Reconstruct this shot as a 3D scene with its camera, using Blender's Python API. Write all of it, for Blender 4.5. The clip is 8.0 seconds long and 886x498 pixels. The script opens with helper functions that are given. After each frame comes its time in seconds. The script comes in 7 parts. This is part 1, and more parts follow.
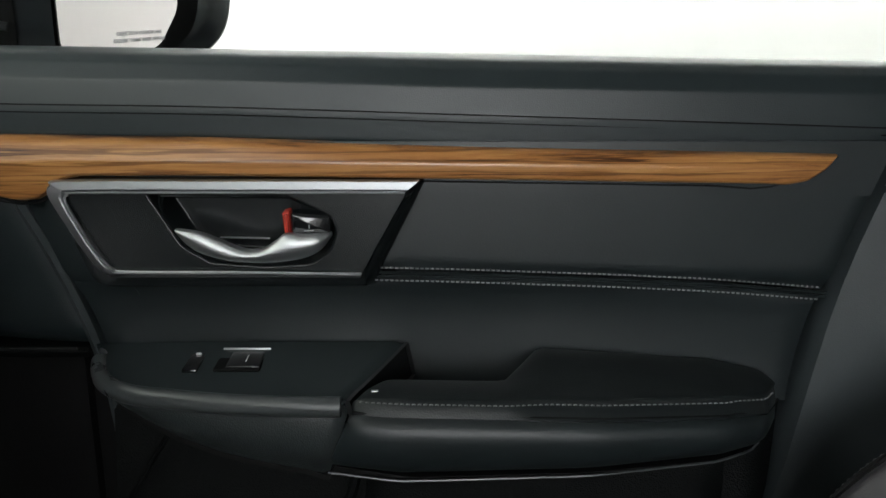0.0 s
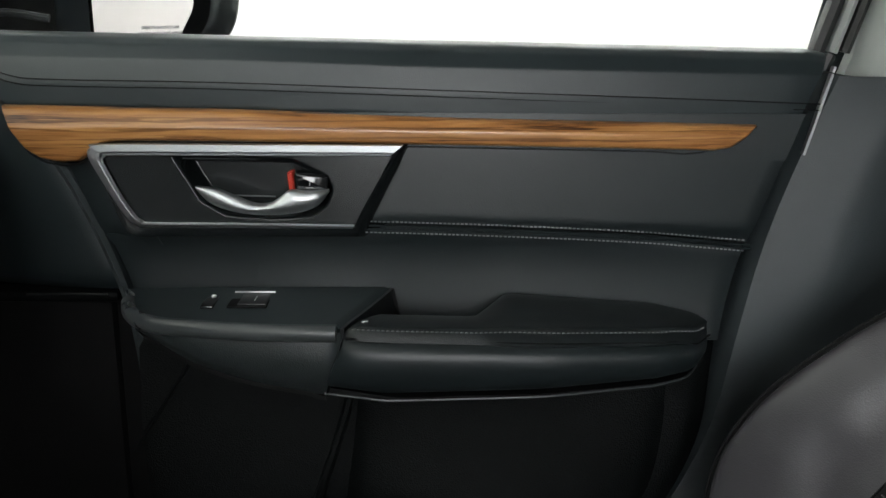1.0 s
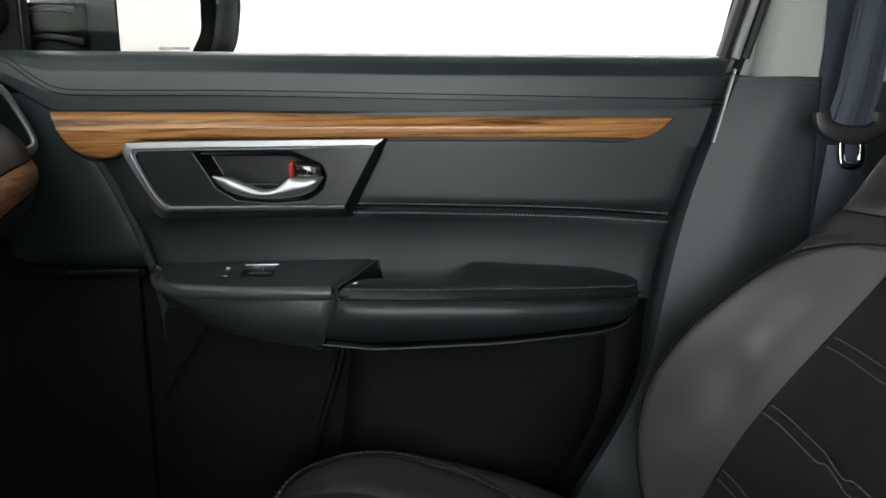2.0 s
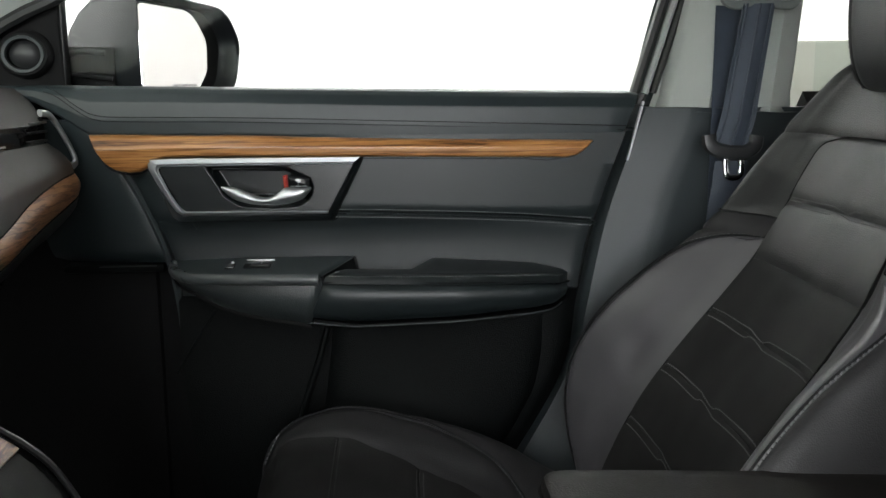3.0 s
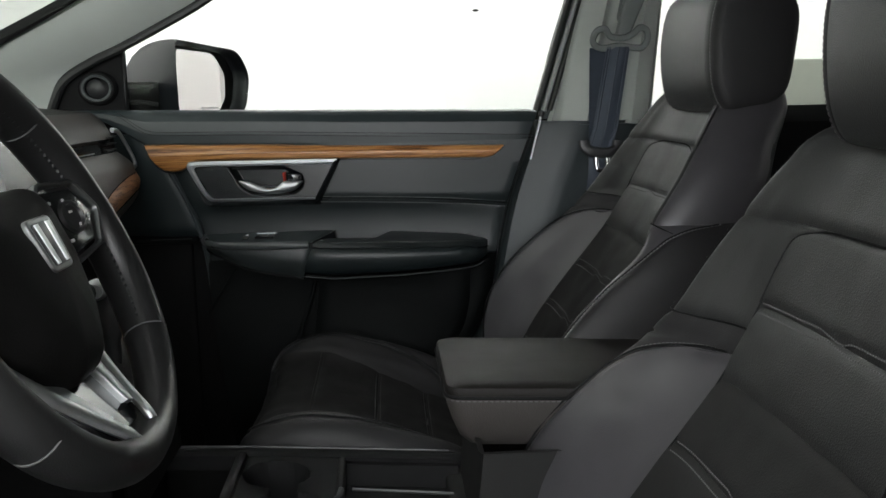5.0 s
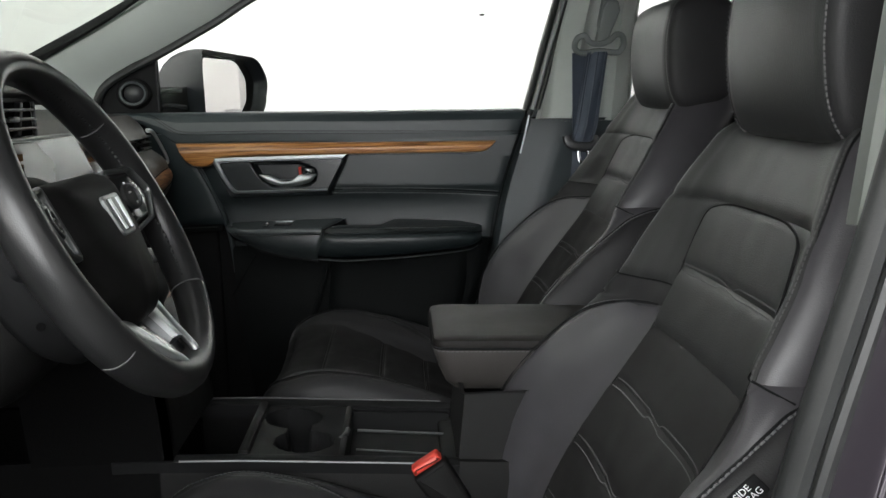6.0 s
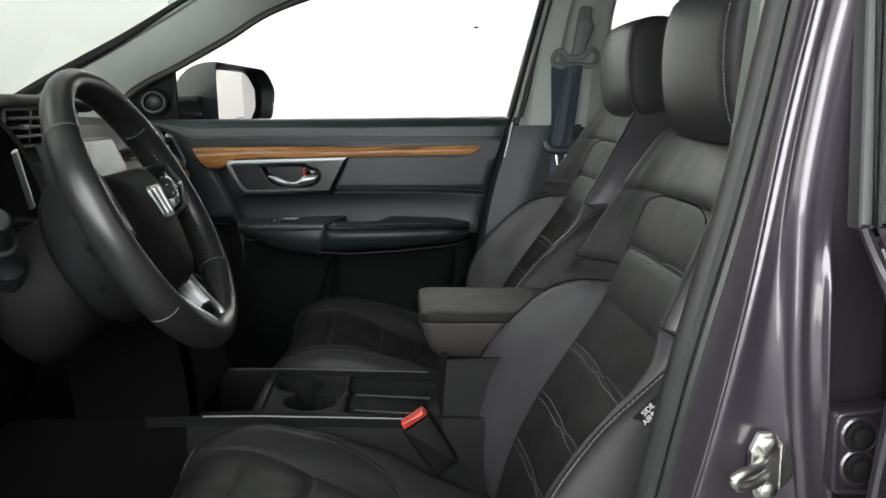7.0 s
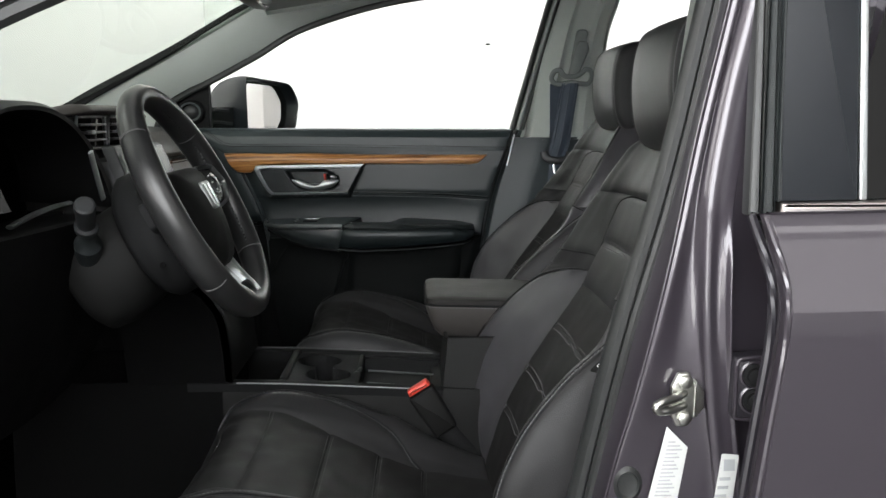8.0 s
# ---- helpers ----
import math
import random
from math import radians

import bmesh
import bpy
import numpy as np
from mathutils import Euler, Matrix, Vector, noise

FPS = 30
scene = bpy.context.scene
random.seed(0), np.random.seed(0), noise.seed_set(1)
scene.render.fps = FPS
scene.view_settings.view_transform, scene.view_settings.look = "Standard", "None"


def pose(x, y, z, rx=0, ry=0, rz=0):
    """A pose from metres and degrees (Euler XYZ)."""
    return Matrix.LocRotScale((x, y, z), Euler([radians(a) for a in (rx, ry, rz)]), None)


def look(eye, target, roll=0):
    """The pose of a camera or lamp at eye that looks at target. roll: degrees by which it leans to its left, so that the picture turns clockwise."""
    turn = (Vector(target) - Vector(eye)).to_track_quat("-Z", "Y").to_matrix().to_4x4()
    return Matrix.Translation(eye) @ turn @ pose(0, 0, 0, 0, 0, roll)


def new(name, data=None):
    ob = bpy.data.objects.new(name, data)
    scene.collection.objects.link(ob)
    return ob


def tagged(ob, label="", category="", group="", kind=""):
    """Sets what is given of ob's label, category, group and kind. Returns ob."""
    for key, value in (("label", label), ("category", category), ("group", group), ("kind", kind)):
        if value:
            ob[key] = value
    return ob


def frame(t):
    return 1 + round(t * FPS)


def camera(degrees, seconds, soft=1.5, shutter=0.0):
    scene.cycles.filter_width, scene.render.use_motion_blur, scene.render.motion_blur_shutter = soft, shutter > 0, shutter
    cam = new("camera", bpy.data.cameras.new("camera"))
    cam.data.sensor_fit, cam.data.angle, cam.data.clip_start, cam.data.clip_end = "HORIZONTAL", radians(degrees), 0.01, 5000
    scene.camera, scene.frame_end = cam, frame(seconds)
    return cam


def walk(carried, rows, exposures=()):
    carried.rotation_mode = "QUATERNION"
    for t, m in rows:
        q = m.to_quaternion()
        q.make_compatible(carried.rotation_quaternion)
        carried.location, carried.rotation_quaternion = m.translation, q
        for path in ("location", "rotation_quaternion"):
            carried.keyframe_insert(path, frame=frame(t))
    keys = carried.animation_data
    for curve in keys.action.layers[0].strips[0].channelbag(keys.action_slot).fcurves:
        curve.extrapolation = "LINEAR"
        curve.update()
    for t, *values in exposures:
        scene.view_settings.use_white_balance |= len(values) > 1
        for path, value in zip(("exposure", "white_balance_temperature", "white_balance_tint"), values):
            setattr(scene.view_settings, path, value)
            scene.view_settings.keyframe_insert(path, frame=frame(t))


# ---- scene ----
cam = camera(50.5, 8.0)
PATH = [
    (0, (-0.016, 0.028, 1.217), (-0.022, 1.951, 0.669), -0.1),
    (0.5, (-0.009, -0.037, 1.202), (-0.008, 1.892, 0.676), -0.0),
    (1, (-0.006, -0.111, 1.189), (0.007, 1.828, 0.697), 0.2),
    (1.5, (0.002, -0.196, 1.181), (0.035, 1.748, 0.712), -0.3),
    (2.8, (-0.012, -0.49, 1.169), (0.086, 1.475, 0.808), -0.7),
    (3, (0.002, -0.543, 1.167), (0.113, 1.424, 0.822), -0.6),
    (3.5, (0.005, -0.682, 1.173), (0.14, 1.285, 0.839), -0.5),
    (4, (0.016, -0.81, 1.185), (0.132, 1.159, 0.853), -0.8),
    (4.5, (0.04, -0.935, 1.184), (0.166, 1.035, 0.861), -1.1),
    (5.8, (0.077, -1.235, 1.195), (0.158, 0.737, 0.867), -1.7),
    (6, (0.083, -1.272, 1.189), (0.159, 0.7, 0.866), -1.8),
    (6.5, (0.082, -1.375, 1.186), (0.148, 0.599, 0.873), -1.9),
    (7, (0.096, -1.481, 1.19), (0.172, 0.494, 0.884), -1.7),
    (7.5, (0.123, -1.601, 1.191), (0.183, 0.377, 0.897), -1.3),
    (8, (0.107, -1.705, 1.191), (0.153, 0.275, 0.911), -1.0),
]
EXPOSURES = [(0, 0.36), (0.5, 0.32), (1.5, 0.74), (3, 0.62), (3.5, 0.24), (4.5, 0.14), (6, 0.30), (7, 0.42), (8, 0.38)]
walk(cam, [(t, look(eye, target, roll)) for t, eye, target, roll in PATH], EXPOSURES)

# ---- world and light ----
world = bpy.data.worlds.new("studio_world")
world.use_nodes = True
world.node_tree.nodes["Background"].inputs["Color"].default_value = (0.9, 0.95, 1.0, 1)
world.node_tree.nodes["Background"].inputs["Strength"].default_value = 0.05
scene.world = world
NORTH_LIGHT = 27.0       # radiance of the ceiling softboxes beside the bright wall
SOUTH_LIGHT = 2.6        # radiance of the ceiling softboxes on the driver's side
FRONT_LIGHT = 5.0        # radiance of the ceiling softbox ahead of the car
WALL_LIGHT = 7.0         # radiance of the unseen fill softbox ahead on the driver's side
NOSE_LIGHT = 4.0        # radiance of the unseen fill softbox that faces the windscreen
SIDE_LIGHT = 9.5         # radiance of the unseen fill softbox facing the open doorway
REAR_WALL_LIGHT = 1.6    # radiance of the unseen fill softbox further back

# ---- materials ----


def material(name, color, rough=0.5, metal=0.0, spec=0.5, grain=0.0, grain_size=0.001, mottle=0.0, mottle_size=0.05,
             kind="noise", coat=0.0, wear=0.0, tint=None, sheen=0.0, coat_rough=0.06):
    """A principled surface: a fine relief of the given depth and size, a slow variation of colour and of roughness."""
    m = bpy.data.materials.new(name)
    m.use_nodes = True
    nodes, links = m.node_tree.nodes, m.node_tree.links
    b = nodes["Principled BSDF"]
    b.inputs["Base Color"].default_value = (*color, 1)
    b.inputs["Roughness"].default_value = rough
    b.inputs["Metallic"].default_value = metal
    b.inputs["Specular IOR Level"].default_value = spec
    b.inputs["Coat Weight"].default_value = coat
    b.inputs["Coat Roughness"].default_value = coat_rough
    b.inputs["Sheen Weight"].default_value = sheen
    b.inputs["Sheen Roughness"].default_value = 0.4
    place = nodes.new("ShaderNodeTexCoord")
    if mottle:
        slow = nodes.new("ShaderNodeTexNoise")
        slow.inputs["Scale"].default_value = 1 / mottle_size
        slow.inputs["Detail"].default_value = 5
        slow.inputs["Roughness"].default_value = 0.6
        links.new(place.outputs["Object"], slow.inputs["Vector"])
        ramp = nodes.new("ShaderNodeMix")
        ramp.data_type = "RGBA"
        other = tint or tuple(c * (1 + 1.2 * mottle) for c in color)
        ramp.inputs[6].default_value = (*[c * (1 - mottle * 0.5) for c in color], 1)
        ramp.inputs[7].default_value = (*other, 1)
        links.new(slow.outputs["Fac"], ramp.inputs[0])
        links.new(ramp.outputs[2], b.inputs["Base Color"])
        span = nodes.new("ShaderNodeMapRange")
        span.inputs["To Min"].default_value = max(0.02, rough - 0.5 * mottle * rough - wear)
        span.inputs["To Max"].default_value = min(1.0, rough + 0.5 * mottle * rough)
        links.new(slow.outputs["Fac"], span.inputs["Value"])
        links.new(span.outputs["Result"], b.inputs["Roughness"])
    if grain:
        if kind == "pebble":
            fine = nodes.new("ShaderNodeTexVoronoi")
            fine.inputs["Scale"].default_value = 1 / grain_size
            fine.inputs["Randomness"].default_value = 0.95
            out = fine.outputs["Distance"]
        else:
            fine = nodes.new("ShaderNodeTexNoise")
            fine.inputs["Scale"].default_value = 1 / grain_size
            fine.inputs["Detail"].default_value = 4
            out = fine.outputs["Fac"]
        links.new(place.outputs["Object"], fine.inputs["Vector"])
        bump = nodes.new("ShaderNodeBump")
        bump.inputs["Strength"].default_value = 0.8
        bump.inputs["Distance"].default_value = grain
        links.new(out, bump.inputs["Height"])
        links.new(bump.outputs["Normal"], b.inputs["Normal"])
    return m


def wood_material(name, light, mid, dark, shift, rough=0.28, coat=0.35):
    """Open-pore veneer: long wavy grain along x, dark veins and small knots, under a thin lacquer."""
    m = bpy.data.materials.new(name)
    m.use_nodes = True
    nodes, links = m.node_tree.nodes, m.node_tree.links
    b = nodes["Principled BSDF"]
    place = nodes.new("ShaderNodeTexCoord")
    moved = nodes.new("ShaderNodeMapping")
    moved.inputs["Location"].default_value = shift
    moved.inputs["Scale"].default_value = (5.5, 20, 165)
    links.new(place.outputs["Object"], moved.inputs["Vector"])
    warp = nodes.new("ShaderNodeTexNoise")
    warp.inputs["Scale"].default_value = 1.3
    warp.inputs["Detail"].default_value = 5
    links.new(moved.outputs["Vector"], warp.inputs["Vector"])
    bend = nodes.new("ShaderNodeVectorMath")
    bend.operation = "MULTIPLY_ADD"
    bend.inputs[1].default_value = (1.2, 1.2, 2.6)
    links.new(warp.outputs["Color"], bend.inputs[0])
    links.new(moved.outputs["Vector"], bend.inputs[2])
    figure = nodes.new("ShaderNodeTexNoise")
    figure.inputs["Scale"].default_value = 0.9
    figure.inputs["Detail"].default_value = 9
    figure.inputs["Roughness"].default_value = 0.68
    links.new(bend.outputs["Vector"], figure.inputs["Vector"])
    ramp = nodes.new("ShaderNodeValToRGB")
    ramp.color_ramp.elements[0].position, ramp.color_ramp.elements[0].color = 0.36, (*dark, 1)
    ramp.color_ramp.elements[1].position, ramp.color_ramp.elements[1].color = 0.62, (*light, 1)
    ramp.color_ramp.elements.new(0.45).color = (*mid, 1)
    links.new(figure.outputs["Fac"], ramp.inputs["Fac"])
    vein = nodes.new("ShaderNodeTexWave")
    vein.bands_direction = "Z"
    vein.inputs["Scale"].default_value = 0.22
    vein.inputs["Distortion"].default_value = 7
    vein.inputs["Detail"].default_value = 4
    vein.inputs["Detail Scale"].default_value = 0.8
    links.new(bend.outputs["Vector"], vein.inputs["Vector"])
    thin = nodes.new("ShaderNodeValToRGB")
    thin.color_ramp.elements[0].position, thin.color_ramp.elements[0].color = 0.02, (0.35, 0.3, 0.25, 1)
    thin.color_ramp.elements[1].position, thin.color_ramp.elements[1].color = 0.17, (1, 1, 1, 1)
    links.new(vein.outputs["Fac"], thin.inputs["Fac"])
    mixed = nodes.new("ShaderNodeMix")
    mixed.data_type, mixed.blend_type = "RGBA", "MULTIPLY"
    mixed.inputs[0].default_value = 0.75
    links.new(ramp.outputs["Color"], mixed.inputs[6])
    links.new(thin.outputs["Color"], mixed.inputs[7])
    links.new(mixed.outputs[2], b.inputs["Base Color"])
    b.inputs["Roughness"].default_value = rough
    b.inputs["Coat Weight"].default_value = coat
    b.inputs["Coat Roughness"].default_value = 0.2
    bump = nodes.new("ShaderNodeBump")
    bump.inputs["Strength"].default_value = 0.3
    bump.inputs["Distance"].default_value = 0.0004
    links.new(figure.outputs["Fac"], bump.inputs["Height"])
    links.new(bump.outputs["Normal"], b.inputs["Normal"])
    return m


def glass_material(name, tint, gloss=1.0):
    """Clear sheet glass: tinted transmission and a mirror gloss that grows towards grazing angles."""
    m = bpy.data.materials.new(name)
    m.use_nodes = True
    nodes, links = m.node_tree.nodes, m.node_tree.links
    nodes.remove(nodes["Principled BSDF"])
    clear = nodes.new("ShaderNodeBsdfTransparent")
    clear.inputs["Color"].default_value = (*tint, 1)
    shine = nodes.new("ShaderNodeBsdfGlossy")
    shine.inputs["Roughness"].default_value = 0.01
    edge = nodes.new("ShaderNodeLayerWeight")
    edge.inputs["Blend"].default_value = 0.5
    steep = nodes.new("ShaderNodeMath")
    steep.operation = "POWER"
    steep.inputs[1].default_value = 5.0
    links.new(edge.outputs["Facing"], steep.inputs[0])
    gain = nodes.new("ShaderNodeMath")
    gain.operation = "MULTIPLY_ADD"
    gain.inputs[1].default_value = 0.6 * gloss
    gain.inputs[2].default_value = 0.045 * gloss
    links.new(steep.outputs["Value"], gain.inputs[0])
    mix = nodes.new("ShaderNodeMixShader")
    links.new(gain.outputs["Value"], mix.inputs["Fac"])
    links.new(clear.outputs["BSDF"], mix.inputs[1])
    links.new(shine.outputs["BSDF"], mix.inputs[2])
    links.new(mix.outputs["Shader"], nodes["Material Output"].inputs["Surface"])
    return m


def lamp_material(name, color, strength):
    m = bpy.data.materials.new(name)
    m.use_nodes = True
    nodes, links = m.node_tree.nodes, m.node_tree.links
    nodes.remove(nodes["Principled BSDF"])
    glow = nodes.new("ShaderNodeEmission")
    glow.inputs["Color"].default_value = (*color, 1)
    glow.inputs["Strength"].default_value = strength
    links.new(glow.outputs["Emission"], nodes["Material Output"].inputs["Surface"])
    return m


LEATHER = material("black_leather", (0.0208, 0.0213, 0.0213), 0.42, spec=0.45, grain=0.00025, grain_size=0.0016, kind="pebble", mottle=0.2, mottle_size=0.07)
# lit copy of the seat leather, lightened for bolsters that face the light
LEATHER_LIT = material("lit_black_leather", (0.043, 0.0415, 0.0455), 0.37, spec=0.55, grain=0.00014, grain_size=0.0013, kind="pebble", mottle=0.3, mottle_size=0.09)
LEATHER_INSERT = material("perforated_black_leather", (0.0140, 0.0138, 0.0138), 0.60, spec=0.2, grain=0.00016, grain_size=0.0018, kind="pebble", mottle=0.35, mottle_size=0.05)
DOOR_LEATHER = material("black_door_leather", (0.0128, 0.0180, 0.0193), 0.40, spec=0.5, grain=0.00007, grain_size=0.0015, kind="pebble", mottle=0.3, mottle_size=0.09)
DOOR_PAD = material("black_padded_door_vinyl", (0.0187, 0.0262, 0.0281), 0.36, spec=0.5, grain=0.0001, grain_size=0.0011, kind="pebble", mottle=0.3, mottle_size=0.06)
PLASTIC = material("black_grained_plastic", (0.013, 0.0155, 0.016), 0.55, spec=0.32, grain=0.0005, grain_size=0.0014, kind="pebble", mottle=0.35, mottle_size=0.06)
PLASTIC_SMOOTH = material("black_smooth_plastic", (0.015, 0.016, 0.017), 0.38, mottle=0.3, mottle_size=0.04, grain=0.00008, grain_size=0.0009)
PLASTIC_DARK = material("dull_black_plastic", (0.008, 0.0082, 0.0086), 0.7, spec=0.12, mottle=0.4, mottle_size=0.05, grain=0.0002, grain_size=0.0015)
CHARCOAL_TRIM = material("charcoal_pillar_plastic", (0.037, 0.046, 0.049), 0.42, spec=0.4, grain=0.00012, grain_size=0.0012, kind="pebble", mottle=0.1, mottle_size=0.1)
GUIDE_GREY = material("grey_belt_guide_plastic", (0.13, 0.145, 0.14), 0.5, grain=0.0001, grain_size=0.0012, mottle=0.12, mottle_size=0.06)
MID_TRIM = material("mid_grey_trim", (0.20, 0.215, 0.20), 0.6, grain=0.0002, grain_size=0.0014, mottle=0.12, mottle_size=0.12)
GREY_TRIM = material("light_grey_pillar_trim", (0.36, 0.385, 0.36), 0.65, grain=0.0002, grain_size=0.0014, mottle=0.12, mottle_size=0.12)
A_TRIM = material("grey_windscreen_pillar_trim", (0.48, 0.52, 0.49), 0.65, grain=0.0002, grain_size=0.0014, mottle=0.1, mottle_size=0.12)
HEADLINER = material("grey_headliner_cloth", (0.33, 0.35, 0.33), 0.95, grain=0.0006, grain_size=0.002, mottle=0.1, mottle_size=0.1)
GLOSS_BLACK = material("piano_black_trim", (0.008, 0.009, 0.010), 0.13, mottle=0.3, mottle_size=0.03, coat=0.5)
PEDESTAL = material("charcoal_console_plastic", (0.010, 0.0102, 0.0102), 0.55, spec=0.25, grain=0.0003, grain_size=0.0013, kind="pebble", mottle=0.25, mottle_size=0.06)
# black and gloss lowered to stand in for shade around the dashboard
KNEE = material("shade_lowered_black_plastic", (0.0062, 0.0062, 0.0061), 0.6, spec=0.14, grain=0.0003, grain_size=0.0014, mottle=0.3, mottle_size=0.05)
RUBBER = material("black_rubber_seal", (0.016, 0.017, 0.017), 0.42, mottle=0.4, mottle_size=0.03, grain=0.0002, grain_size=0.002)
SATIN = material("satin_silver_trim", (0.55, 0.57, 0.58), 0.42, metal=1.0, mottle=0.12, mottle_size=0.02, grain=0.00003, grain_size=0.0006)
SATIN_DARK = material("dark_satin_silver_trim", (0.23, 0.24, 0.24), 0.4, metal=1.0, mottle=0.15, mottle_size=0.02)
CHROME = material("polished_chrome", (0.62, 0.63, 0.64), 0.12, metal=1.0, mottle=0.1, mottle_size=0.03)
ZINC = material("zinc_plated_steel", (0.44, 0.44, 0.41), 0.3, metal=1.0, mottle=0.25, mottle_size=0.012)
PAINT = material("dark_purple_grey_metallic_paint", (0.048, 0.041, 0.051), 0.36, metal=0.45, mottle=0.12, mottle_size=0.2, coat=1.0, coat_rough=0.07)
# copy of the body paint with the door gap's shade in its colour
PAINT_SHADE = material("shaded_purple_grey_jamb_paint", (0.022, 0.020, 0.025), 0.38, metal=0.35, mottle=0.25, mottle_size=0.05, coat=0.3, coat_rough=0.25)
GARNISH = material("smooth_blue_black_garnish", (0.010, 0.0115, 0.0145), 0.38, spec=0.35, mottle=0.2, mottle_size=0.06, grain=0.00005, grain_size=0.001)
MIRROR_BLACK = material("matt_black_mirror_cover", (0.006, 0.0075, 0.0088), 0.33, spec=0.4, mottle=0.2, mottle_size=0.05, grain=0.0002, grain_size=0.0012)
CAP_PAINT = material("dark_purple_mirror_cap_paint", (0.028, 0.019, 0.023), 0.45, spec=0.25, mottle=0.15, mottle_size=0.1)
# shaded copy of the seat leather for sides and cushion bolsters
LEATHER_SHADED = material("shaded_black_leather", (0.0205, 0.0202, 0.0210), 0.48, spec=0.22, grain=0.0002, grain_size=0.0014, kind="pebble", mottle=0.3, mottle_size=0.09)
SATIN_HANDLE = material("handle_satin_silver", (0.30, 0.31, 0.32), 0.38, metal=1.0, mottle=0.15, mottle_size=0.02, grain=0.00003, grain_size=0.0006)
SATIN_WARM = material("brushed_brownish_steel", (0.34, 0.31, 0.30), 0.35, metal=1.0, mottle=0.2, mottle_size=0.05)
# shaded copy of the armrest leather, darkened for its top
ARM_TOP = material("shaded_warm_armrest_leather", (0.0095, 0.0086, 0.0080), 0.55, spec=0.16, grain=0.00025, grain_size=0.0016, kind="pebble", mottle=0.35, mottle_size=0.07)
RED = material("red_plastic", (0.62, 0.055, 0.035), 0.4, mottle=0.15, mottle_size=0.01)
THREAD = material("grey_thread", (0.115, 0.115, 0.118), 0.8, mottle=0.3, mottle_size=0.004)
THREAD_DOOR = material("dull_grey_thread", (0.19, 0.195, 0.195), 0.8, mottle=0.3, mottle_size=0.004)
# lower door black deepened to stand in for shade under the armrest
DOOR_LOW = material("shade_darkened_door_plastic", (0.0034, 0.0042, 0.0043), 0.55, spec=0.09, grain=0.0006, grain_size=0.0014, kind="pebble", mottle=0.3, mottle_size=0.06)
# darker copy of the door leather: the armrest top's shade as colour
DOOR_ARM = material("shaded_armrest_leather", (0.0085, 0.0118, 0.0126), 0.42, spec=0.45, grain=0.00016, grain_size=0.0014, kind="pebble", mottle=0.3, mottle_size=0.07)
THREAD_DARK = material("dark_grey_thread", (0.08, 0.08, 0.081), 0.8, mottle=0.3, mottle_size=0.004)
WEBBING = material("blue_black_belt_webbing", (0.038, 0.050, 0.070), 0.6, grain=0.0004, grain_size=0.0014, mottle=0.25, mottle_size=0.02, sheen=0.15)
# black plastic with the shade of footwell and recesses put into its colour
SHADE_BLACK = material("shade_blackened_plastic", (0.0022, 0.0022, 0.0023), 0.75, spec=0.06, grain=0.0004, grain_size=0.0015, mottle=0.4, mottle_size=0.05)
# black raised to put the light on the panel's side into colour
DOOR_SWITCH = material("lit_satin_switch_panel", (0.027, 0.033, 0.0335), 0.3, spec=0.6, grain=0.00025, grain_size=0.0013, kind="pebble", mottle=0.3, mottle_size=0.06)
PLATE_BLACK = material("satin_black_handle_plate", (0.0095, 0.0120, 0.0128), 0.24, spec=0.55, mottle=0.12, mottle_size=0.08)
# lit copy of the armrest leather, lightened for its side
ARM_SIDE = material("lit_warm_armrest_leather", (0.038, 0.035, 0.033), 0.46, spec=0.35, grain=0.0003, grain_size=0.0014, kind="pebble", mottle=0.3, mottle_size=0.07)
PANEL_LIP = material("satin_charcoal_panel_edge", (0.055, 0.062, 0.064), 0.28, spec=0.7, mottle=0.2, mottle_size=0.05)
RIM_LEATHER = material("polished_black_wheel_leather", (0.0145, 0.0147, 0.0149), 0.33, spec=0.5, grain=0.00009, grain_size=0.0014, kind="pebble", mottle=0.3, mottle_size=0.03)
# black carpet darkened further, with the footwell's shade in its colour
CARPET = material("shade_blackened_carpet", (0.0025, 0.0025, 0.0025), 1.0, spec=0.05, grain=0.002, grain_size=0.003, mottle=0.5, mottle_size=0.02)
DASH_SOFT = material("soft_brown_grey_dash_skin", (0.040, 0.035, 0.033), 0.55, grain=0.0002, grain_size=0.0013, kind="pebble", mottle=0.2, mottle_size=0.07)
DASH_BLACK = material("soft_black_dash_skin", (0.017, 0.017, 0.0165), 0.55, spec=0.25, grain=0.0003, grain_size=0.0014, kind="pebble", mottle=0.3, mottle_size=0.08)
SCREEN = material("dark_display_glass", (0.002, 0.002, 0.0024), 0.3, spec=0.05, mottle=0.2, mottle_size=0.05)
SCREEN_MATT = material("smooth_touch_screen_glass", (0.05, 0.048, 0.048), 0.22, mottle=0.15, mottle_size=0.06)
WHITE_MARK = material("white_printing", (0.75, 0.76, 0.76), 0.6, mottle=0.1, mottle_size=0.01)
GREY_MARK = material("grey_printing", (0.33, 0.34, 0.35), 0.6, mottle=0.1, mottle_size=0.01)
LABEL_PAPER = material("white_label_film", (0.50, 0.51, 0.50), 0.4, mottle=0.12, mottle_size=0.02)
MIRROR = material("mirror_silver", (0.77, 0.73, 0.73), 0.015, metal=1.0, mottle=0.04, mottle_size=0.1)
WALL_PAINT = material("matt_white_studio_paint", (0.80, 0.80, 0.79), 0.9, mottle=0.05, mottle_size=1.2, grain=0.0006, grain_size=0.01)
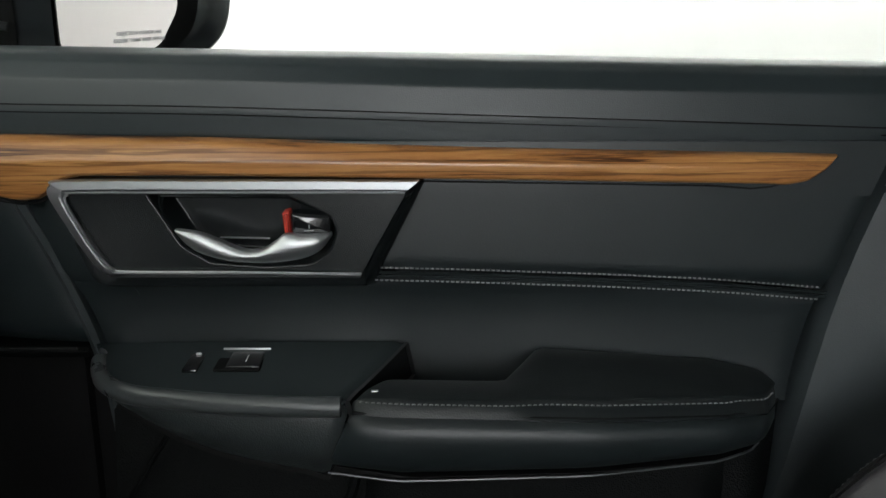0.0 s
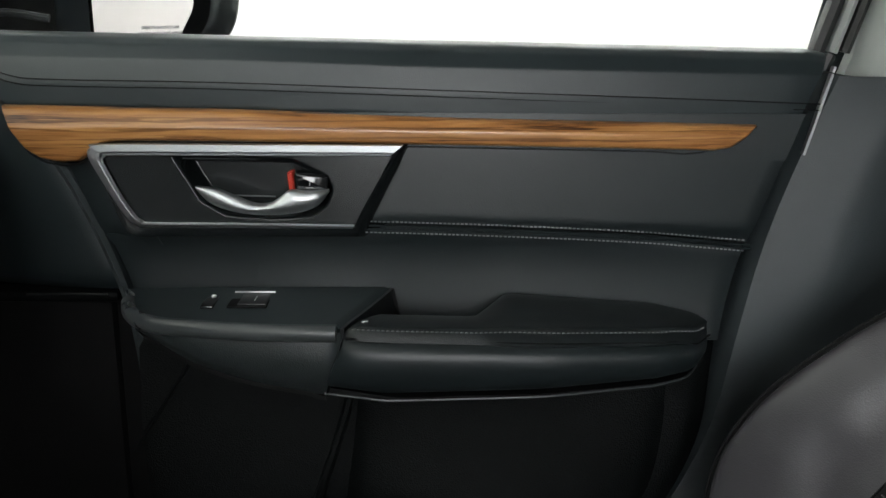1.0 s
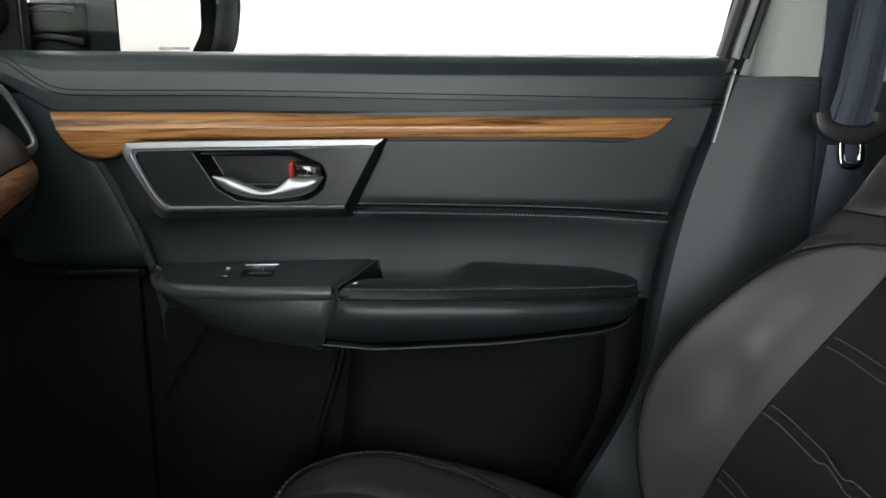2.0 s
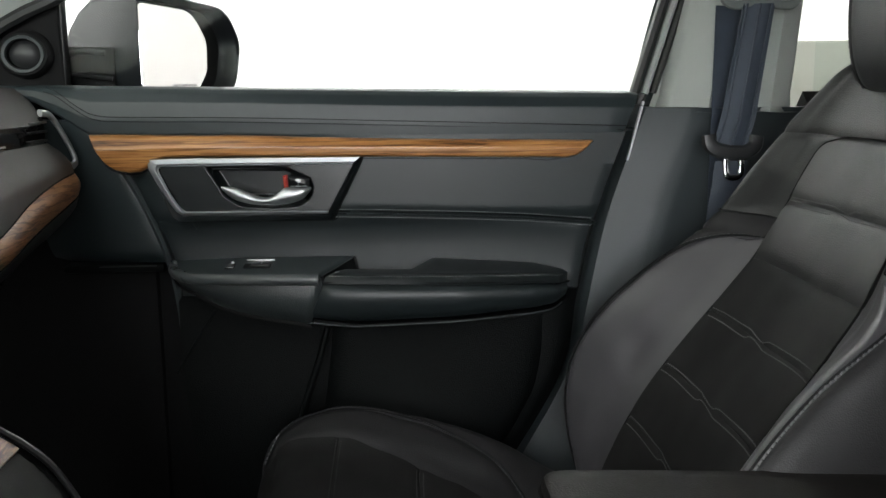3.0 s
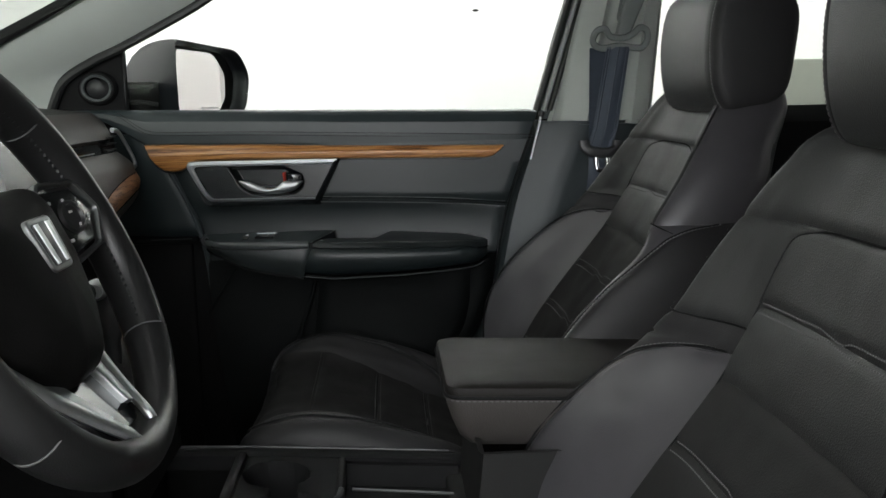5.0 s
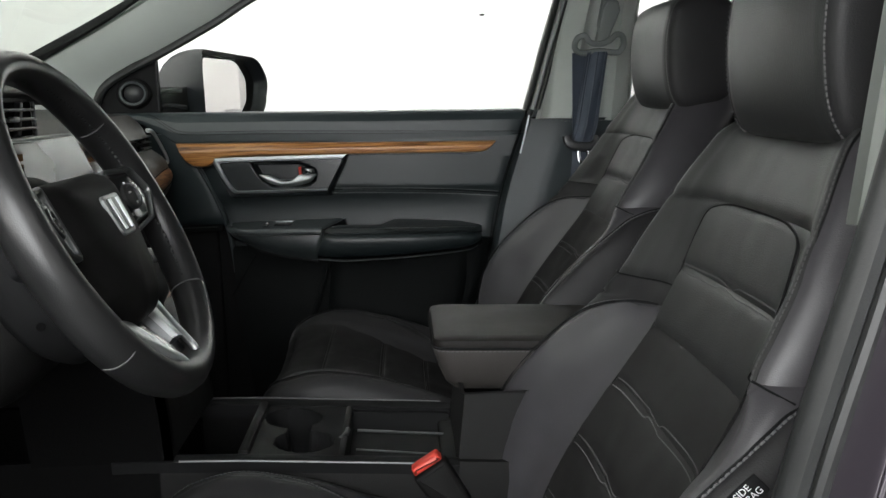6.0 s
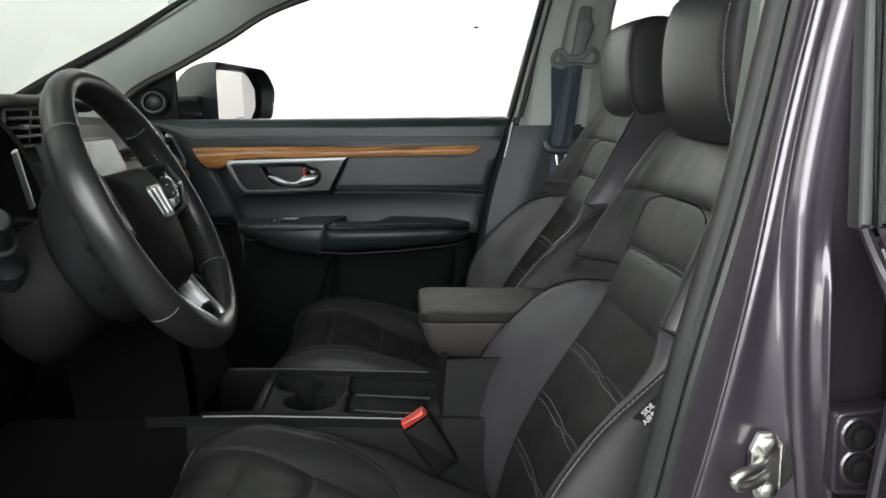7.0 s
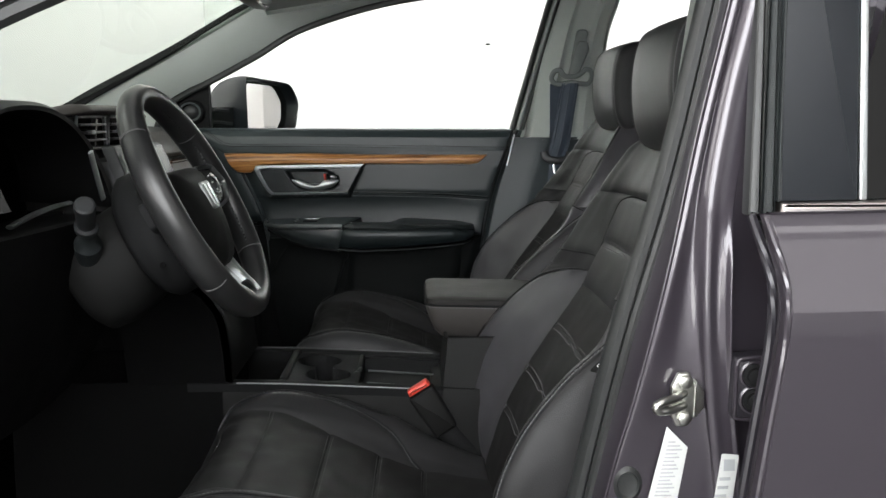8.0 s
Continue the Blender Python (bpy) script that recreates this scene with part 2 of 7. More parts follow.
PANEL_PAINT = material("grey_green_panel_paint", (0.42, 0.44, 0.38), 0.8, mottle=0.08, mottle_size=0.5, grain=0.0004, grain_size=0.01)
FLOOR_PAINT = material("grey_studio_floor_paint", (0.12, 0.12, 0.12), 0.55, mottle=0.25, mottle_size=0.6, grain=0.0006, grain_size=0.02)
WOOD_DOOR = wood_material("olive_wood_veneer", (0.52, 0.255, 0.085), (0.36, 0.150, 0.045), (0.06, 0.022, 0.008), (0.3, 0.2, 0.1))
WOOD_DASH = wood_material("brown_wood_veneer", (0.36, 0.17, 0.075), (0.25, 0.11, 0.045), (0.08, 0.034, 0.016), (1.7, 0.4, 0.3), 0.45, 0.05)
SIDE_GLASS = glass_material("clear_side_glass", (0.94, 0.96, 0.95), 0.15)
FRONT_GLASS = glass_material("green_tinted_windscreen_glass", (0.41, 0.44, 0.41), 0.4)
PRIVACY = glass_material("dark_privacy_glass", (0.12, 0.13, 0.14), 0.5)
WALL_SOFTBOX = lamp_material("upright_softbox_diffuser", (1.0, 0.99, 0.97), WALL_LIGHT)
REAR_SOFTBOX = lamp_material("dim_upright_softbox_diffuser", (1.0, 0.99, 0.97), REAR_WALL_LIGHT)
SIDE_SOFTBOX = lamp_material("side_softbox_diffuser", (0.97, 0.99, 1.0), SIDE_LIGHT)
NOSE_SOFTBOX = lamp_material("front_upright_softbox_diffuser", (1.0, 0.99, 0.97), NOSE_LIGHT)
NORTH_SOFTBOX = lamp_material("bright_softbox_diffuser", (1.0, 0.99, 0.97), NORTH_LIGHT)
SOUTH_SOFTBOX = lamp_material("softbox_diffuser", (1.0, 0.99, 0.97), SOUTH_LIGHT)
FRONT_SOFTBOX = lamp_material("dim_softbox_diffuser", (1.0, 0.99, 0.97), FRONT_LIGHT)

# ---- shape helpers ----


def cub(t, xs, ys):
    """Smooth interpolation through a table, vectorised."""
    xs, ys, t = np.asarray(xs, float), np.asarray(ys, float), np.asarray(t, float)
    d = np.diff(ys) / np.diff(xs)
    m = np.concatenate(([d[0]], (d[:-1] + d[1:]) / 2, [d[-1]]))
    flat = d[:-1] * d[1:] <= 0
    m[1:-1][flat] = 0
    tt = np.clip(t, xs[0], xs[-1])
    i = np.clip(np.searchsorted(xs, tt, side="right") - 1, 0, len(xs) - 2)
    h = xs[i + 1] - xs[i]
    u = (tt - xs[i]) / h
    return ((2 * u**3 - 3 * u**2 + 1) * ys[i] + (u**3 - 2 * u**2 + u) * h * m[i] + (3 * u**2 - 2 * u**3) * ys[i + 1] + (u**3 - u**2) * h * m[i + 1])


def smooth_pick(k, pts):
    """Catmull-Rom along a list of control arrays at the float index k."""
    n = len(pts)
    i = np.clip(np.floor(k).astype(int), 0, n - 2)
    u = k - i
    stack = np.stack(np.broadcast_arrays(*pts), 0)

    def at(j):
        return np.take_along_axis(stack, np.clip(j, 0, n - 1)[None], 0)[0]
    a, b, c, d = at(i - 1), at(i), at(i + 1), at(i + 2)
    return 0.5 * (2 * b + (c - a) * u + (2 * a - 5 * b + 4 * c - d) * u**2 + (3 * b - a - 3 * c + d) * u**3)


def curve(points, n=8, closed=False):
    """Catmull-Rom through the points, n steps a span."""
    p = np.asarray(points, float)
    if closed:
        q = np.vstack((p[-1:], p, p[:2]))
    else:
        q = np.vstack((2 * p[:1] - p[1:2], p, 2 * p[-1:] - p[-2:-1]))
    out = []
    for i in range(len(q) - 3):
        a, b, c, d = q[i:i + 4]
        for u in np.arange(n) / n:
            out.append(0.5 * (2 * b + (c - a) * u + (2 * a - 5 * b + 4 * c - d) * u**2 + (3 * b - a - 3 * c + d) * u**3))
    if not closed:
        out.append(p[-1])
    return np.array(out)


def rounded(points, r, steps=5):
    """A closed 2D outline with its corners rounded; r is one radius or one a corner."""
    p = [np.asarray(q, float) for q in points]
    n, out = len(p), []
    rs = r if hasattr(r, "__len__") else [r] * n
    for i in range(n):
        a, b, c = p[i - 1], p[i], p[(i + 1) % n]
        u, v = (a - b) / np.linalg.norm(a - b), (c - b) / np.linalg.norm(c - b)
        half = math.acos(max(-1, min(1, float(u @ v)))) / 2
        cut = min(rs[i] / max(math.tan(half), 1e-3), 0.48 * np.linalg.norm(a - b), 0.48 * np.linalg.norm(c - b))
        s, e = b + u * cut, b + v * cut
        for k in range(steps + 1):
            w = k / steps
            out.append((1 - w)**2 * s + 2 * w * (1 - w) * b + w**2 * e)
    return np.array(out)


def grid_faces(nu, nv, close_u=False, close_v=False, base=0):
    out = []
    for i in range(nu if close_u else nu - 1):
        for j in range(nv if close_v else nv - 1):
            a, b = i * nv + j, i * nv + (j + 1) % nv
            c, d = ((i + 1) % nu) * nv + (j + 1) % nv, ((i + 1) % nu) * nv + j
            out.append((base + a, base + b, base + c, base + d))
    return out


def join(*shapes):
    verts, faces, base = [], [], 0
    for v, f in shapes:
        verts.append(np.asarray(v, float).reshape(-1, 3))
        faces += [tuple(base + i for i in q) for q in f]
        base += len(verts[-1])
    return np.vstack(verts), faces


def sheet(fn, us, vs, groove=0.0, width=0.008, sides="abcd", thick=0.006, wrinkle=0.0, seed=0.0, rim=None):
    """A sheet fn(U, V) over the tables us, vs, with its borders (a: first u, b: last u, c: first v, d: last v) sunk into
    a seam, and a turned-in rim that gives it thickness. fn gives points whose normal du x dv points outward."""
    U, V = np.meshgrid(np.asarray(us, float), np.asarray(vs, float), indexing="ij")
    P = fn(U, V)
    du, dv = np.gradient(P, axis=0), np.gradient(P, axis=1)
    N = np.cross(du, dv)
    N /= np.maximum(np.linalg.norm(N, axis=2, keepdims=True), 1e-12)
    if groove or wrinkle:
        lu, lv = np.linalg.norm(np.diff(P, axis=0), axis=2), np.linalg.norm(np.diff(P, axis=1), axis=2)
        cu = np.vstack((np.zeros((1, P.shape[1])), np.cumsum(lu, 0)))
        cv = np.hstack((np.zeros((P.shape[0], 1)), np.cumsum(lv, 1)))
        dist = np.full(U.shape, 9.0)
        for key, d in (("a", cu), ("b", cu[-1:] - cu), ("c", cv), ("d", cv[:, -1:] - cv)):
            if key in sides:
                dist = np.minimum(dist, d)
        push = -groove * np.exp(-(dist / width)**1.5)
        if wrinkle:
            for i in range(P.shape[0]):
                for j in range(P.shape[1]):
                    push[i, j] += wrinkle * noise.noise(Vector(P[i, j]) * 28 + Vector((seed, 0, 0)))
        P = P + N * push[..., None]
    nu, nv = U.shape
    verts, faces = P.reshape(-1, 3), grid_faces(nu, nv)
    if thick:
        ring = [i * nv for i in range(nu)] + [(nu - 1) * nv + j for j in range(1, nv)] + [i * nv + nv - 1 for i in range(nu - 2, -1, -1)] + list(range(nv - 2, 0, -1))
        low = (P - (N if rim is None else -np.asarray(rim, float)) * thick).reshape(-1, 3)[ring]
        base = len(verts)
        n = len(ring)
        faces = faces + [(ring[k], ring[(k + 1) % n], base + (k + 1) % n, base + k) for k in range(n)]
        verts = np.vstack((verts, low))
    return verts, faces


def tube(path, r, n=8, closed=False, flat=None, up=None, cap=True):
    """A round or, with flat = (wide, high) and up, an elliptical bar along a path; r may be one a point."""
    p = np.asarray(path, float)
    m = len(p)
    t = np.roll(p, -1, 0) - np.roll(p, 1, 0) if closed else np.gradient(p, axis=0)
    t /= np.maximum(np.linalg.norm(t, axis=1, keepdims=True), 1e-12)
    ref = np.asarray(up if up is not None else (0.13, 0.21, 0.97), float)
    ref = np.broadcast_to(ref, p.shape)
    s = np.cross(t, ref)
    s /= np.maximum(np.linalg.norm(s, axis=1, keepdims=True), 1e-9)
    h = np.cross(s, t)
    rs = np.broadcast_to(np.asarray(r, float), (m,)) if np.ndim(r) < 2 else None
    wide, high = (rs, rs) if flat is None else (np.broadcast_to(flat[0], (m,)), np.broadcast_to(flat[1], (m,)))
    a = np.arange(n) * 2 * math.pi / n
    ring = p[:, None] + s[:, None] * (np.cos(a)[None, :, None] * np.asarray(wide)[:, None, None]) + h[:, None] * (np.sin(a)[None, :, None] * np.asarray(high)[:, None, None])
    faces = grid_faces(m, n, closed, True)
    if cap and not closed:
        faces += [tuple(range(n))[::-1], tuple((m - 1) * n + k for k in range(n))]
    return ring.reshape(-1, 3), faces


def prism(outline, depth, place, bevel=0.002, steps=3, back=True):
    """A closed 2D outline pushed out by depth with a rounded front edge; place(u, v, w) gives the points."""
    o = np.asarray(outline, float)
    area = 0.5 * np.sum(o[:, 0] * np.roll(o[:, 1], -1) - np.roll(o[:, 0], -1) * o[:, 1])
    if area < 0:
        o = o[::-1]
    t = np.roll(o, -1, 0) - np.roll(o, 1, 0)
    t /= np.maximum(np.linalg.norm(t, axis=1, keepdims=True), 1e-12)
    inward = np.stack((-t[:, 1], t[:, 0]), 1)
    rings = [(0.0, 0.0)]
    for k in range(steps + 1):
        a = k / steps * math.pi / 2
        rings.append((bevel * (1 - math.cos(a)), depth - bevel + bevel * math.sin(a)))
    verts = []
    for inset, w in rings:
        q = o + inward * inset
        verts += [place(x, y, w) for x, y in q]
    n = len(o)
    faces = grid_faces(len(rings), n, False, True)
    faces.append(tuple((len(rings) - 1) * n + k for k in range(n)))
    if back:
        faces.append(tuple(range(n))[::-1])
    return np.array([tuple(v) for v in verts], float), faces


def block(lo, hi, bevel=0.004, steps=2):
    """A box between two corners with rounded edges."""
    lo, hi = np.asarray(lo, float), np.asarray(hi, float)
    bm = bmesh.new()
    bmesh.ops.create_cube(bm, size=1)
    for v in bm.verts:
        v.co = Vector((lo + hi) / 2) + Vector([v.co[i] * (hi - lo)[i] for i in range(3)])
    if bevel:
        bmesh.ops.bevel(bm, geom=bm.edges[:], offset=min(bevel, 0.45 * float(min(hi - lo))), segments=steps, affect="EDGES", profile=0.5)
    bm.verts.index_update()
    out = np.array([v.co[:] for v in bm.verts]), [tuple(v.index for v in f.verts) for f in bm.faces]
    bm.free()
    return out


def lathe(profile, place, n=24, cap=True):
    """Points (radius, height) turned round; place(x, y, h) gives the points."""
    verts = [place(r * math.cos(a), r * math.sin(a), h) for r, h in profile for a in np.arange(n) * 2 * math.pi / n]
    faces = grid_faces(len(profile), n, False, True)
    if cap:
        faces += [tuple(range(n))[::-1], tuple((len(profile) - 1) * n + k for k in range(n))]
    return np.array([tuple(v) for v in verts], float), faces


def loft(rings, cap=True):
    """Closed rings of equal length joined one after another."""
    r = np.asarray(rings, float)
    n = r.shape[1]
    faces = grid_faces(r.shape[0], n, False, True)
    if cap:
        faces += [tuple(range(n))[::-1], tuple((r.shape[0] - 1) * n + k for k in range(n))]
    return r.reshape(-1, 3), faces


def stitches(path, normal, pitch=0.0055, long=0.0036, r=0.0008):
    """Short raised threads along a path."""
    p = np.asarray(path, float)
    seg = np.linalg.norm(np.diff(p, axis=0), axis=1)
    c = np.concatenate(([0], np.cumsum(seg)))
    nrm = np.asarray(normal, float)
    shapes = []
    for k in range(int(c[-1] / pitch)):
        ends = [np.array([np.interp(s, c, p[:, i]) for i in range(3)]) for s in (k * pitch, k * pitch + long)]
        nn = nrm if nrm.ndim == 1 else np.array([np.interp(k * pitch, c, nrm[:, i]) for i in range(3)])
        t = ends[1] - ends[0]
        t /= max(np.linalg.norm(t), 1e-9)
        s = np.cross(t, nn)
        s /= max(np.linalg.norm(s), 1e-9)
        mid = (ends[0] + ends[1]) / 2 + nn * r * 0.9
        v = [ends[0] - s * r, ends[0] + s * r, mid + s * r, mid - s * r, ends[1] - s * r, ends[1] + s * r]
        shapes.append((np.array(v), [(0, 1, 2, 3), (3, 2, 5, 4)]))
    return join(*shapes)


def thing(name, base, label, category, group="", kind=""):
    """An Empty at a thing's base, which parents its parts."""
    ob = new(name)
    ob.empty_display_size = 0.05
    ob.location = base
    return tagged(ob, label, category, group, kind)


def part(name, shape, mat, parent=None, label="", angle=38):
    """One mesh object, given in the world's metres, under a thing or a part of it."""
    root = parent
    while root is not None and root.parent is not None:
        root = root.parent
    off = np.array(root.location) if root is not None else np.zeros(3)
    verts, faces = shape
    data = bpy.data.meshes.new(name)
    data.from_pydata((np.asarray(verts, float) - off).tolist(), [], faces)
    bm = bmesh.new()
    bm.from_mesh(data)
    bmesh.ops.recalc_face_normals(bm, faces=bm.faces[:])
    bm.to_mesh(data)
    bm.free()
    data.shade_smooth()
    data.set_sharp_from_angle(angle=radians(angle))
    data.materials.append(mat)
    ob = new(name, data)
    ob.parent = parent
    if label:
        ob["label"] = label
    return ob


def lettering(name, words, size, m, mat, parent, label, lift=0.0):
    """Words in the built-in font as a thin mesh at the pose m."""
    data = bpy.data.curves.new(name, "FONT")
    data.body, data.size, data.extrude, data.align_x, data.align_y = words, size, 0.0001, "CENTER", "CENTER"
    ob = new(name, data)
    got = bpy.data.meshes.new_from_object(ob.evaluated_get(bpy.context.evaluated_depsgraph_get()))
    bpy.data.objects.remove(ob)
    got.transform(m)
    root = parent
    while root.parent is not None:
        root = root.parent
    got.transform(Matrix.Translation(-root.location))
    got.materials.clear()
    got.materials.append(mat)
    made = new(name, got)
    made.parent = parent
    made["label"] = label
    return made

# ---- the studio ----


def room_wall(name, lo, hi, label):
    return tagged(part(name, block(lo, hi, 0), WALL_PAINT), label, "wall", kind="structure")


room_wall("wall_north", (-4.6, 3.2, 0), (5.2, 3.35, 3.5), "bright matt white studio wall beside the car")
room_wall("wall_south", (-4.6, -4.65, 0), (5.2, -4.5, 3.5), "matt white studio wall behind the viewer")
room_wall("wall_west", (-4.75, -4.65, 0), (-4.6, 3.35, 3.5), "matt white studio wall ahead of the windscreen")
room_wall("wall_east", (5.2, -4.65, 0), (5.35, 3.35, 3.5), "matt white studio wall behind the car")
tagged(part("floor", block((-4.75, -4.65, -0.1), (5.35, 3.35, 0), 0), FLOOR_PAINT), "grey painted studio floor", "floor", kind="structure")
tagged(part("ceiling", block((-4.75, -4.65, 3.5), (5.35, 3.35, 3.6), 0), WALL_PAINT), "matt white studio ceiling", "ceiling", kind="structure")


def softbox(x, y, wide, deep, glow):
    root = thing("ceiling_softbox", (x, y, 3.42), "large white rectangular softbox lamp under the studio ceiling", "lamp", "studio ceiling lamps")
    part("diffuser", block((x - wide / 2, y - deep / 2, 3.40), (x + wide / 2, y + deep / 2, 3.42), 0.004), glow, root, "glowing white diffuser cloth")
    for s in (-1, 1):
        part("frame_bar", block((x - wide / 2 - 0.03, y + s * (deep / 2 + 0.015) - 0.015, 3.38), (x + wide / 2 + 0.03, y + s * (deep / 2 + 0.015) + 0.015, 3.5), 0.004), SATIN_DARK, root)
        part("frame_bar", block((x + s * (wide / 2 + 0.015) - 0.015, y - deep / 2, 3.38), (x + s * (wide / 2 + 0.015) + 0.015, y + deep / 2, 3.5), 0.004), SATIN_DARK, root)
    return root


# assumed ceiling softboxes, unseen, placed to light the wall and the cabin
for sx in (-0.9, 1.9):
    north_box = softbox(sx, 2.9, 2.7, 0.5, NORTH_SOFTBOX)
    # unseen flag, added to block this lamp from the cabin
    part("flag", block((sx - 1.36, 2.60, 2.55), (sx + 1.36, 2.615, 3.45), 0.002), WALL_PAINT, north_box, "white flag added out of view to keep lamp light out of the car")
    softbox(sx, -2.5, 2.5, 1.3, SOUTH_SOFTBOX)
softbox(-2.7, -0.2, 1.4, 2.8, FRONT_SOFTBOX)


def wall_panel(x, wide, z0, z1, glow, y=-4.4, label="large upright white fill softbox added out of view by the studio wall"):
    root = thing("fill_softbox", (x, y - 0.02, z0), label, "lamp", "studio wall lamps")
    part("diffuser", block((x - wide / 2, y, z0), (x + wide / 2, y + 0.03, z1), 0.004), glow, root, "glowing white diffuser cloth")
    for s in (-1, 1):
        part("frame_bar", block((x + s * (wide / 2 + 0.02) - 0.02, y - 0.1, 0.02), (x + s * (wide / 2 + 0.02) + 0.02, y + 0.04, z1 + 0.04), 0.004), SATIN_DARK, root)
    for z in (z0 - 0.02, z1 + 0.02):
        part("frame_bar", block((x - wide / 2, y - 0.1, z - 0.02), (x + wide / 2, y + 0.04, z + 0.02), 0.004), SATIN_DARK, root)
    part("foot", block((x - wide / 2, y - 0.09, 0), (x + wide / 2, y + 0.2, 0.03), 0.004), SATIN_DARK, root)


# out-of-view fill panels, added to brighten jamb, door and seats
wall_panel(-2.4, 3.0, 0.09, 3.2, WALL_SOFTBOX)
wall_panel(-0.30, 1.4, 0.95, 2.7, SIDE_SOFTBOX, -2.8, "upright white fill softbox added out of view before the open door")
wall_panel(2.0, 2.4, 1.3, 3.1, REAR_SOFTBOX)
# another unseen fill panel, added to light the cabin through the windscreen
nose_lamp = thing("fill_softbox", (-4.5, -0.8, 1.2), "large upright white fill softbox added out of view ahead of the windscreen", "lamp", "studio wall lamps")
part("diffuser", block((-4.46, -2.8, 1.25), (-4.43, 1.2, 3.0), 0.004), NOSE_SOFTBOX, nose_lamp, "glowing white diffuser cloth")
for y in (-2.82, 1.22):
    part("frame_bar", block((-4.56, y - 0.02, 1.21), (-4.42, y + 0.02, 3.04), 0.004), SATIN_DARK, nose_lamp)
for z in (1.23, 3.02):
    part("frame_bar", block((-4.56, -2.8, z - 0.02), (-4.42, 1.2, z + 0.02), 0.004), SATIN_DARK, nose_lamp)
part("foot", block((-4.58, -2.8, 0), (-4.3, 1.2, 0.03), 0.004), SATIN_DARK, nose_lamp)
for y in (-2.6, 1.0):
    part("leg", block((-4.56, y - 0.02, 0.02), (-4.50, y + 0.02, 1.22), 0.004), SATIN_DARK, nose_lamp)

tagged(part("low_partition", block((1.06, 2.2, 0), (2.4, 2.32, 1.285), 0.01), PANEL_PAINT), "low grey-green painted partition in front of the white wall", "partition", kind="structure")
tagged(part("wall_speck", lathe([(0.001, 0.0), (0.011, 0.001), (0.009, 0.003), (0.002, 0.004)], lambda x, y, h: (0.47 + 1.3 * x, 3.2 - h, 1.552 + 0.5 * y), 10), PLASTIC_DARK),
               "small dark speck stuck on the white wall", "mark")

# ---- the car's shell ----
WIN_LOW = [(-0.585, 0.79, 1.150), (-0.572, 0.79, 1.190), (-0.545, 0.787, 1.236), (-0.487, 0.785, 1.271), (-0.431, 0.785, 1.296), (-0.31, 0.78, 1.357), (-0.18, 0.78, 1.427), (0.054, 0.775, 1.49), (0.30, 0.77, 1.512), (0.52, 0.765, 1.52)]
WIN_HIGH = [(-0.90, 0.70, 1.15), (-0.86, 0.70, 1.17), (-0.77, 0.70, 1.218), (-0.685, 0.70, 1.264), (-0.511, 0.70, 1.351), (-0.40, 0.693, 1.411), (-0.31, 0.685, 1.458), (-0.20, 0.67, 1.50), (0.1, 0.64, 1.535), (0.52, 0.62, 1.55)]


def between(low, high, bulge, side=1, steps=10):
    """Points on a bowed strip between two edge curves."""
    a, b = curve(low, steps), curve(high, steps)
    n = len(a)

    def fn(U, V):
        i = np.clip(np.rint(U).astype(int), 0, n - 1)
        p = a[i] * (1 - V[..., None]) + b[i] * V[..., None]
        p[..., 1] -= bulge * np.sin(np.pi * V)**0.7
        p[..., 1] *= side
        return p
    return fn, np.arange(n), n


pillar_fn, pillar_u, _ = between(WIN_LOW, WIN_HIGH, 0.009)
a_pillar = tagged(part("a_pillar_trim", sheet(pillar_fn, pillar_u, np.linspace(0, 1, 9), thick=0.02), A_TRIM), "grey grained windscreen pillar trim above the passenger door", "pillar trim", kind="structure")
edge_low = curve([(x, y - 0.004, z - 0.006) for x, y, z in WIN_LOW], 8)
part("door_seal", tube(edge_low, 0.009, 8), RUBBER, a_pillar, "black rubber door seal along the pillar")
edge_high = curve([(x - 0.006, y - 0.002, z + 0.010) for x, y, z in WIN_HIGH], 8)
foot = np.clip(1 - np.linspace(0, 1, len(edge_high)) / 0.55, 0, 1)
part("glass_edge", tube(edge_high - np.array([0, 0, 1]) * (0.010 * foot[:, None]), 0, 8, flat=(0.005 + 0.004 * foot, 0.008 + 0.016 * foot), up=(0, 0.3, 1)), PLASTIC_DARK, a_pillar, "black edge band of the windscreen")

# the driver's pillar, seen from outside past the open door
LOW_D = [(-0.62, -0.80, 1.10), (-0.43, -0.79, 1.235), (-0.30, -0.78, 1.30), (-0.16, -0.77, 1.355), (0.08, -0.76, 1.43), (0.30, -0.75, 1.475), (0.52, -0.74, 1.49)]
HIGH_D = [(-0.86, -0.70, 1.17), (-0.685, -0.70, 1.264), (-0.511, -0.70, 1.351), (-0.31, -0.685, 1.458), (-0.20, -0.67, 1.50), (0.1, -0.64, 1.535), (0.52, -0.62, 1.55)]
lo_d, hi_d = curve(LOW_D, 8), curve(HIGH_D, 8)


def driver_pillar(U, V):
    i = np.clip(np.rint(U).astype(int), 0, len(lo_d) - 1)
    p = lo_d[i] * (1 - V[..., None]) + hi_d[i] * V[..., None]
    p[..., 1] += -0.03 * np.sin(np.pi * V)
    return p


driver_a = tagged(part("a_pillar_driver", sheet(driver_pillar, np.arange(len(lo_d)), np.linspace(0, 1, 7), thick=0.04), PAINT), "dark purple-grey painted windscreen pillar above the open door", "pillar", kind="structure")
part("door_seal", tube(lo_d + np.array([0, 0.015, -0.008]), 0.012, 8), RUBBER, driver_a, "black rubber door opening seal")

# windscreen
wind = curve(WIN_HIGH[1:2] + WIN_HIGH[3:5] + WIN_HIGH[6:], 8)[:28]


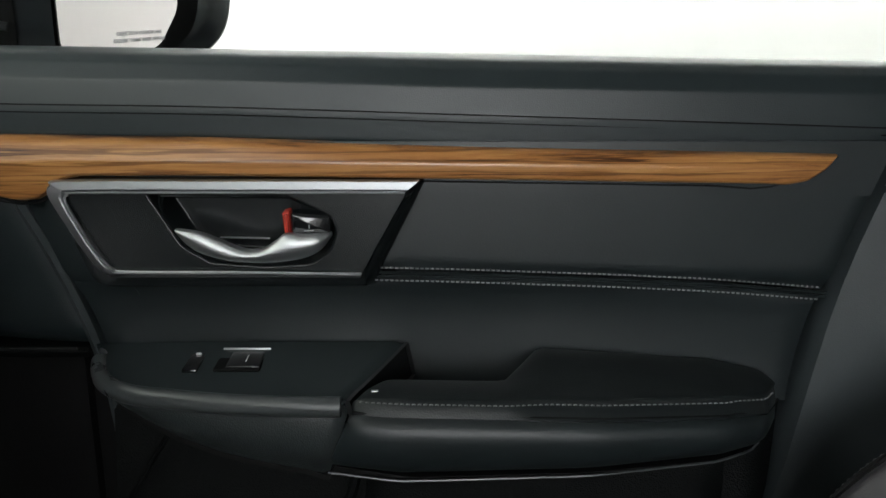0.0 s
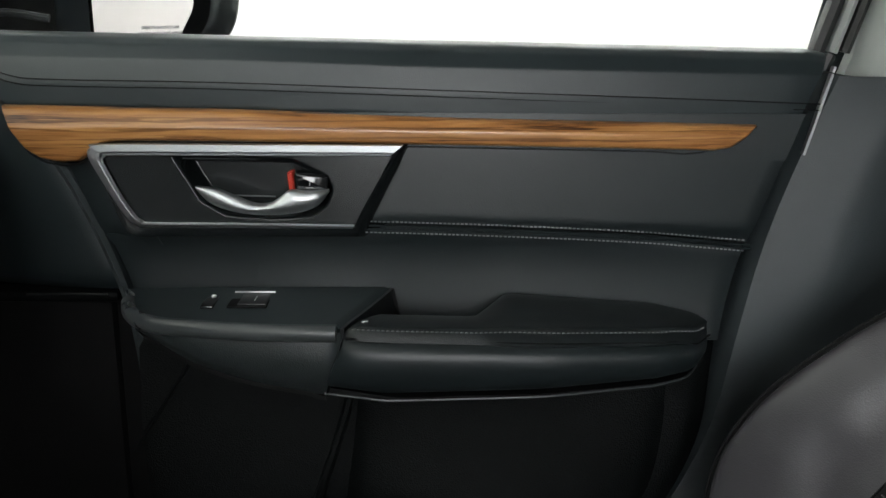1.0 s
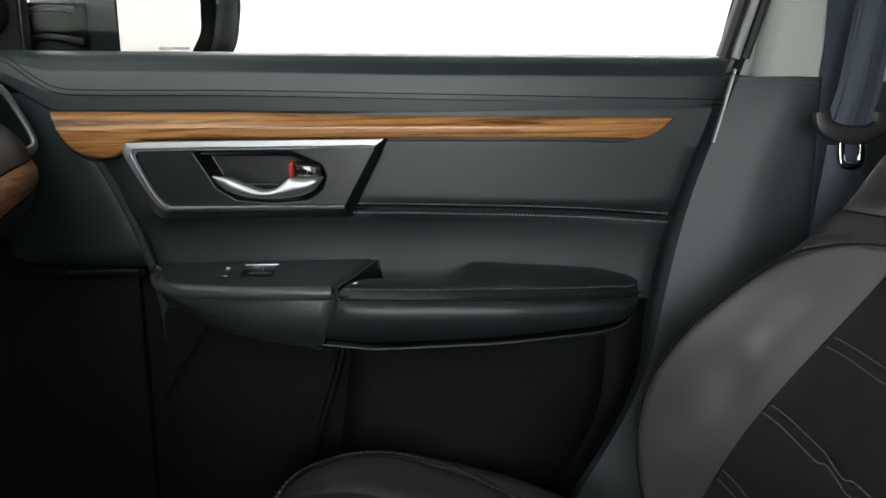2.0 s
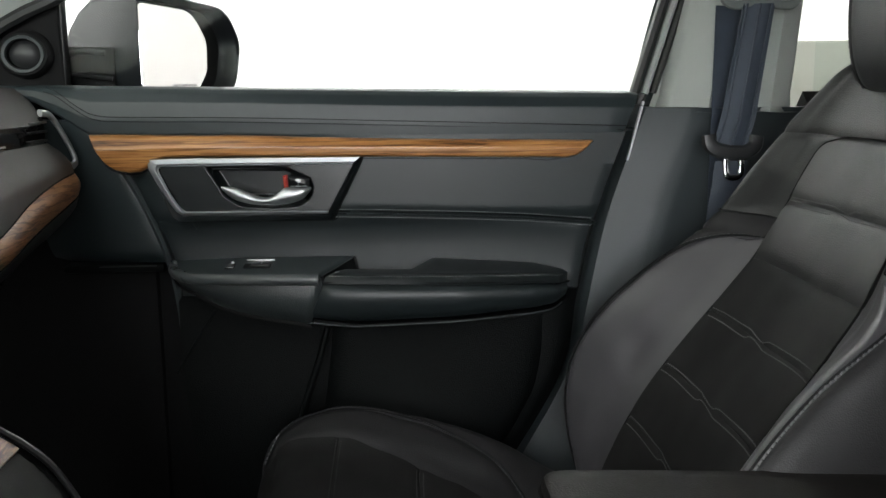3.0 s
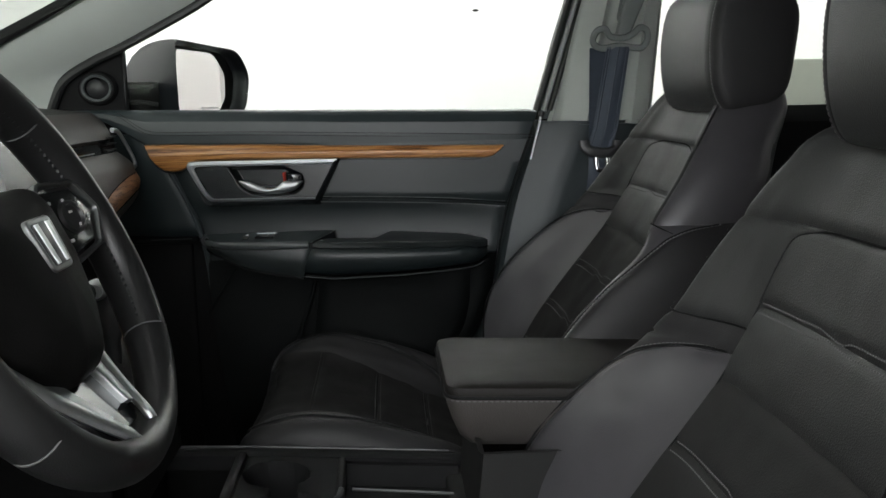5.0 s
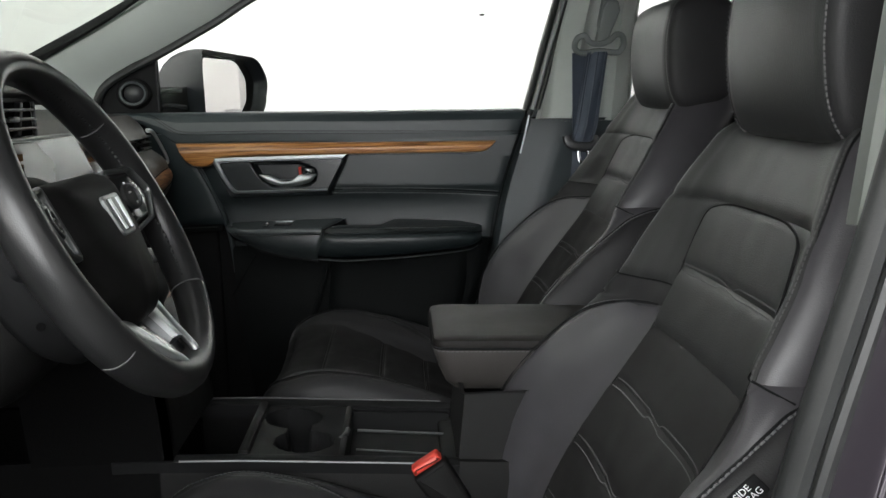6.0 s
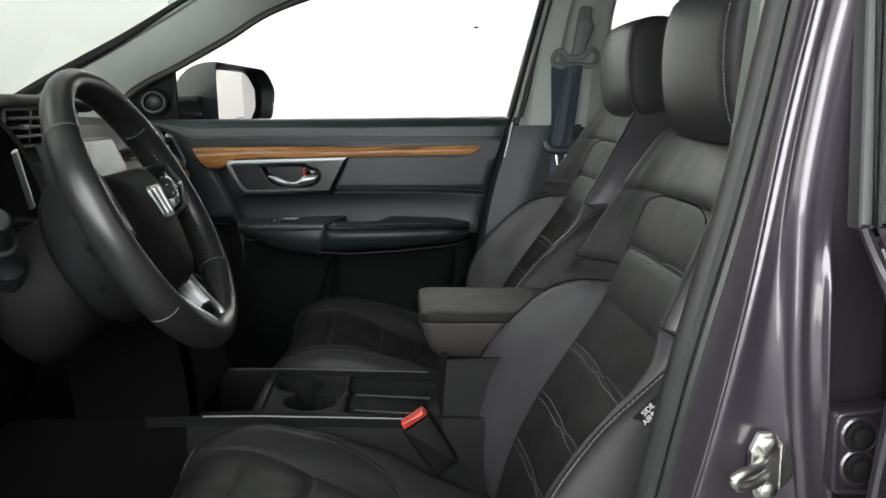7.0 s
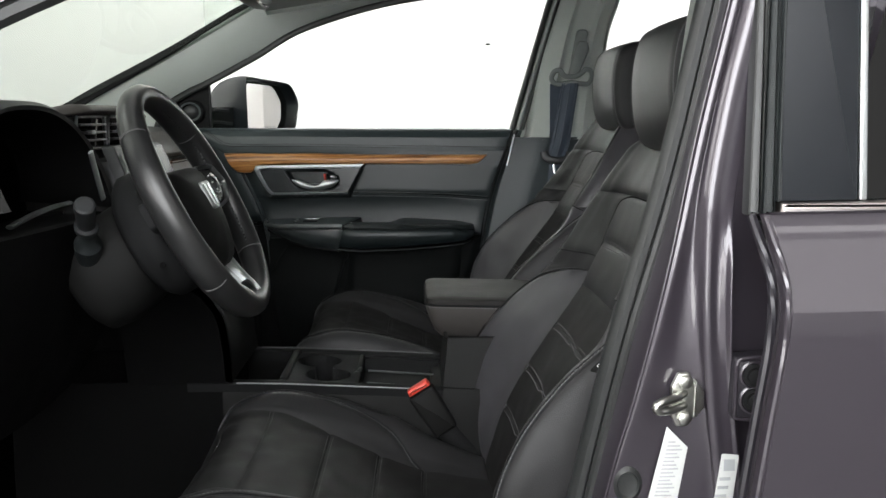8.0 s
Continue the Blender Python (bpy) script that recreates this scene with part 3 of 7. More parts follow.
def wind_fn(U, V):
    i = np.clip(np.rint(U).astype(int), 0, len(wind) - 1)
    p = wind[i].copy()
    y = p[..., 1] * V
    p[..., 0] += -0.10 * (1 - V**2)
    p[..., 1] = y
    p[..., 2] += 0.03 * (1 - V**2) * (i / len(wind))
    return p


screen_glass = tagged(part("windscreen", sheet(wind_fn, np.arange(len(wind)), np.linspace(-1, 1, 21), thick=0.005), FRONT_GLASS), "curved green-tinted windscreen glass", "windscreen", kind="structure")
screen_glass.visible_shadow = False
frit_lift = np.array([0.006, 0, 0.004])
part("black_band", sheet(lambda U, V: wind_fn(U, V) + frit_lift, np.arange(0, 4), np.linspace(-1, 1, 21), thick=0.002), GLOSS_BLACK, screen_glass, "black printed band along the glass foot")

# roof and headliner


def roof_fn(h):
    def fn(U, V):
        return np.stack((U, V, cub(U, [-0.28, 0.1, 0.8, 1.6, 2.15], [1.50, 1.55, 1.58, 1.56, 1.48]) + h - 0.06 * (np.abs(V) / 0.7)**3), -1)
    return fn


tagged(part("headliner", sheet(roof_fn(0), np.linspace(-0.26, 2.15, 24), np.linspace(-0.66, 0.66, 15), thick=0.01), HEADLINER), "light grey cloth headliner", "headliner", kind="structure")
tagged(part("roof", sheet(roof_fn(0.04), np.linspace(-0.28, 2.15, 24), np.linspace(-0.70, 0.70, 15), thick=0.015), PAINT), "dark purple-grey metallic car roof", "roof", kind="structure")

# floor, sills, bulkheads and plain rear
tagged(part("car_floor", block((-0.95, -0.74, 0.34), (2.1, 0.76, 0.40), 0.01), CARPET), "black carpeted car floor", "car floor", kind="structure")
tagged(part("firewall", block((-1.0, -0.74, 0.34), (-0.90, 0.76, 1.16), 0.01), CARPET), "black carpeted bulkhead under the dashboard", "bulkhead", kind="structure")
tagged(part("rear_panel", block((2.08, -0.80, 0.34), (2.15, 0.80, 1.10), 0.01), PLASTIC_DARK), "plain black tail panel", "panel", kind="structure")
tagged(part("kick_panel", block((-0.95, 0.790, 0.34), (-0.33, 0.815, 1.145), 0.010), PLASTIC_DARK), "dull black kick panel beside the footwell", "panel", kind="structure")
tagged(part("sill_passenger", block((-0.4, 0.74, 0.30), (2.1, 0.86, 0.46), 0.02), PLASTIC), "black plastic door sill", "sill", kind="structure")
tagged(part("sill_driver", block((-0.7, -0.84, 0.28), (0.36, -0.70, 0.44), 0.03), PAINT), "dark painted door sill", "sill", kind="structure")
tagged(part("hinge_pillar", block((-0.80, -0.86, 0.30), (-0.56, -0.72, 1.14), 0.02), PAINT), "dark painted front hinge pillar", "pillar", kind="structure")


# passenger B-pillar trims
BZ = [0.40, 0.64, 0.70, 0.75, 0.80, 0.872, 0.977, 1.087, 1.16]
BX = [0.05, 0.178, 0.213, 0.239, 0.258, 0.273, 0.296, 0.333, 0.363]


def lower_trim(U, V):
    x0 = cub(U, BZ, BX) - 0.001
    k = V * 5
    dx = np.interp(k, [0, 0.6, 1, 2, 2.5, 3.2, 5], [0, 0.004, 0.012, 0.075, 0.095, 0.125, 0.30])
    y = np.interp(k, [0, 0.6, 1, 2, 2.5, 3.2, 5], [0.800, 0.770, 0.758, 0.746, 0.745, 0.749, 0.765])
    bow = 0.02 * np.clip((1.0 - U) / 0.5, 0, 1)
    return np.stack((x0 + dx + 0 * U, y - bow, U), -1)


b_low = tagged(part("b_pillar_lower_trim", sheet(lower_trim, np.linspace(0.42, 1.132, 24), np.linspace(0, 1, 36), groove=0.006, width=0.01, sides="b", thick=0.01), CHARCOAL_TRIM),
               "charcoal grained plastic lower pillar trim behind the door", "pillar trim", kind="structure")
part("edge_strip", tube(curve([(0.3555, 0.757, 1.141), (0.3440, 0.757, 1.096), (0.3345, 0.757, 1.060)], 6), 0, 6, flat=(0.0024, 0.004), up=(0, 1, 0)), SATIN, b_low, "thin bright strip along the door opening")
part("gap_seal", tube(curve([(cub(z, BZ, BX) + 0.004, 0.787, z) for z in np.linspace(0.45, 1.15, 9)], 4), 0.006, 8), RUBBER, b_low, "black rubber door seal")


def upper_trim(U, V):
    x0 = cub(U, [1.10, 1.13, 1.28, 1.483, 1.56], [0.379, 0.387, 0.413, 0.472, 0.497])
    x1 = cub(U, [1.10, 1.13, 1.28, 1.40, 1.483, 1.56], [0.57, 0.574, 0.588, 0.602, 0.63, 0.66])
    k = V
    f = np.interp(k, [0, 0.12, 0.3, 0.38, 0.62, 0.7, 0.86, 1], [0, 0.06, 0.30, 0.38, 0.68, 0.76, 0.95, 1])
    y = np.interp(k, [0, 0.12, 0.3, 0.38, 0.62, 0.7, 0.86, 1], [0.802, 0.772, 0.745, 0.757, 0.757, 0.742, 0.762, 0.81])
    return np.stack((x0 + (x1 - x0) * f, y, U), -1)


b_up = tagged(part("b_pillar_upper_trim", sheet(upper_trim, np.linspace(1.125, 1.545, 18), np.linspace(0, 1, 41), groove=0.004, width=0.008, sides="a", thick=0.01), GREY_TRIM),
              "light grey grained upper pillar trim with the belt anchor", "pillar trim", kind="structure")
part("slide_cover", prism(rounded([(0.500, 1.315), (0.532, 1.315), (0.548, 1.405), (0.518, 1.405)], 0.012), 0.012, lambda u, v, w: (u, 0.757 - w, v), 0.004), GUIDE_GREY, b_up, "grey belt height adjuster cover")
part("frame_backing", tube(curve([(0.378, 0.828, 1.13), (0.405, 0.824, 1.25), (0.435, 0.82, 1.35), (0.476, 0.812, 1.485), (0.498, 0.80, 1.56)], 5), 0, 8, flat=(0.026, 0.006), up=(0, 1, 0)), CHARCOAL_TRIM, b_up, "dark door frame behind the trim")
for off, mat, wide in ((-0.012, RUBBER, 0.008), (0.002, GREY_TRIM, 0.006), (0.014, RUBBER, 0.006)):
    line = [(0.366 + off, 0.800, 1.152), (0.395 + off, 0.797, 1.25), (0.425 + off, 0.793, 1.35), (0.466 + off, 0.787, 1.485), (0.488 + off, 0.78, 1.545)]
    part("frame_strip", tube(curve(line, 5), 0, 8, flat=(wide, 0.010), up=(0, 1, 0)), mat, b_up)

# passenger rear door inner side, rear pillars and windows


def rear_inner(U, V):
    y = cub(V, [0.42, 0.7, 0.95, 1.10, 1.14, 1.152], [0.76, 0.755, 0.765, 0.765, 0.775, 0.80])
    return np.stack((U, y, V), -1)


rear_p = thing("rear_passenger_door", (1.0, 0.78, 0.42), "closed rear door with a black trim panel and clear window", "car door")
part("trim_panel", sheet(rear_inner, np.linspace(0.60, 1.55, 12), np.linspace(0.42, 1.152, 24), thick=0.03), PLASTIC_DARK, rear_p)
part("pull_handle", block((0.75, 0.745, 0.98), (0.90, 0.765, 1.01), 0.006), PLASTIC, rear_p, "black pull handle")
part("window_glass", block((0.62, 0.806, 1.14), (1.55, 0.810, 1.50), 0), SIDE_GLASS, rear_p, "clear window glass").visible_shadow = False
part("rail", block((0.60, 0.775, 1.485), (1.55, 0.815, 1.52), 0.008), RUBBER, rear_p)
tagged(part("c_pillar", block((1.55, 0.70, 0.42), (2.12, 0.86, 1.50), 0.03), GREY_TRIM), "light grey rear pillar trim", "pillar trim", kind="structure")
tagged(part("roof_rail_passenger", sheet(lambda U, V: np.stack((U, 0.79 - 0.13 * V, 1.515 + 0.04 * V + 0.012 * np.sin(np.pi * V)), -1), np.linspace(0.4, 2.15, 12), np.linspace(0, 1, 7), thick=0.02), GREY_TRIM),
       "grey trim of the side roof rail", "roof rail", kind="structure")
tagged(part("roof_rail_driver", sheet(lambda U, V: np.stack((U, -0.80 + 0.14 * V, 1.49 + 0.07 * V + 0.012 * np.sin(np.pi * V)), -1), np.linspace(0.3, 2.15, 12), np.linspace(0, 1, 7), thick=0.03), PAINT),
       "dark purple-grey painted side roof rail", "roof rail", kind="structure")

# ---- driver's B-pillar and jamb ----
JZ = [0.40, 0.60, 0.789, 0.85, 0.978, 1.103, 1.179, 1.30, 1.50]
JS = [0.185, 0.225, 0.266, 0.280, 0.312, 0.348, 0.367, 0.394, 0.440]
R1Z = [0.40, 0.70, 0.853, 0.90, 1.037, 1.168, 1.295, 1.50]
R1X = [0.215, 0.268, 0.305, 0.319, 0.353, 0.379, 0.408, 0.452]
R2Z = [0.40, 0.70, 0.814, 0.967, 1.081, 1.19, 1.295, 1.50]
R2X = [0.43, 0.415, 0.403, 0.388, 0.387, 0.401, 0.425, 0.470]


def jamb(U, V):
    s, r1, r2 = cub(U, JZ, JS), cub(U, R1Z, R1X), cub(U, R2Z, R2X)
    bulge = np.interp(U, [0.935, 0.965, 0.99, 1.055, 1.085], [0, 0.85, 1, 1, 0])
    d, flat = r2 - r1, 0 * U
    upper = np.interp(U, [1.04, 1.12], [0, 1])
    xs = [s + 0.045, s + 0.012, s + 0.011, r1 - 0.006, r1 - 0.001, r1 + 0.004, r1 + 0.5 * d, r2 - 0.008, r2 - 0.0035, r2 + 0.0025, r2 + 0.010, r2 + 0.017, r2 + 0.024, r2 + 0.0275, r2 + 0.12]
    ys = [-0.70, -0.735, -0.757, -0.7960, -0.7986, -0.7995, -0.794, -0.7972, -0.8028, -0.8052, -0.8035, -0.8035 - 0.0030 * bulge, -0.8035 - 0.0060 * bulge, -0.785 - 0.016 * upper, -0.765 - 0.033 * upper]
    calm = ys[:10] + [flat - y for y in (0.8046, 0.8042, 0.8036, 0.8026, 0.8000)]
    ys = [y + upper * (c - y) for y, c in zip(ys, calm)]       # above the waist the rear ridge runs out
    k = V * 14
    return np.stack((smooth_pick(k, xs), smooth_pick(k, [flat + y for y in ys]), U), -1)


b_driver = tagged(part("b_pillar_driver", sheet(jamb, np.linspace(0.42, 1.50, 70), np.linspace(0, 1, 141), thick=0.02), PAINT, angle=60),
                  "dark purple-grey painted door jamb with pressed ridges", "pillar", kind="structure")
seal_line = curve([(cub(z, JZ, JS), -0.757, z) for z in np.linspace(0.42, 1.50, 28)], 3)
part("door_seal", tube(seal_line, 0, 10, flat=(0.010, 0.012), up=(0, 1, 0)), RUBBER, b_driver, "black rubber door opening seal")
part("seal_lip", tube(seal_line + np.array([0.011, -0.010, 0]), 0.0055, 8), RUBBER, b_driver)
part("upper_inner_trim", sheet(lambda U, V: np.stack((np.interp(U, [1.09, 1.20, 1.30, 1.50], [0.383, 0.398, 0.412, 0.452]) + 0.20 * V, -0.668 + 0.006 * np.clip(1 - V / 0.03, 0, 1)**2, U), -1), np.linspace(1.095, 1.50, 14), np.concatenate((np.linspace(0, 0.03, 6), np.linspace(0.1, 1, 5))), thick=0.012), MID_TRIM, b_driver, "grey upper pillar trim beside the seal")


def inner_pillar(U, V):
    s = cub(U, JZ, JS)
    return np.stack((s + 0.005 + 0.28 * V, -0.745 + 0.05 * V, U), -1)


part("inner_trim", sheet(inner_pillar, np.linspace(0.42, 1.50, 12), np.linspace(0, 1, 5), thick=0.01), CHARCOAL_TRIM, b_driver, "charcoal inner pillar trim")
# tiny bumps added in place of glints on the jamb paint
for z, x in ((0.945, 0.340), (0.935, 0.334), (0.955, 0.333)):
    part("glint_spot", lathe([(0.0032, 0), (0.003, 0.0008), (0.0015, 0.0012)], lambda a, b, h, z=z, x=x: (x + a, -0.793 - h, z + b), 12), PAINT_SHADE, b_driver)

# ---- rear door on the driver's side, closed behind the jamb ----
EDGE_Z = [0.40, 0.70, 0.842, 0.93, 1.0, 1.03, 1.07, 1.10]
EDGE_X = [0.385, 0.395, 0.407, 0.418, 0.427, 0.4275, 0.421, 0.417]
SKIN_Z = [0.40, 0.70, 0.86, 1.015, 1.085, 1.10]
SKIN_Y = [-0.870, -0.894, -0.902, -0.906, -0.884, -0.870]      # a sharp crease runs along the door


def skin(U, V):
    x0 = cub(U, EDGE_Z, EDGE_X)
    y0 = np.interp(U, SKIN_Z, SKIN_Y)
    k = V
    dx = np.where(k < 0, 0.012 + 0 * k, 0) + np.where(k >= 0, k, 0)
    inward = np.interp(k, [-1, -0.5, -0.12, 0, 0.006, 1], [0.040, 0.028, 0.012, 0.006, 0.0, 0.0])
    dx = np.interp(k, [-1, -0.5, -0.12, 0, 0.006, 1], [0.010, 0.004, -0.002, 0.0, 0.004, 1.0])
    return np.stack((x0 + dx, y0 + inward, U), -1)


rear_d = thing("rear_driver_door", (0.9, -0.86, 0.42), "closed purple-grey metallic rear door with a metal window strip", "car door")
zs = np.concatenate((np.linspace(0.42, 1.014, 24), [1.0155], np.linspace(1.022, 1.098, 14)))
ks = np.concatenate(([-1, -0.75, -0.5, -0.3, -0.12, -0.05, 0, 0.003, 0.006, 0.012], np.linspace(0.03, 1.0, 12)))
part("outer_skin", sheet(skin, zs, ks, thick=0.004), PAINT, rear_d, "dark purple-grey metallic outer skin with a sharp crease", angle=24)
hem = [(cub(z, EDGE_Z, EDGE_X) + 0.001, cub(z, SKIN_Z, SKIN_Y) + 0.004, z) for z in np.linspace(0.42, 1.095, 26)]
part("folded_edge", tube(curve(hem, 3), 0.0035, 8), PAINT, rear_d, "folded front edge of the outer skin")
hem_in = [(cub(z, EDGE_Z, EDGE_X) - 0.006, cub(z, SKIN_Z, SKIN_Y) + 0.022, z) for z in np.linspace(0.42, 1.095, 26)]
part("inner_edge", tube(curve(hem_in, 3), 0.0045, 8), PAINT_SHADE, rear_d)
part("belt_moulding", prism(rounded([(0.438, 1.090), (1.42, 1.087), (1.42, 1.1045), (0.440, 1.1065)], 0.0015), 0.016, lambda u, v, w: (u, -0.836 - w, v), 0.004), SATIN_WARM, rear_d, "brushed metal strip below the window")
part("shoulder", sheet(lambda U, V: np.stack((U, -0.83 - 0.03 * V, 1.094 - 0.006 * V), -1), np.linspace(0.415, 1.42, 4), np.linspace(0, 1, 3), thick=0.004), RUBBER, rear_d)


def slab(x0, x1, z0, z1, lean, y, depth, name, mat, label="", bevel=0.002):
    out = rounded([(x0, z0), (x1, z0), (x1 + lean, z1), (x0 + lean, z1)], 0.002)
    return part(name, prism(out, depth, lambda u, v, w: (u, y + 0.16 * (v - 1.1) - w, v), bevel), mat, rear_d, label, angle=20)


slab(0.411, 0.424, 1.094, 1.50, 0.030, -0.826, 0.018, "frame_seal", RUBBER, "black rubber window frame seal", 0.004)
slab(0.425, 0.437, 1.094, 1.50, 0.029, -0.830, 0.014, "frame_edge", PLASTIC, "dark grey window frame edge", 0.004)
slab(0.4375, 0.440, 1.107, 1.50, 0.026, -0.834, 0.014, "garnish_edge", PLASTIC, "thin bright edge", 0.0008)
slab(0.4405, 0.514, 1.107, 1.50, 0.018, -0.836, 0.008, "pillar_garnish", GARNISH, "smooth dark pillar garnish beside the window")
slab(0.515, 0.5225, 1.107, 1.50, 0.016, -0.834, 0.012, "glass_channel", SATIN, "bright window channel strip", 0.002)
slab(0.523, 1.42, 1.107, 1.49, 0.014, -0.826, 0.004, "window_glass", PRIVACY, "dark tinted window glass", 0.0).visible_shadow = False
slab(0.54, 1.42, 1.09, 1.15, 0.0, -0.79, 0.02, "inner_belt_trim", PLASTIC, "black inner trim behind the window")
part("inner_panel", block((0.47, -0.80, 0.44), (1.42, -0.74, 1.10), 0.01), PLASTIC_DARK, rear_d)
tagged(part("rear_quarter", block((1.42, -0.90, 0.40), (2.15, -0.74, 1.52), 0.04), PAINT), "dark purple-grey rear quarter panel", "body panel", kind="structure")

# latch striker on the jamb
striker = thing("door_striker", (0.366, -0.803, 0.905), "bright zinc-plated door latch striker bolted to the jamb", "striker")
plate = rounded([(0.352, 0.893), (0.358, 0.879), (0.369, 0.879), (0.381, 0.897), (0.381, 0.915), (0.371, 0.934), (0.360, 0.934), (0.353, 0.920)], 0.004)
part("plate", prism(plate, 0.006, lambda u, v, w: (u, -0.799 - w, v), 0.002), ZINC, striker)
loop = curve([(0.366, -0.803, 0.913), (0.352, -0.822, 0.914), (0.338, -0.830, 0.913), (0.331, -0.832, 0.909), (0.334, -0.831, 0.904), (0.350, -0.824, 0.903), (0.366, -0.803, 0.901)], 6)
part("loop", tube(loop, 0.0042, 10), ZINC, striker, "bent steel latch loop")
for z in (0.925, 0.888):
    part("bolt", lathe([(0.0068, 0), (0.0068, 0.004), (0.004, 0.0052)], lambda a, b, h, z=z: (0.366 + a, -0.805 - h, z + b), 6), ZINC, striker, "hexagon bolt")
part("shim", prism(rounded([(0.374, 0.884), (0.386, 0.898), (0.386, 0.914), (0.376, 0.930)], 0.003), 0.010, lambda u, v, w: (u, -0.796 - w, v), 0.002), ZINC, striker)

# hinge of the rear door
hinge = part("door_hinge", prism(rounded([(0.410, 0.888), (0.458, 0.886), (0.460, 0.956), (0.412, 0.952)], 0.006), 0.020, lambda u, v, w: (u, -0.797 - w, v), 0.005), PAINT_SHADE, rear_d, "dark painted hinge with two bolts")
hinge_edge = rounded([(0.412, 0.890), (0.456, 0.888), (0.458, 0.954), (0.414, 0.950)], 0.007)
part("pressed_rim", tube([(x, -0.8172, z) for x, z in hinge_edge], 0.0022, 8, closed=True), PAINT, hinge, "glossy pressed rim")
for z in (0.934, 0.909):
    part("boss", lathe([(0.0148, 0), (0.0148, 0.0012), (0.0130, 0.0024), (0.0115, 0.0012)], lambda a, b, h, z=z: (0.431 + a, -0.817 - h, z + b), 20), PAINT, hinge)
    part("bolt", lathe([(0.0115, 0), (0.0115, 0.003), (0.008, 0.0035), (0.008, 0.008), (0.006, 0.009)], lambda a, b, h, z=z: (0.431 + a, -0.817 - h, z + b), 14), PLASTIC_DARK, hinge, "dark hexagon bolt")

# stickers on the jamb
tyre_label = thing("jamb_label", (0.352, -0.802, 0.80), "white printed information label on the door jamb", "label")
part("film", prism([(0.350, 0.878), (0.3715, 0.856), (0.352, 0.745), (0.318, 0.745)], 0.0006, lambda u, v, w: (u, -0.8005 - w, v), 0.0002), LABEL_PAPER, tyre_label)
for k in range(28):
    z = 0.862 - 0.0040 * k
    x0 = np.interp(z, [0.745, 0.878], [0.321, 0.352])
    x1 = min(np.interp(z, [0.745, 0.856], [0.350, 0.369]), 0.371 - max(0, z - 0.856))
    part("print_bar", block((x0 + 0.003, -0.8021, z - 0.0007), (x0 + (x1 - x0) * (0.62 + 0.30 * ((k * 7) % 5) / 5), -0.8011, z + 0.0007), 0), GREY_MARK, tyre_label)
code_label = thing("code_label", (0.41, -0.80, 0.82), "small white code label inside the jamb", "label")
part("film", prism(rounded([(0.405, 0.850), (0.4225, 0.848), (0.412, 0.760), (0.392, 0.760)], 0.002), 0.0008, lambda u, v, w: (u, -0.8050 - w, v), 0.0002), LABEL_PAPER, code_label)
part("code_patch", block((0.407, -0.8066, 0.832), (0.418, -0.8056, 0.844), 0), GREY_MARK, code_label, "grey square code patch")
for k in range(4):
    part("print_bar", block((0.403 - 0.002 * k, -0.8066, 0.822 - 0.009 * k), (0.414 - 0.002 * k, -0.8056, 0.825 - 0.009 * k), 0), GREY_MARK, code_label)
stop = thing("rubber_stop", (0.311, -0.795, 0.80), "round black rubber plug in the door jamb", "plug")
part("plug", lathe([(0.019, 0), (0.019, 0.004), (0.014, 0.008), (0.012, 0.006), (0.004, 0.005)], lambda a, b, h: (0.311 + 0.8 * a, -0.795 - h, 0.818 + b), 24), RUBBER, stop)
part("socket", lathe([(0.013, 0), (0.013, 0.003), (0.009, 0.006)], lambda a, b, h: (0.305 + 0.8 * a, -0.795 - h, 0.788 + b), 18), RUBBER, stop)

# ---- the driver's own door, swung wide open beside the viewer ----
# out of view; added also to keep front-left light off the footwell
open_door = thing("front_driver_door", (-0.60, -0.86, 0.42), "front door standing wide open with black inner trim", "car door")
swing = pose(-0.60, -0.86, 0, 0, 0, -79)


def swung(shape):
    v, f = shape
    return np.array([(swing @ Vector(p))[:] for p in v]), f


part("outer_skin", swung(block((0.0, -0.07, 0.42), (0.95, -0.03, 1.10), 0.015)), PAINT, open_door, "dark purple-grey outer skin")
part("inner_trim", swung(block((0.02, -0.03, 0.46), (0.93, 0.07, 1.12), 0.025)), PLASTIC, open_door, "black inner trim panel")
part("armrest", swung(block((0.25, 0.06, 0.86), (0.80, 0.14, 0.93), 0.02)), LEATHER, open_door, "black leather armrest")
rail = [(0.02, -0.03, 1.10), (0.30, -0.01, 1.33), (0.55, 0.01, 1.46), (0.80, 0.02, 1.49), (0.93, 0.0, 1.30), (0.93, -0.02, 1.10)]
part("window_frame", swung(tube(curve(rail, 6), 0.018, 8)), PLASTIC, open_door, "black window frame")

# ---- passenger door ----
DOOR_RZ, DOOR_RX = BZ, [x - 0.008 for x in BX]
DOOR_LZ, DOOR_LX = [0.40, 0.80, 0.926, 1.051, 1.105, 1.17], [-0.24, -0.285, -0.301, -0.352, -0.388, -0.44]
SEAM_X, SEAM_Z = [-0.075, 0.0, 0.112, 0.20, 0.30], [0.9965, 0.9945, 0.990, 0.985, 0.9755]
door = thing("front_passenger_door", (0.0, 0.76, 0.42), "closed front door with black leather trim, wood strip and armrest", "car door")


def door_y(x, z):
    y = cub(z, [0.40, 0.60, 0.78, 0.865, 0.90, 0.945, 0.975, 1.0, 1.06, 1.12], [0.735, 0.700, 0.702, 0.732, 0.746, 0.750, 0.747, 0.738, 0.738, 0.742])
    return y + 0.03 * np.clip((-0.30 - x) / 0.08, 0, 1)**2


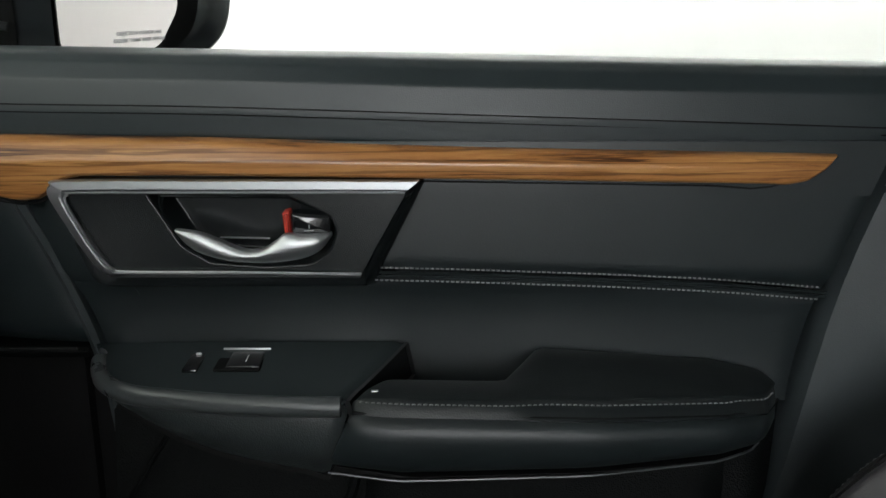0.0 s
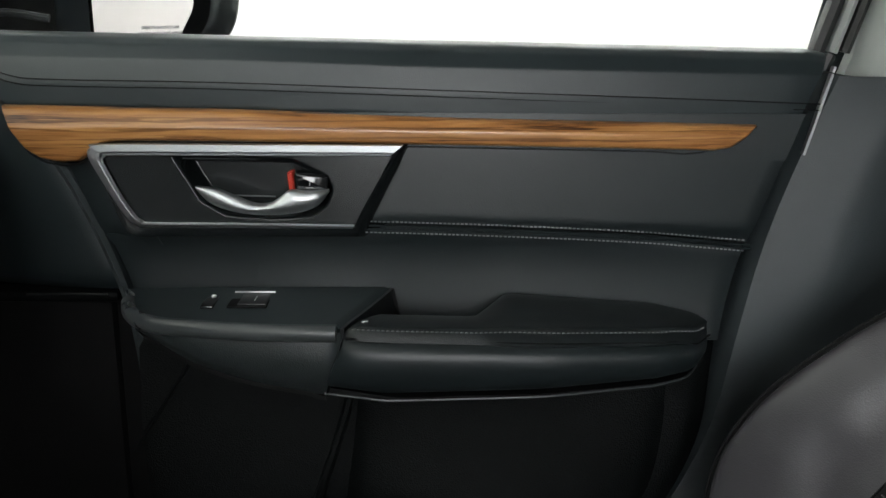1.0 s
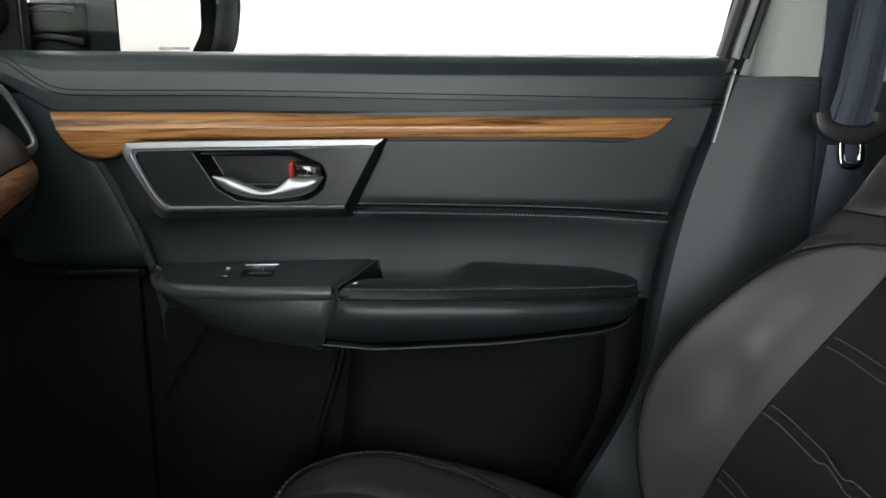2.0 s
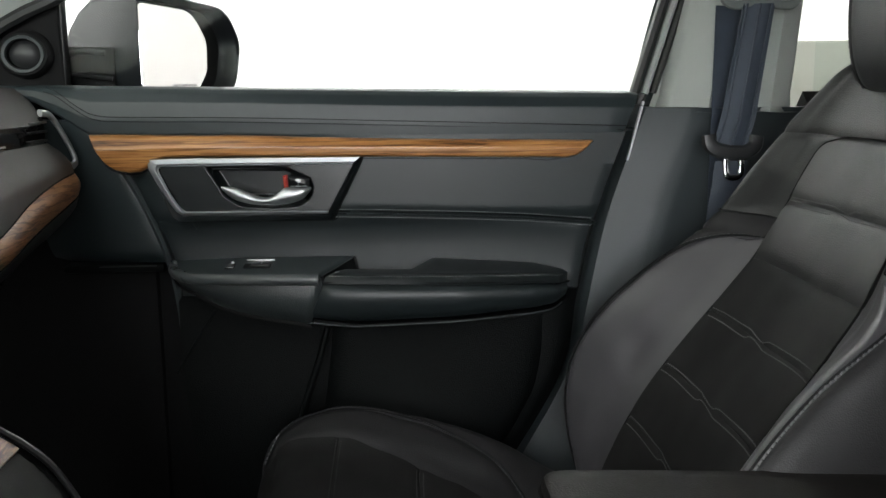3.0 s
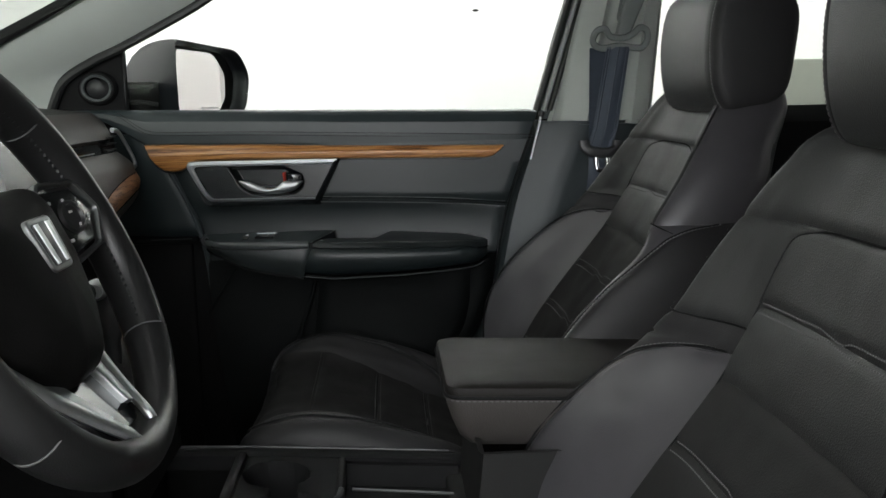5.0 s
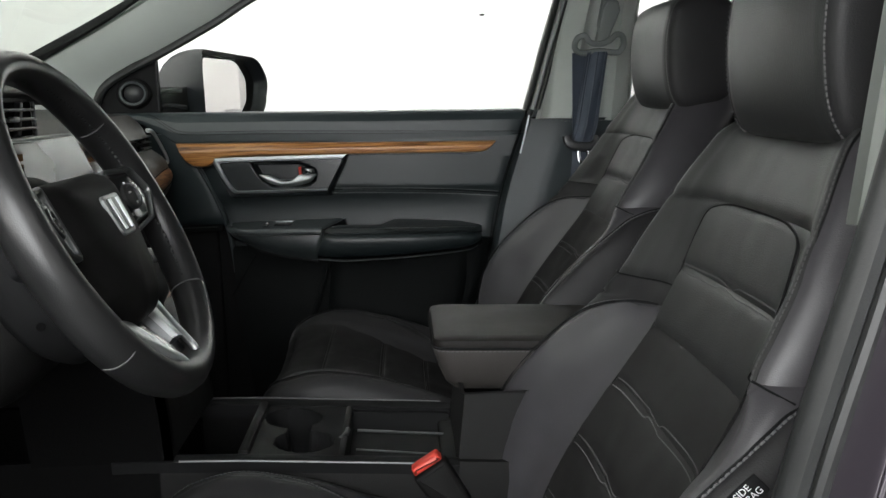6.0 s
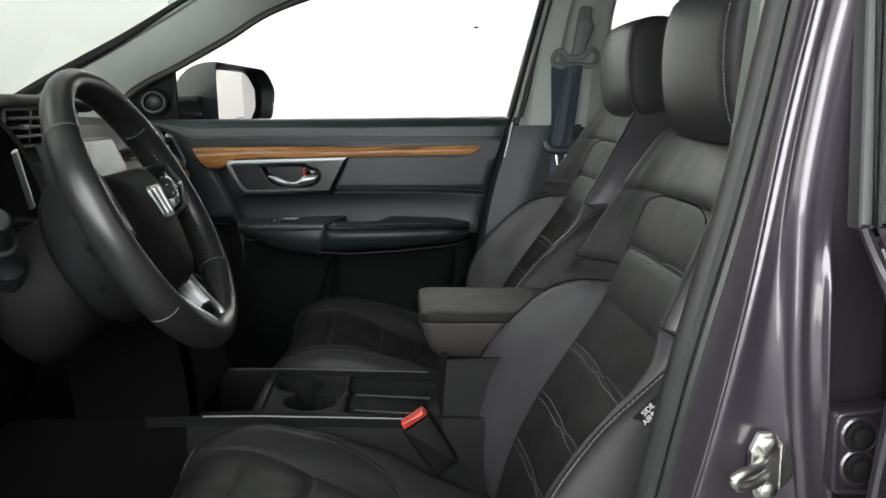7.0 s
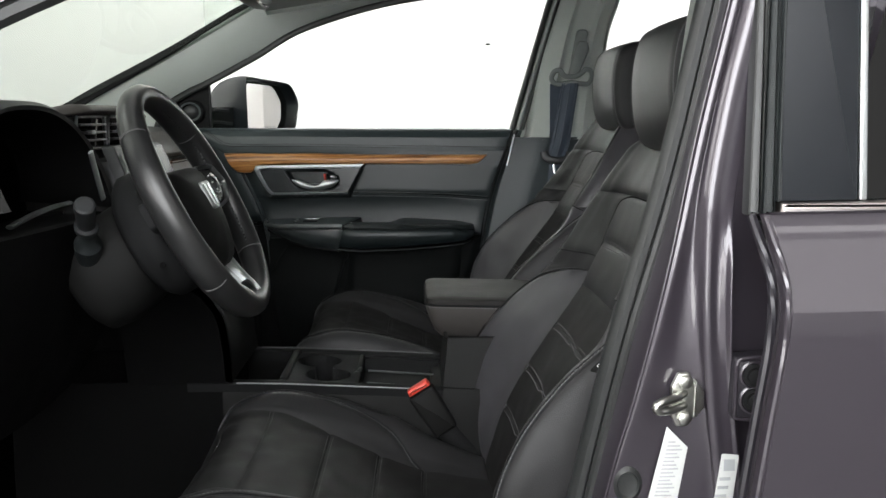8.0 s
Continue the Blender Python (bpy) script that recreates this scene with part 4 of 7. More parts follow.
def door_base(U, V):
    lo, hi = cub(V, DOOR_LZ, DOOR_LX), cub(V, DOOR_RZ, DOOR_RX)
    x = lo + (hi - lo) * U
    y = door_y(x, V) + 0.006
    hole = (x > -0.30) & (x < -0.06) & (V > 1.008) & (V < 1.06)
    return np.stack((x, np.where(hole, 0.79, y), V), -1)


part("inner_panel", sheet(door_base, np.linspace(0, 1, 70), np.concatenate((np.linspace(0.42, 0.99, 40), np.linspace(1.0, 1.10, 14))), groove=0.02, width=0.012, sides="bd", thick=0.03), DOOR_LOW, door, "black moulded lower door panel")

part("door_core", block((-0.50, 0.800, 0.42), (0.40, 0.90, 1.135), 0.01), PLASTIC_DARK, door, "dark inside of the door shell")
part("outer_skin", sheet(lambda U, V: np.stack((U, 0.905 + 0.02 * np.sin(np.pi * V), 0.42 + 0.72 * V), -1), np.linspace(-0.52, 0.42, 6), np.linspace(0, 1, 10), thick=0.004), PAINT, door, "dark purple-grey outer skin")

# padded belt rail


def belt_top(x):
    return np.interp(x, [-0.54, -0.42, -0.2, 0.36], [1.172, 1.172, 1.168, 1.157])


def belt_low(x):
    return np.interp(x, [-0.54, -0.47, -0.43, -0.396, -0.195, 0.0, 0.36], [1.160, 1.150, 1.128, 1.1045, 1.1015, 1.0945, 1.088])


def belt(U, V):
    top, low = belt_top(U), belt_low(U)
    y = np.interp(V, [0, 0.06, 0.3, 0.6, 0.78, 0.88, 0.95, 0.985, 1.0], [0.744, 0.742, 0.741, 0.743, 0.750, 0.757, 0.768, 0.782, 0.808])
    h = np.interp(V, [0, 0.06, 0.3, 0.6, 0.78, 0.88, 0.95, 0.985, 1.0], [0, 0.04, 0.32, 0.66, 0.84, 0.93, 0.975, 0.98, 0.90])
    z = low + (top - low) * h
    x = U + (cub(z, DOOR_RZ, DOOR_RX) - 0.350) * np.clip((U - 0.2) / 0.146, 0, 1)      # the end is cut along the door's edge
    return np.stack((x, y + 0.02 * np.clip((-0.42 - U) / 0.1, 0, 1), z), -1)


part("belt_rail", sheet(belt, np.linspace(-0.545, 0.346, 60), np.linspace(0, 1, 44), groove=0.003, width=0.005, sides="b", thick=0.012), DOOR_PAD, door, "black padded belt rail under the window")


def belt_point(x, z):
    top, low = belt_top(x), belt_low(x)
    f = (z - low) / (top - low)
    y = np.interp(f, [0, 0.04, 0.32, 0.66, 0.84, 0.93], [0.752, 0.745, 0.741, 0.743, 0.750, 0.757])
    return y + 0.02 * np.clip((-0.42 - x) / 0.1, 0, 1)


seam_line = [(-0.455, 1.163), (-0.436, 1.156), (-0.405, 1.134), (-0.386, 1.1255), (-0.35, 1.1225), (-0.196, 1.120), (0.007, 1.1135), (0.212, 1.107), (0.34, 1.1025)]
for lift, r in ((0.0, 0.0006), (0.0058, 0.0006)):
    line = curve([(x, 0, z + lift) for x, z in seam_line], 10)
    line[:, 1] = [belt_point(x, z) - 0.0002 for x, _, z in line]
    part("rail_seam", tube(line, r, 6), PLASTIC_DARK, door, "dark sewn seam")
# wood strip
WT_X, WT_Z = [-0.396, -0.195, 0.007, 0.211, 0.282], [1.107, 1.1035, 1.097, 1.093, 1.0915]


def wood_low(x):
    base = np.interp(x, [-0.396, -0.385, -0.374, -0.362, -0.345, -0.330, -0.318, -0.308, -0.295, -0.196, 0.007, 0.212, 0.245, 0.258, 0.27, 0.282],
                     [1.1055, 1.083, 1.066, 1.0575, 1.0545, 1.0555, 1.062, 1.071, 1.0745, 1.0745, 1.0715, 1.0680, 1.0672, 1.0700, 1.0785, 1.0905])
    return base


def wood(U, V):
    top, low = np.interp(U, WT_X, WT_Z) - 0.001, wood_low(U)
    z = low + (top - low) * V
    crease = np.interp(U, [-0.396, -0.31, 0.282], [1.086, 1.0885, 1.081])
    over = np.clip((z - crease) / 0.02, 0, 1)
    under = np.clip((crease - z) / 0.03, 0, 1)
    rim = np.minimum(np.minimum(V, 1 - V) * (top - low), 0.004) / 0.004
    end = np.clip(np.minimum(U + 0.397, 0.283 - U) / 0.006, 0, 1)
    y = 0.7235 + 0.010 * over**1.2 + 0.005 * under**1.5 + 0.008 * (1 - np.sqrt(1 - (1 - np.minimum(rim, end))**2))
    return np.stack((U, y, z), -1)


wood_x = np.concatenate((np.linspace(-0.3955, -0.28, 40), np.linspace(-0.27, 0.235, 50), np.linspace(0.24, 0.2805, 16)))
part("wood_strip", sheet(wood, wood_x, np.linspace(0, 1, 22), thick=0.014, rim=(0, 1, 0)), WOOD_DOOR, door, "glossy olive wood veneer strip", angle=50)
under_line = curve([(x, 0.7345, wood_low(x) - 0.0022) for x in np.concatenate((np.linspace(-0.39, -0.29, 14), np.linspace(-0.25, 0.282, 12)))], 3)
part("strip_shadow_gap", tube(under_line, 0.0010, 6), PLASTIC_DARK, door, "black gap below the wood strip")

# padded inserts above and below the sewn seam


def upper_insert(U, V):
    lo = np.interp(U, SEAM_X, SEAM_Z) + 0.003
    hi = np.where(U < 0.282, wood_low(U) + 0.003, 1.0935)
    right = cub(lo + (hi - lo) * V, DOOR_RZ, DOOR_RX) - 0.004
    left = np.interp(lo + (hi - lo) * V, [1.0, 1.072], [-0.076, -0.036])
    t = (U + 0.07) / 0.37
    x = left + (right - left) * t
    z = lo + (hi - lo) * V
    return np.stack((x, door_y(x, z) - 0.004, z), -1)


part("upper_insert", sheet(upper_insert, np.linspace(-0.07, 0.30, 48), np.linspace(0, 1, 20), groove=0.0022, width=0.004, thick=0.012), DOOR_LEATHER, door, "black leather upper insert")


def lower_insert(U, V):
    hi = np.interp(U, [-0.36, -0.30, -0.29, -0.08, *SEAM_X[0:1], *SEAM_X[1:]], [0.985, 0.99, 0.99, 0.988, 0.995, *[z - 0.003 for z in SEAM_Z[1:]]])
    lo = 0.885 + 0 * U
    z = lo + (hi - lo) * V
    left, right = cub(z, DOOR_LZ, DOOR_LX) + 0.008, cub(z, DOOR_RZ, DOOR_RX) - 0.004
    x = left + (right - left) * (U + 0.36) / 0.66
    return np.stack((x, door_y(x, z) - 0.003, z), -1)


part("lower_insert", sheet(lower_insert, np.linspace(-0.36, 0.30, 60), np.linspace(0, 1, 26), groove=0.0022, width=0.004, sides="abd", thick=0.012), DOOR_LEATHER, door, "black leather lower insert")
for lift, mat in ((0.0045, THREAD_DOOR), (-0.0058, THREAD_DOOR)):
    path = curve([(x, door_y(x, z) - 0.0046, z + lift) for x, z in zip(np.linspace(-0.072, 0.284, 12), np.interp(np.linspace(-0.072, 0.284, 12), SEAM_X, SEAM_Z))], 6)
    part("stitching", stitches(path, (0, -1, 0), 0.0040, 0.0027, 0.0007), mat, door, "light grey thread stitching")
for lift in (0.0, -0.0035):
    path = curve([(x, door_y(x, z) - 0.003, z + lift) for x, z in zip(np.linspace(-0.074, 0.289, 12), np.interp(np.linspace(-0.074, 0.289, 12), SEAM_X, SEAM_Z))], 5)
    part("seam_piping", tube(path, 0.0012, 6), DOOR_LEATHER, door)

# leather behind the wood strip and ahead of the handle


def wood_backing(U, V):
    z = 1.058 + 0.042 * V
    right = cub(z, DOOR_RZ, DOOR_RX) - 0.004
    x = -0.29 + (right + 0.29) * U
    return np.stack((x, door_y(x, z) - 0.0042, z), -1)


part("strip_backing", sheet(wood_backing, np.linspace(0, 1, 30), np.linspace(0, 1, 8), thick=0.008), DOOR_LEATHER, door, "black leather behind the wood strip")


def front_insert(U, V):
    z = 0.975 + 0.088 * V
    left, right = cub(z, DOOR_LZ, DOOR_LX) + 0.005, np.interp(z, [0.975, 1.063], [-0.262, -0.300])
    x = left + (right - left) * U
    return np.stack((x, door_y(x, z) - 0.0035 + 0.006 * (1 - U)**2, z), -1)


part("front_insert", sheet(front_insert, np.linspace(0, 1, 16), np.linspace(0, 1, 20), thick=0.010), DOOR_LEATHER, door, "black leather ahead of the door handle")

# handle bezel
OUT = rounded([(-0.321, 1.0745), (-0.027, 1.0745), (-0.071, 0.9845), (-0.290, 0.9865)], [0.012, 0.004, 0.010, 0.020], 6)
INN = rounded([(-0.305, 1.0640), (-0.0445, 1.0640), (-0.0790, 1.0015), (-0.272, 1.0050)], [0.008, 0.004, 0.005, 0.014], 6)


def ring_shape(outer, inner, y_out, y_mid, y_in):
    rows = []
    for f, y in ((0.0, y_out + 0.02), (0.0, y_out), (0.18, y_mid - 0.001), (0.55, y_mid - 0.002), (0.9, y_mid), (1.0, y_mid + 0.002), (1.0, y_in)):
        q = outer * (1 - f) + inner * f
        end = np.clip(1 - (-0.071 + (outer[:, 1] - 0.9845) * 0.489 - outer[:, 0]) / 0.014, 0, 1)      # the rear end slopes into the leather
        slope = np.interp(f, [0, 0.5, 1.0], [y_out, 0.7265, 0.7216]) if y < y_out + 0.01 else y
        rows.append(np.stack((q[:, 0], y + end * (slope - y), q[:, 1]), -1))
    r = np.array(rows)
    return r.reshape(-1, 3), grid_faces(r.shape[0], r.shape[1], False, True)


bezel = part("handle_bezel", ring_shape(OUT, INN, 0.740, 0.7215, 0.735), PLATE_BLACK, door, "black raised surround of the door handle")
FRAME_A = [(-0.036, 1.0735), (-0.17, 1.0740), (-0.300, 1.0740), (-0.3135, 1.0705), (-0.3165, 1.064), (-0.312, 1.053), (-0.2975, 1.026), (-0.2865, 1.0085), (-0.278, 1.0005), (-0.262, 0.9980), (-0.17, 0.9978), (-0.082, 0.9975)]
FRAME_B = [(-0.047, 1.0645), (-0.17, 1.0645), (-0.290, 1.0645), (-0.3005, 1.0630), (-0.3032, 1.059), (-0.3000, 1.0505), (-0.288, 1.0255), (-0.2785, 1.0105), (-0.272, 1.0045), (-0.260, 1.0023), (-0.17, 1.0018), (-0.081, 1.0004)]
band_a, band_b = curve([(x, 0, z) for x, z in FRAME_A], 8), curve([(x, 0, z) for x, z in FRAME_B], 8)


def band(U, V):
    i = np.clip(np.rint(U).astype(int), 0, len(band_a) - 1)
    p = band_a[i] * (1 - V[..., None]) + band_b[i] * V[..., None]
    p[..., 1] = np.interp(V, [0, 0.08, 0.75, 0.92, 1], [0.7190, 0.7170, 0.7162, 0.7172, 0.7205])
    return p


part("silver_frame", sheet(band, np.arange(len(band_a)), np.linspace(0, 1, 13), thick=0.004, rim=(0, 1, 0)), SATIN_HANDLE, bezel, "satin silver bevelled frame", angle=50)
lip_line = band_b + np.array([0, 0.7180, 0])
part("frame_lip", tube(lip_line, 0.0010, 6), SATIN, bezel, "thin bright inner lip")


def inside(px, pz, poly):
    """Signed distance to a closed outline, negative inside."""
    d, sign = np.full(np.shape(px), 9.0), np.ones(np.shape(px))
    n = len(poly)
    for i in range(n):
        a, b = poly[i], poly[(i + 1) % n]
        e = b - a
        t = np.clip(((px - a[0]) * e[0] + (pz - a[1]) * e[1]) / (e @ e), 0, 1)
        d = np.minimum(d, np.hypot(px - a[0] - t * e[0], pz - a[1] - t * e[1]))
        c = ((a[1] <= pz) & (b[1] > pz)) | ((a[1] > pz) & (b[1] <= pz))
        with np.errstate(divide="ignore", invalid="ignore"):
            xi = a[0] + (pz - a[1]) * e[0] / (e[1] if abs(e[1]) > 1e-12 else 1e-12)
        sign = np.where(c & (px < xi), -sign, sign)
    return d * sign


CUP = rounded([(-0.244, 1.064), (-0.219, 1.021), (-0.197, 1.0075), (-0.155, 1.0045), (-0.119, 1.0065), (-0.104, 1.017), (-0.0985, 1.034), (-0.105, 1.047), (-0.137, 1.062)], [0.003, 0.014, 0.014, 0.03, 0.012, 0.012, 0.010, 0.010, 0.012], 6)


def cup_face(U, V):
    left, right = np.interp(V, [1.0, 1.066], [-0.276, -0.307]), np.interp(V, [1.0, 1.066], [-0.0805, -0.0440])
    x = left + (right - left) * U
    f = np.clip(-inside(x, V, CUP) / 0.009, 0, 1)
    y = 0.7215 + 0.026 * f * f * (3 - 2 * f)
    return np.stack((x, y, V), -1)


part("bezel_plate", sheet(cup_face, np.linspace(0, 1, 240), np.linspace(1.001, 1.0655, 96), thick=0.004), PLATE_BLACK, bezel, "smooth black plate with the handle recess", angle=180)
part("recess_line", tube([(-0.194, 0.7435, 1.023), (-0.155, 0.7435, 1.022)], 0.0008, 6), SATIN, bezel, "thin bright line in the recess")
LEVER_TOP = [(-0.2215, 1.0362), (-0.203, 1.0342), (-0.187, 1.0282), (-0.169, 1.0215), (-0.155, 1.0220), (-0.145, 1.0280), (-0.137, 1.0335), (-0.122, 1.0325), (-0.103, 1.0335)]
LEVER_LOW = [(-0.2210, 1.0340), (-0.213, 1.025), (-0.202, 1.018), (-0.184, 1.013), (-0.167, 1.011), (-0.147, 1.011), (-0.126, 1.014), (-0.112, 1.020), (-0.1025, 1.0310)]
lev_t, lev_b = curve([(x, 0, z) for x, z in LEVER_TOP], 7), curve([(x, 0, z) for x, z in LEVER_LOW], 7)


def lever_fn(U, V):
    i = np.clip(np.rint(U).astype(int), 0, len(lev_t) - 1)
    p = lev_b[i] * (1 - V[..., None]) + lev_t[i] * V[..., None]
    wide = np.interp(i / (len(lev_t) - 1), [0, 0.1, 0.4, 0.75, 0.93, 1], [0.2, 0.6, 1, 1, 0.8, 0.2])
    p[..., 1] = 0.7165 - 0.0075 * wide * np.sin(np.pi * (0.06 + 0.88 * V))**0.6 - 0.002 * wide * V
    return p


part("lever", sheet(lever_fn, np.arange(len(lev_t)), np.linspace(0, 1, 15), thick=0.006, rim=(0, 1, 0)), SATIN, bezel, "satin silver pull lever", angle=70)
part("lock_tab", prism(rounded([(-0.1330, 1.0315), (-0.1035, 1.0315), (-0.1030, 1.0465), (-0.1340, 1.0490)], 0.003), 0.014, lambda u, v, w: (u, 0.7315 - w, v), 0.003), GLOSS_BLACK, bezel, "black lock slide")
part("red_mark", prism(rounded([(-0.1385, 1.0322), (-0.1335, 1.0318), (-0.1345, 1.0500), (-0.1400, 1.0485)], 0.0012), 0.014, lambda u, v, w: (u, 0.7315 - w, v), 0.002), RED, bezel, "red unlocked mark")
for dx, dz, wx, wz in ((0.000, 0.0, 0.007, 0.0008), (0.0035, 0.0020, 0.0008, 0.003)):
    part("lock_sign", block((-0.1235 + dx, 0.7168, 1.0348 + dz), (-0.1235 + dx + wx, 0.7174, 1.0348 + dz + wz), 0), GREY_MARK, bezel)

# switch panel in front of the armrest


def pod_top(U, V):
    """U along x, V from the inner edge to the door."""
    y0 = cub(U, [-0.296, -0.285, -0.265, -0.22, -0.10, -0.05], [0.738, 0.705, 0.680, 0.663, 0.650, 0.650])
    y = y0 + (0.744 - y0) * V
    x = U + np.interp(V, [0, 1], [0, 1]) * np.interp(U, [-0.300, -0.09], [-0.012, 0.040])
    z = np.interp(U, [-0.300, -0.22, -0.09], [0.925, 0.927, 0.927]) + 0.008 * np.clip((y - 0.652) / 0.096, 0, 1)**1.5
    z = z - 0.004 * np.clip(1 - V / 0.05, 0, 1)**2
    return np.stack((x, y, z), -1)


switch_panel = part("switch_panel", sheet(pod_top, np.linspace(-0.292, -0.09, 40), np.concatenate((np.linspace(0, 0.1, 8), np.linspace(0.15, 1, 14))), groove=0.003, width=0.003, sides="b", thick=0.006), DOOR_PAD, door, "black window switch panel")
lip = pod_top(np.linspace(-0.292, -0.092, 40), np.zeros(40)) + np.array([0, -0.001, -0.0015])
part("panel_lip", tube(lip, 0, 12, flat=(0.0078, 0.0072), up=(0, 1, 0)), PANEL_LIP, door, "smooth black edge of the switch panel")


def pod_side(U, V):
    y0 = cub(U, [-0.296, -0.285, -0.265, -0.22, -0.10, -0.05], [0.740, 0.708, 0.684, 0.667, 0.654, 0.654])
    zt = np.interp(U, [-0.300, -0.22, -0.09], [0.919, 0.921, 0.921])
    zb = np.interp(U, [-0.300, -0.255, -0.224, -0.19, -0.156, -0.09], [0.911, 0.897, 0.881, 0.872, 0.866, 0.857])
    yb = y0 + np.interp(U, [-0.300, -0.22, -0.09], [0.012, 0.016, 0.012])
    bulge = np.sin(np.pi * np.clip(V, 0, 1))
    right = np.clip((U + 0.12) / 0.03, 0, 1)
    return np.stack((U - 0.018 * V * right, y0 + (yb - y0) * V**1.6 - (0.003 + 0.006 * V) * bulge, zt + (zb - zt) * V), -1)


pod_u, pod_v = np.linspace(-0.292, -0.086, 40), np.linspace(0, 1, 18)
part("switch_panel_side", sheet(lambda U, V: pod_side(U, 1 - V), pod_u, pod_v, groove=0.004, width=0.006, sides="b", thick=0.008), DOOR_SWITCH, door, "black grained side of the switch panel")
part("switch_panel_belly", sheet(lambda U, V: np.stack((pod_side(U, 1 + 0 * V)[..., 0], pod_side(U, 1 + 0 * V)[..., 1] + 0.07 * V, pod_side(U, 1 + 0 * V)[..., 2] - 0.006 * V), -1), pod_u, np.linspace(0, 1, 5), thick=0.004), PLASTIC_DARK, door)


def on_pod(x, y):
    return np.interp(x, [-0.300, -0.22, -0.09], [0.925, 0.927, 0.927]) + 0.008 * np.clip((y - 0.652) / 0.096, 0, 1)**1.5


def rocker(name, x0, x1, y0, y1, h, mat, label):
    z = on_pod((x0 + x1) / 2, (y0 + y1) / 2)
    return part(name, block((x0, y0, z - 0.002), (x1, y1, z + h), 0.0015), mat, switch_panel, label)


rocker("lock_switch", -0.2185, -0.2065, 0.692, 0.732, 0.0012, GLOSS_BLACK, "small black lock rocker")
rocker("lock_switch_mark", -0.2160, -0.2090, 0.700, 0.7016, 0.0016, GREY_MARK, "grey printed mark")
rocker("lock_switch_mark", -0.2145, -0.2100, 0.722, 0.7236, 0.0016, WHITE_MARK, "white printed mark")
rocker("window_switch_well", -0.195, -0.159, 0.694, 0.730, 0.0005, PLASTIC_DARK, "dark switch well")
rocker("window_switch", -0.186, -0.160, 0.698, 0.728, 0.0018, PLASTIC_SMOOTH, "black window lift switch")
rocker("window_switch_edge", -0.1945, -0.1565, 0.7305, 0.7318, 0.0014, SATIN, "thin bright edge of the window switch")
rocker("window_switch_mark", -0.1722, -0.1712, 0.706, 0.720, 0.0021, WHITE_MARK, "white printed mark")

# armrest pad


def arm_edge(x):
    return np.interp(x, [-0.11, -0.05, 0.10, 0.19, 0.225, 0.245], [0.648, 0.644, 0.646, 0.656, 0.672, 0.705])


def arm_top(U, V):
    y0 = arm_edge(U)
    y = y0 + (np.interp(U, [-0.09, 0.028, 0.058, 0.25], [0.694, 0.698, 0.752, 0.752]) - y0) * V
    rise = np.interp(U, [0.03, 0.062, 0.197, 0.25], [0.0, 0.007, 0.001, -0.004]) * np.clip((V - 0.25) / 0.5, 0, 1)
    z = np.interp(U, [-0.10, 0.20, 0.25], [0.9265, 0.9185, 0.911]) + rise + 0.003 * np.sin(np.pi * V)
    z = z - 0.010 * np.clip(1 - V / 0.16, 0, 1)**2
    return np.stack((U + 0.024 * V * np.clip((0.0 - U) / 0.09, 0, 1), y, z), -1)


part("armrest_top", sheet(arm_top, np.linspace(-0.086, 0.246, 50), np.concatenate((np.linspace(0, 0.2, 9), np.linspace(0.25, 1, 14))), groove=0.004, width=0.006, sides="abd", thick=0.012), DOOR_ARM, door, "black leather armrest top")


def arm_front(U, V):
    """V from the lower to the upper edge."""
    y0 = arm_edge(U)
    zt = np.interp(U, [-0.10, 0.20, 0.25], [0.9165, 0.9085, 0.898])
    zb = np.interp(U, [-0.10, -0.09, -0.041, 0.08, 0.218, 0.25], [0.868, 0.864, 0.8575, 0.8605, 0.869, 0.879])
    x = U - np.clip((0.0 - U) / 0.09, 0, 1) * 0.020 * (1 - V)
    y = y0 - 0.005 * np.sin(np.pi * V) + 0.016 * (1 - V)**2
    return np.stack((x, y, zb + (zt - zb) * V), -1)


part("armrest_front", sheet(arm_front, np.linspace(-0.086, 0.247, 50), np.linspace(0, 1, 18), groove=0.005, width=0.007, thick=0.02), DOOR_LEATHER, door, "black padded armrest front")
edge = arm_top(np.linspace(-0.08, 0.238, 60), np.full(60, 0.075))
part("armrest_stitching", stitches(edge + np.array([0, -0.0006, 0.0012]), (0, -0.5, 0.85), 0.0042, 0.0028, 0.0006), THREAD_DOOR, door, "grey thread stitching")
part("armrest_seam", tube(arm_front(np.linspace(-0.084, 0.245, 50), np.ones(50)) + np.array([0, 0.002, 0.001]), 0.0013, 6), PLASTIC_DARK, door)
under = arm_front(np.linspace(-0.086, 0.235, 50), np.zeros(50)) + np.array([0, 0.001, -0.003])
# grey bead drawn for the light along the lower edge
part("armrest_lit_edge", tube(under, 0, 8, flat=(0.0009, 0.0009), up=(0, 1, 0)), PANEL_LIP, door, "thin grey line standing in for the armrest's lit lower edge")
part("armrest_belly", sheet(lambda U, V: np.stack((U, arm_edge(U) + 0.020 + 0.08 * V, np.interp(U, [-0.10, -0.041, 0.08, 0.218, 0.25], [0.864, 0.856, 0.859, 0.866, 0.875]) - 0.004 * V), -1), np.linspace(-0.10, 0.246, 24), np.linspace(0, 1, 5), thick=0.004), PLASTIC_DARK, door)
end_top = pod_top(np.full(9, -0.09), np.linspace(0.02, 1, 9))


def pod_end(U, V):
    i = np.clip(np.rint(U).astype(int), 0, 8)
    p = end_top[i].copy()
    p[..., 0] += 0.006 * V
    p[..., 2] -= 0.028 * V + 0.001
    return p


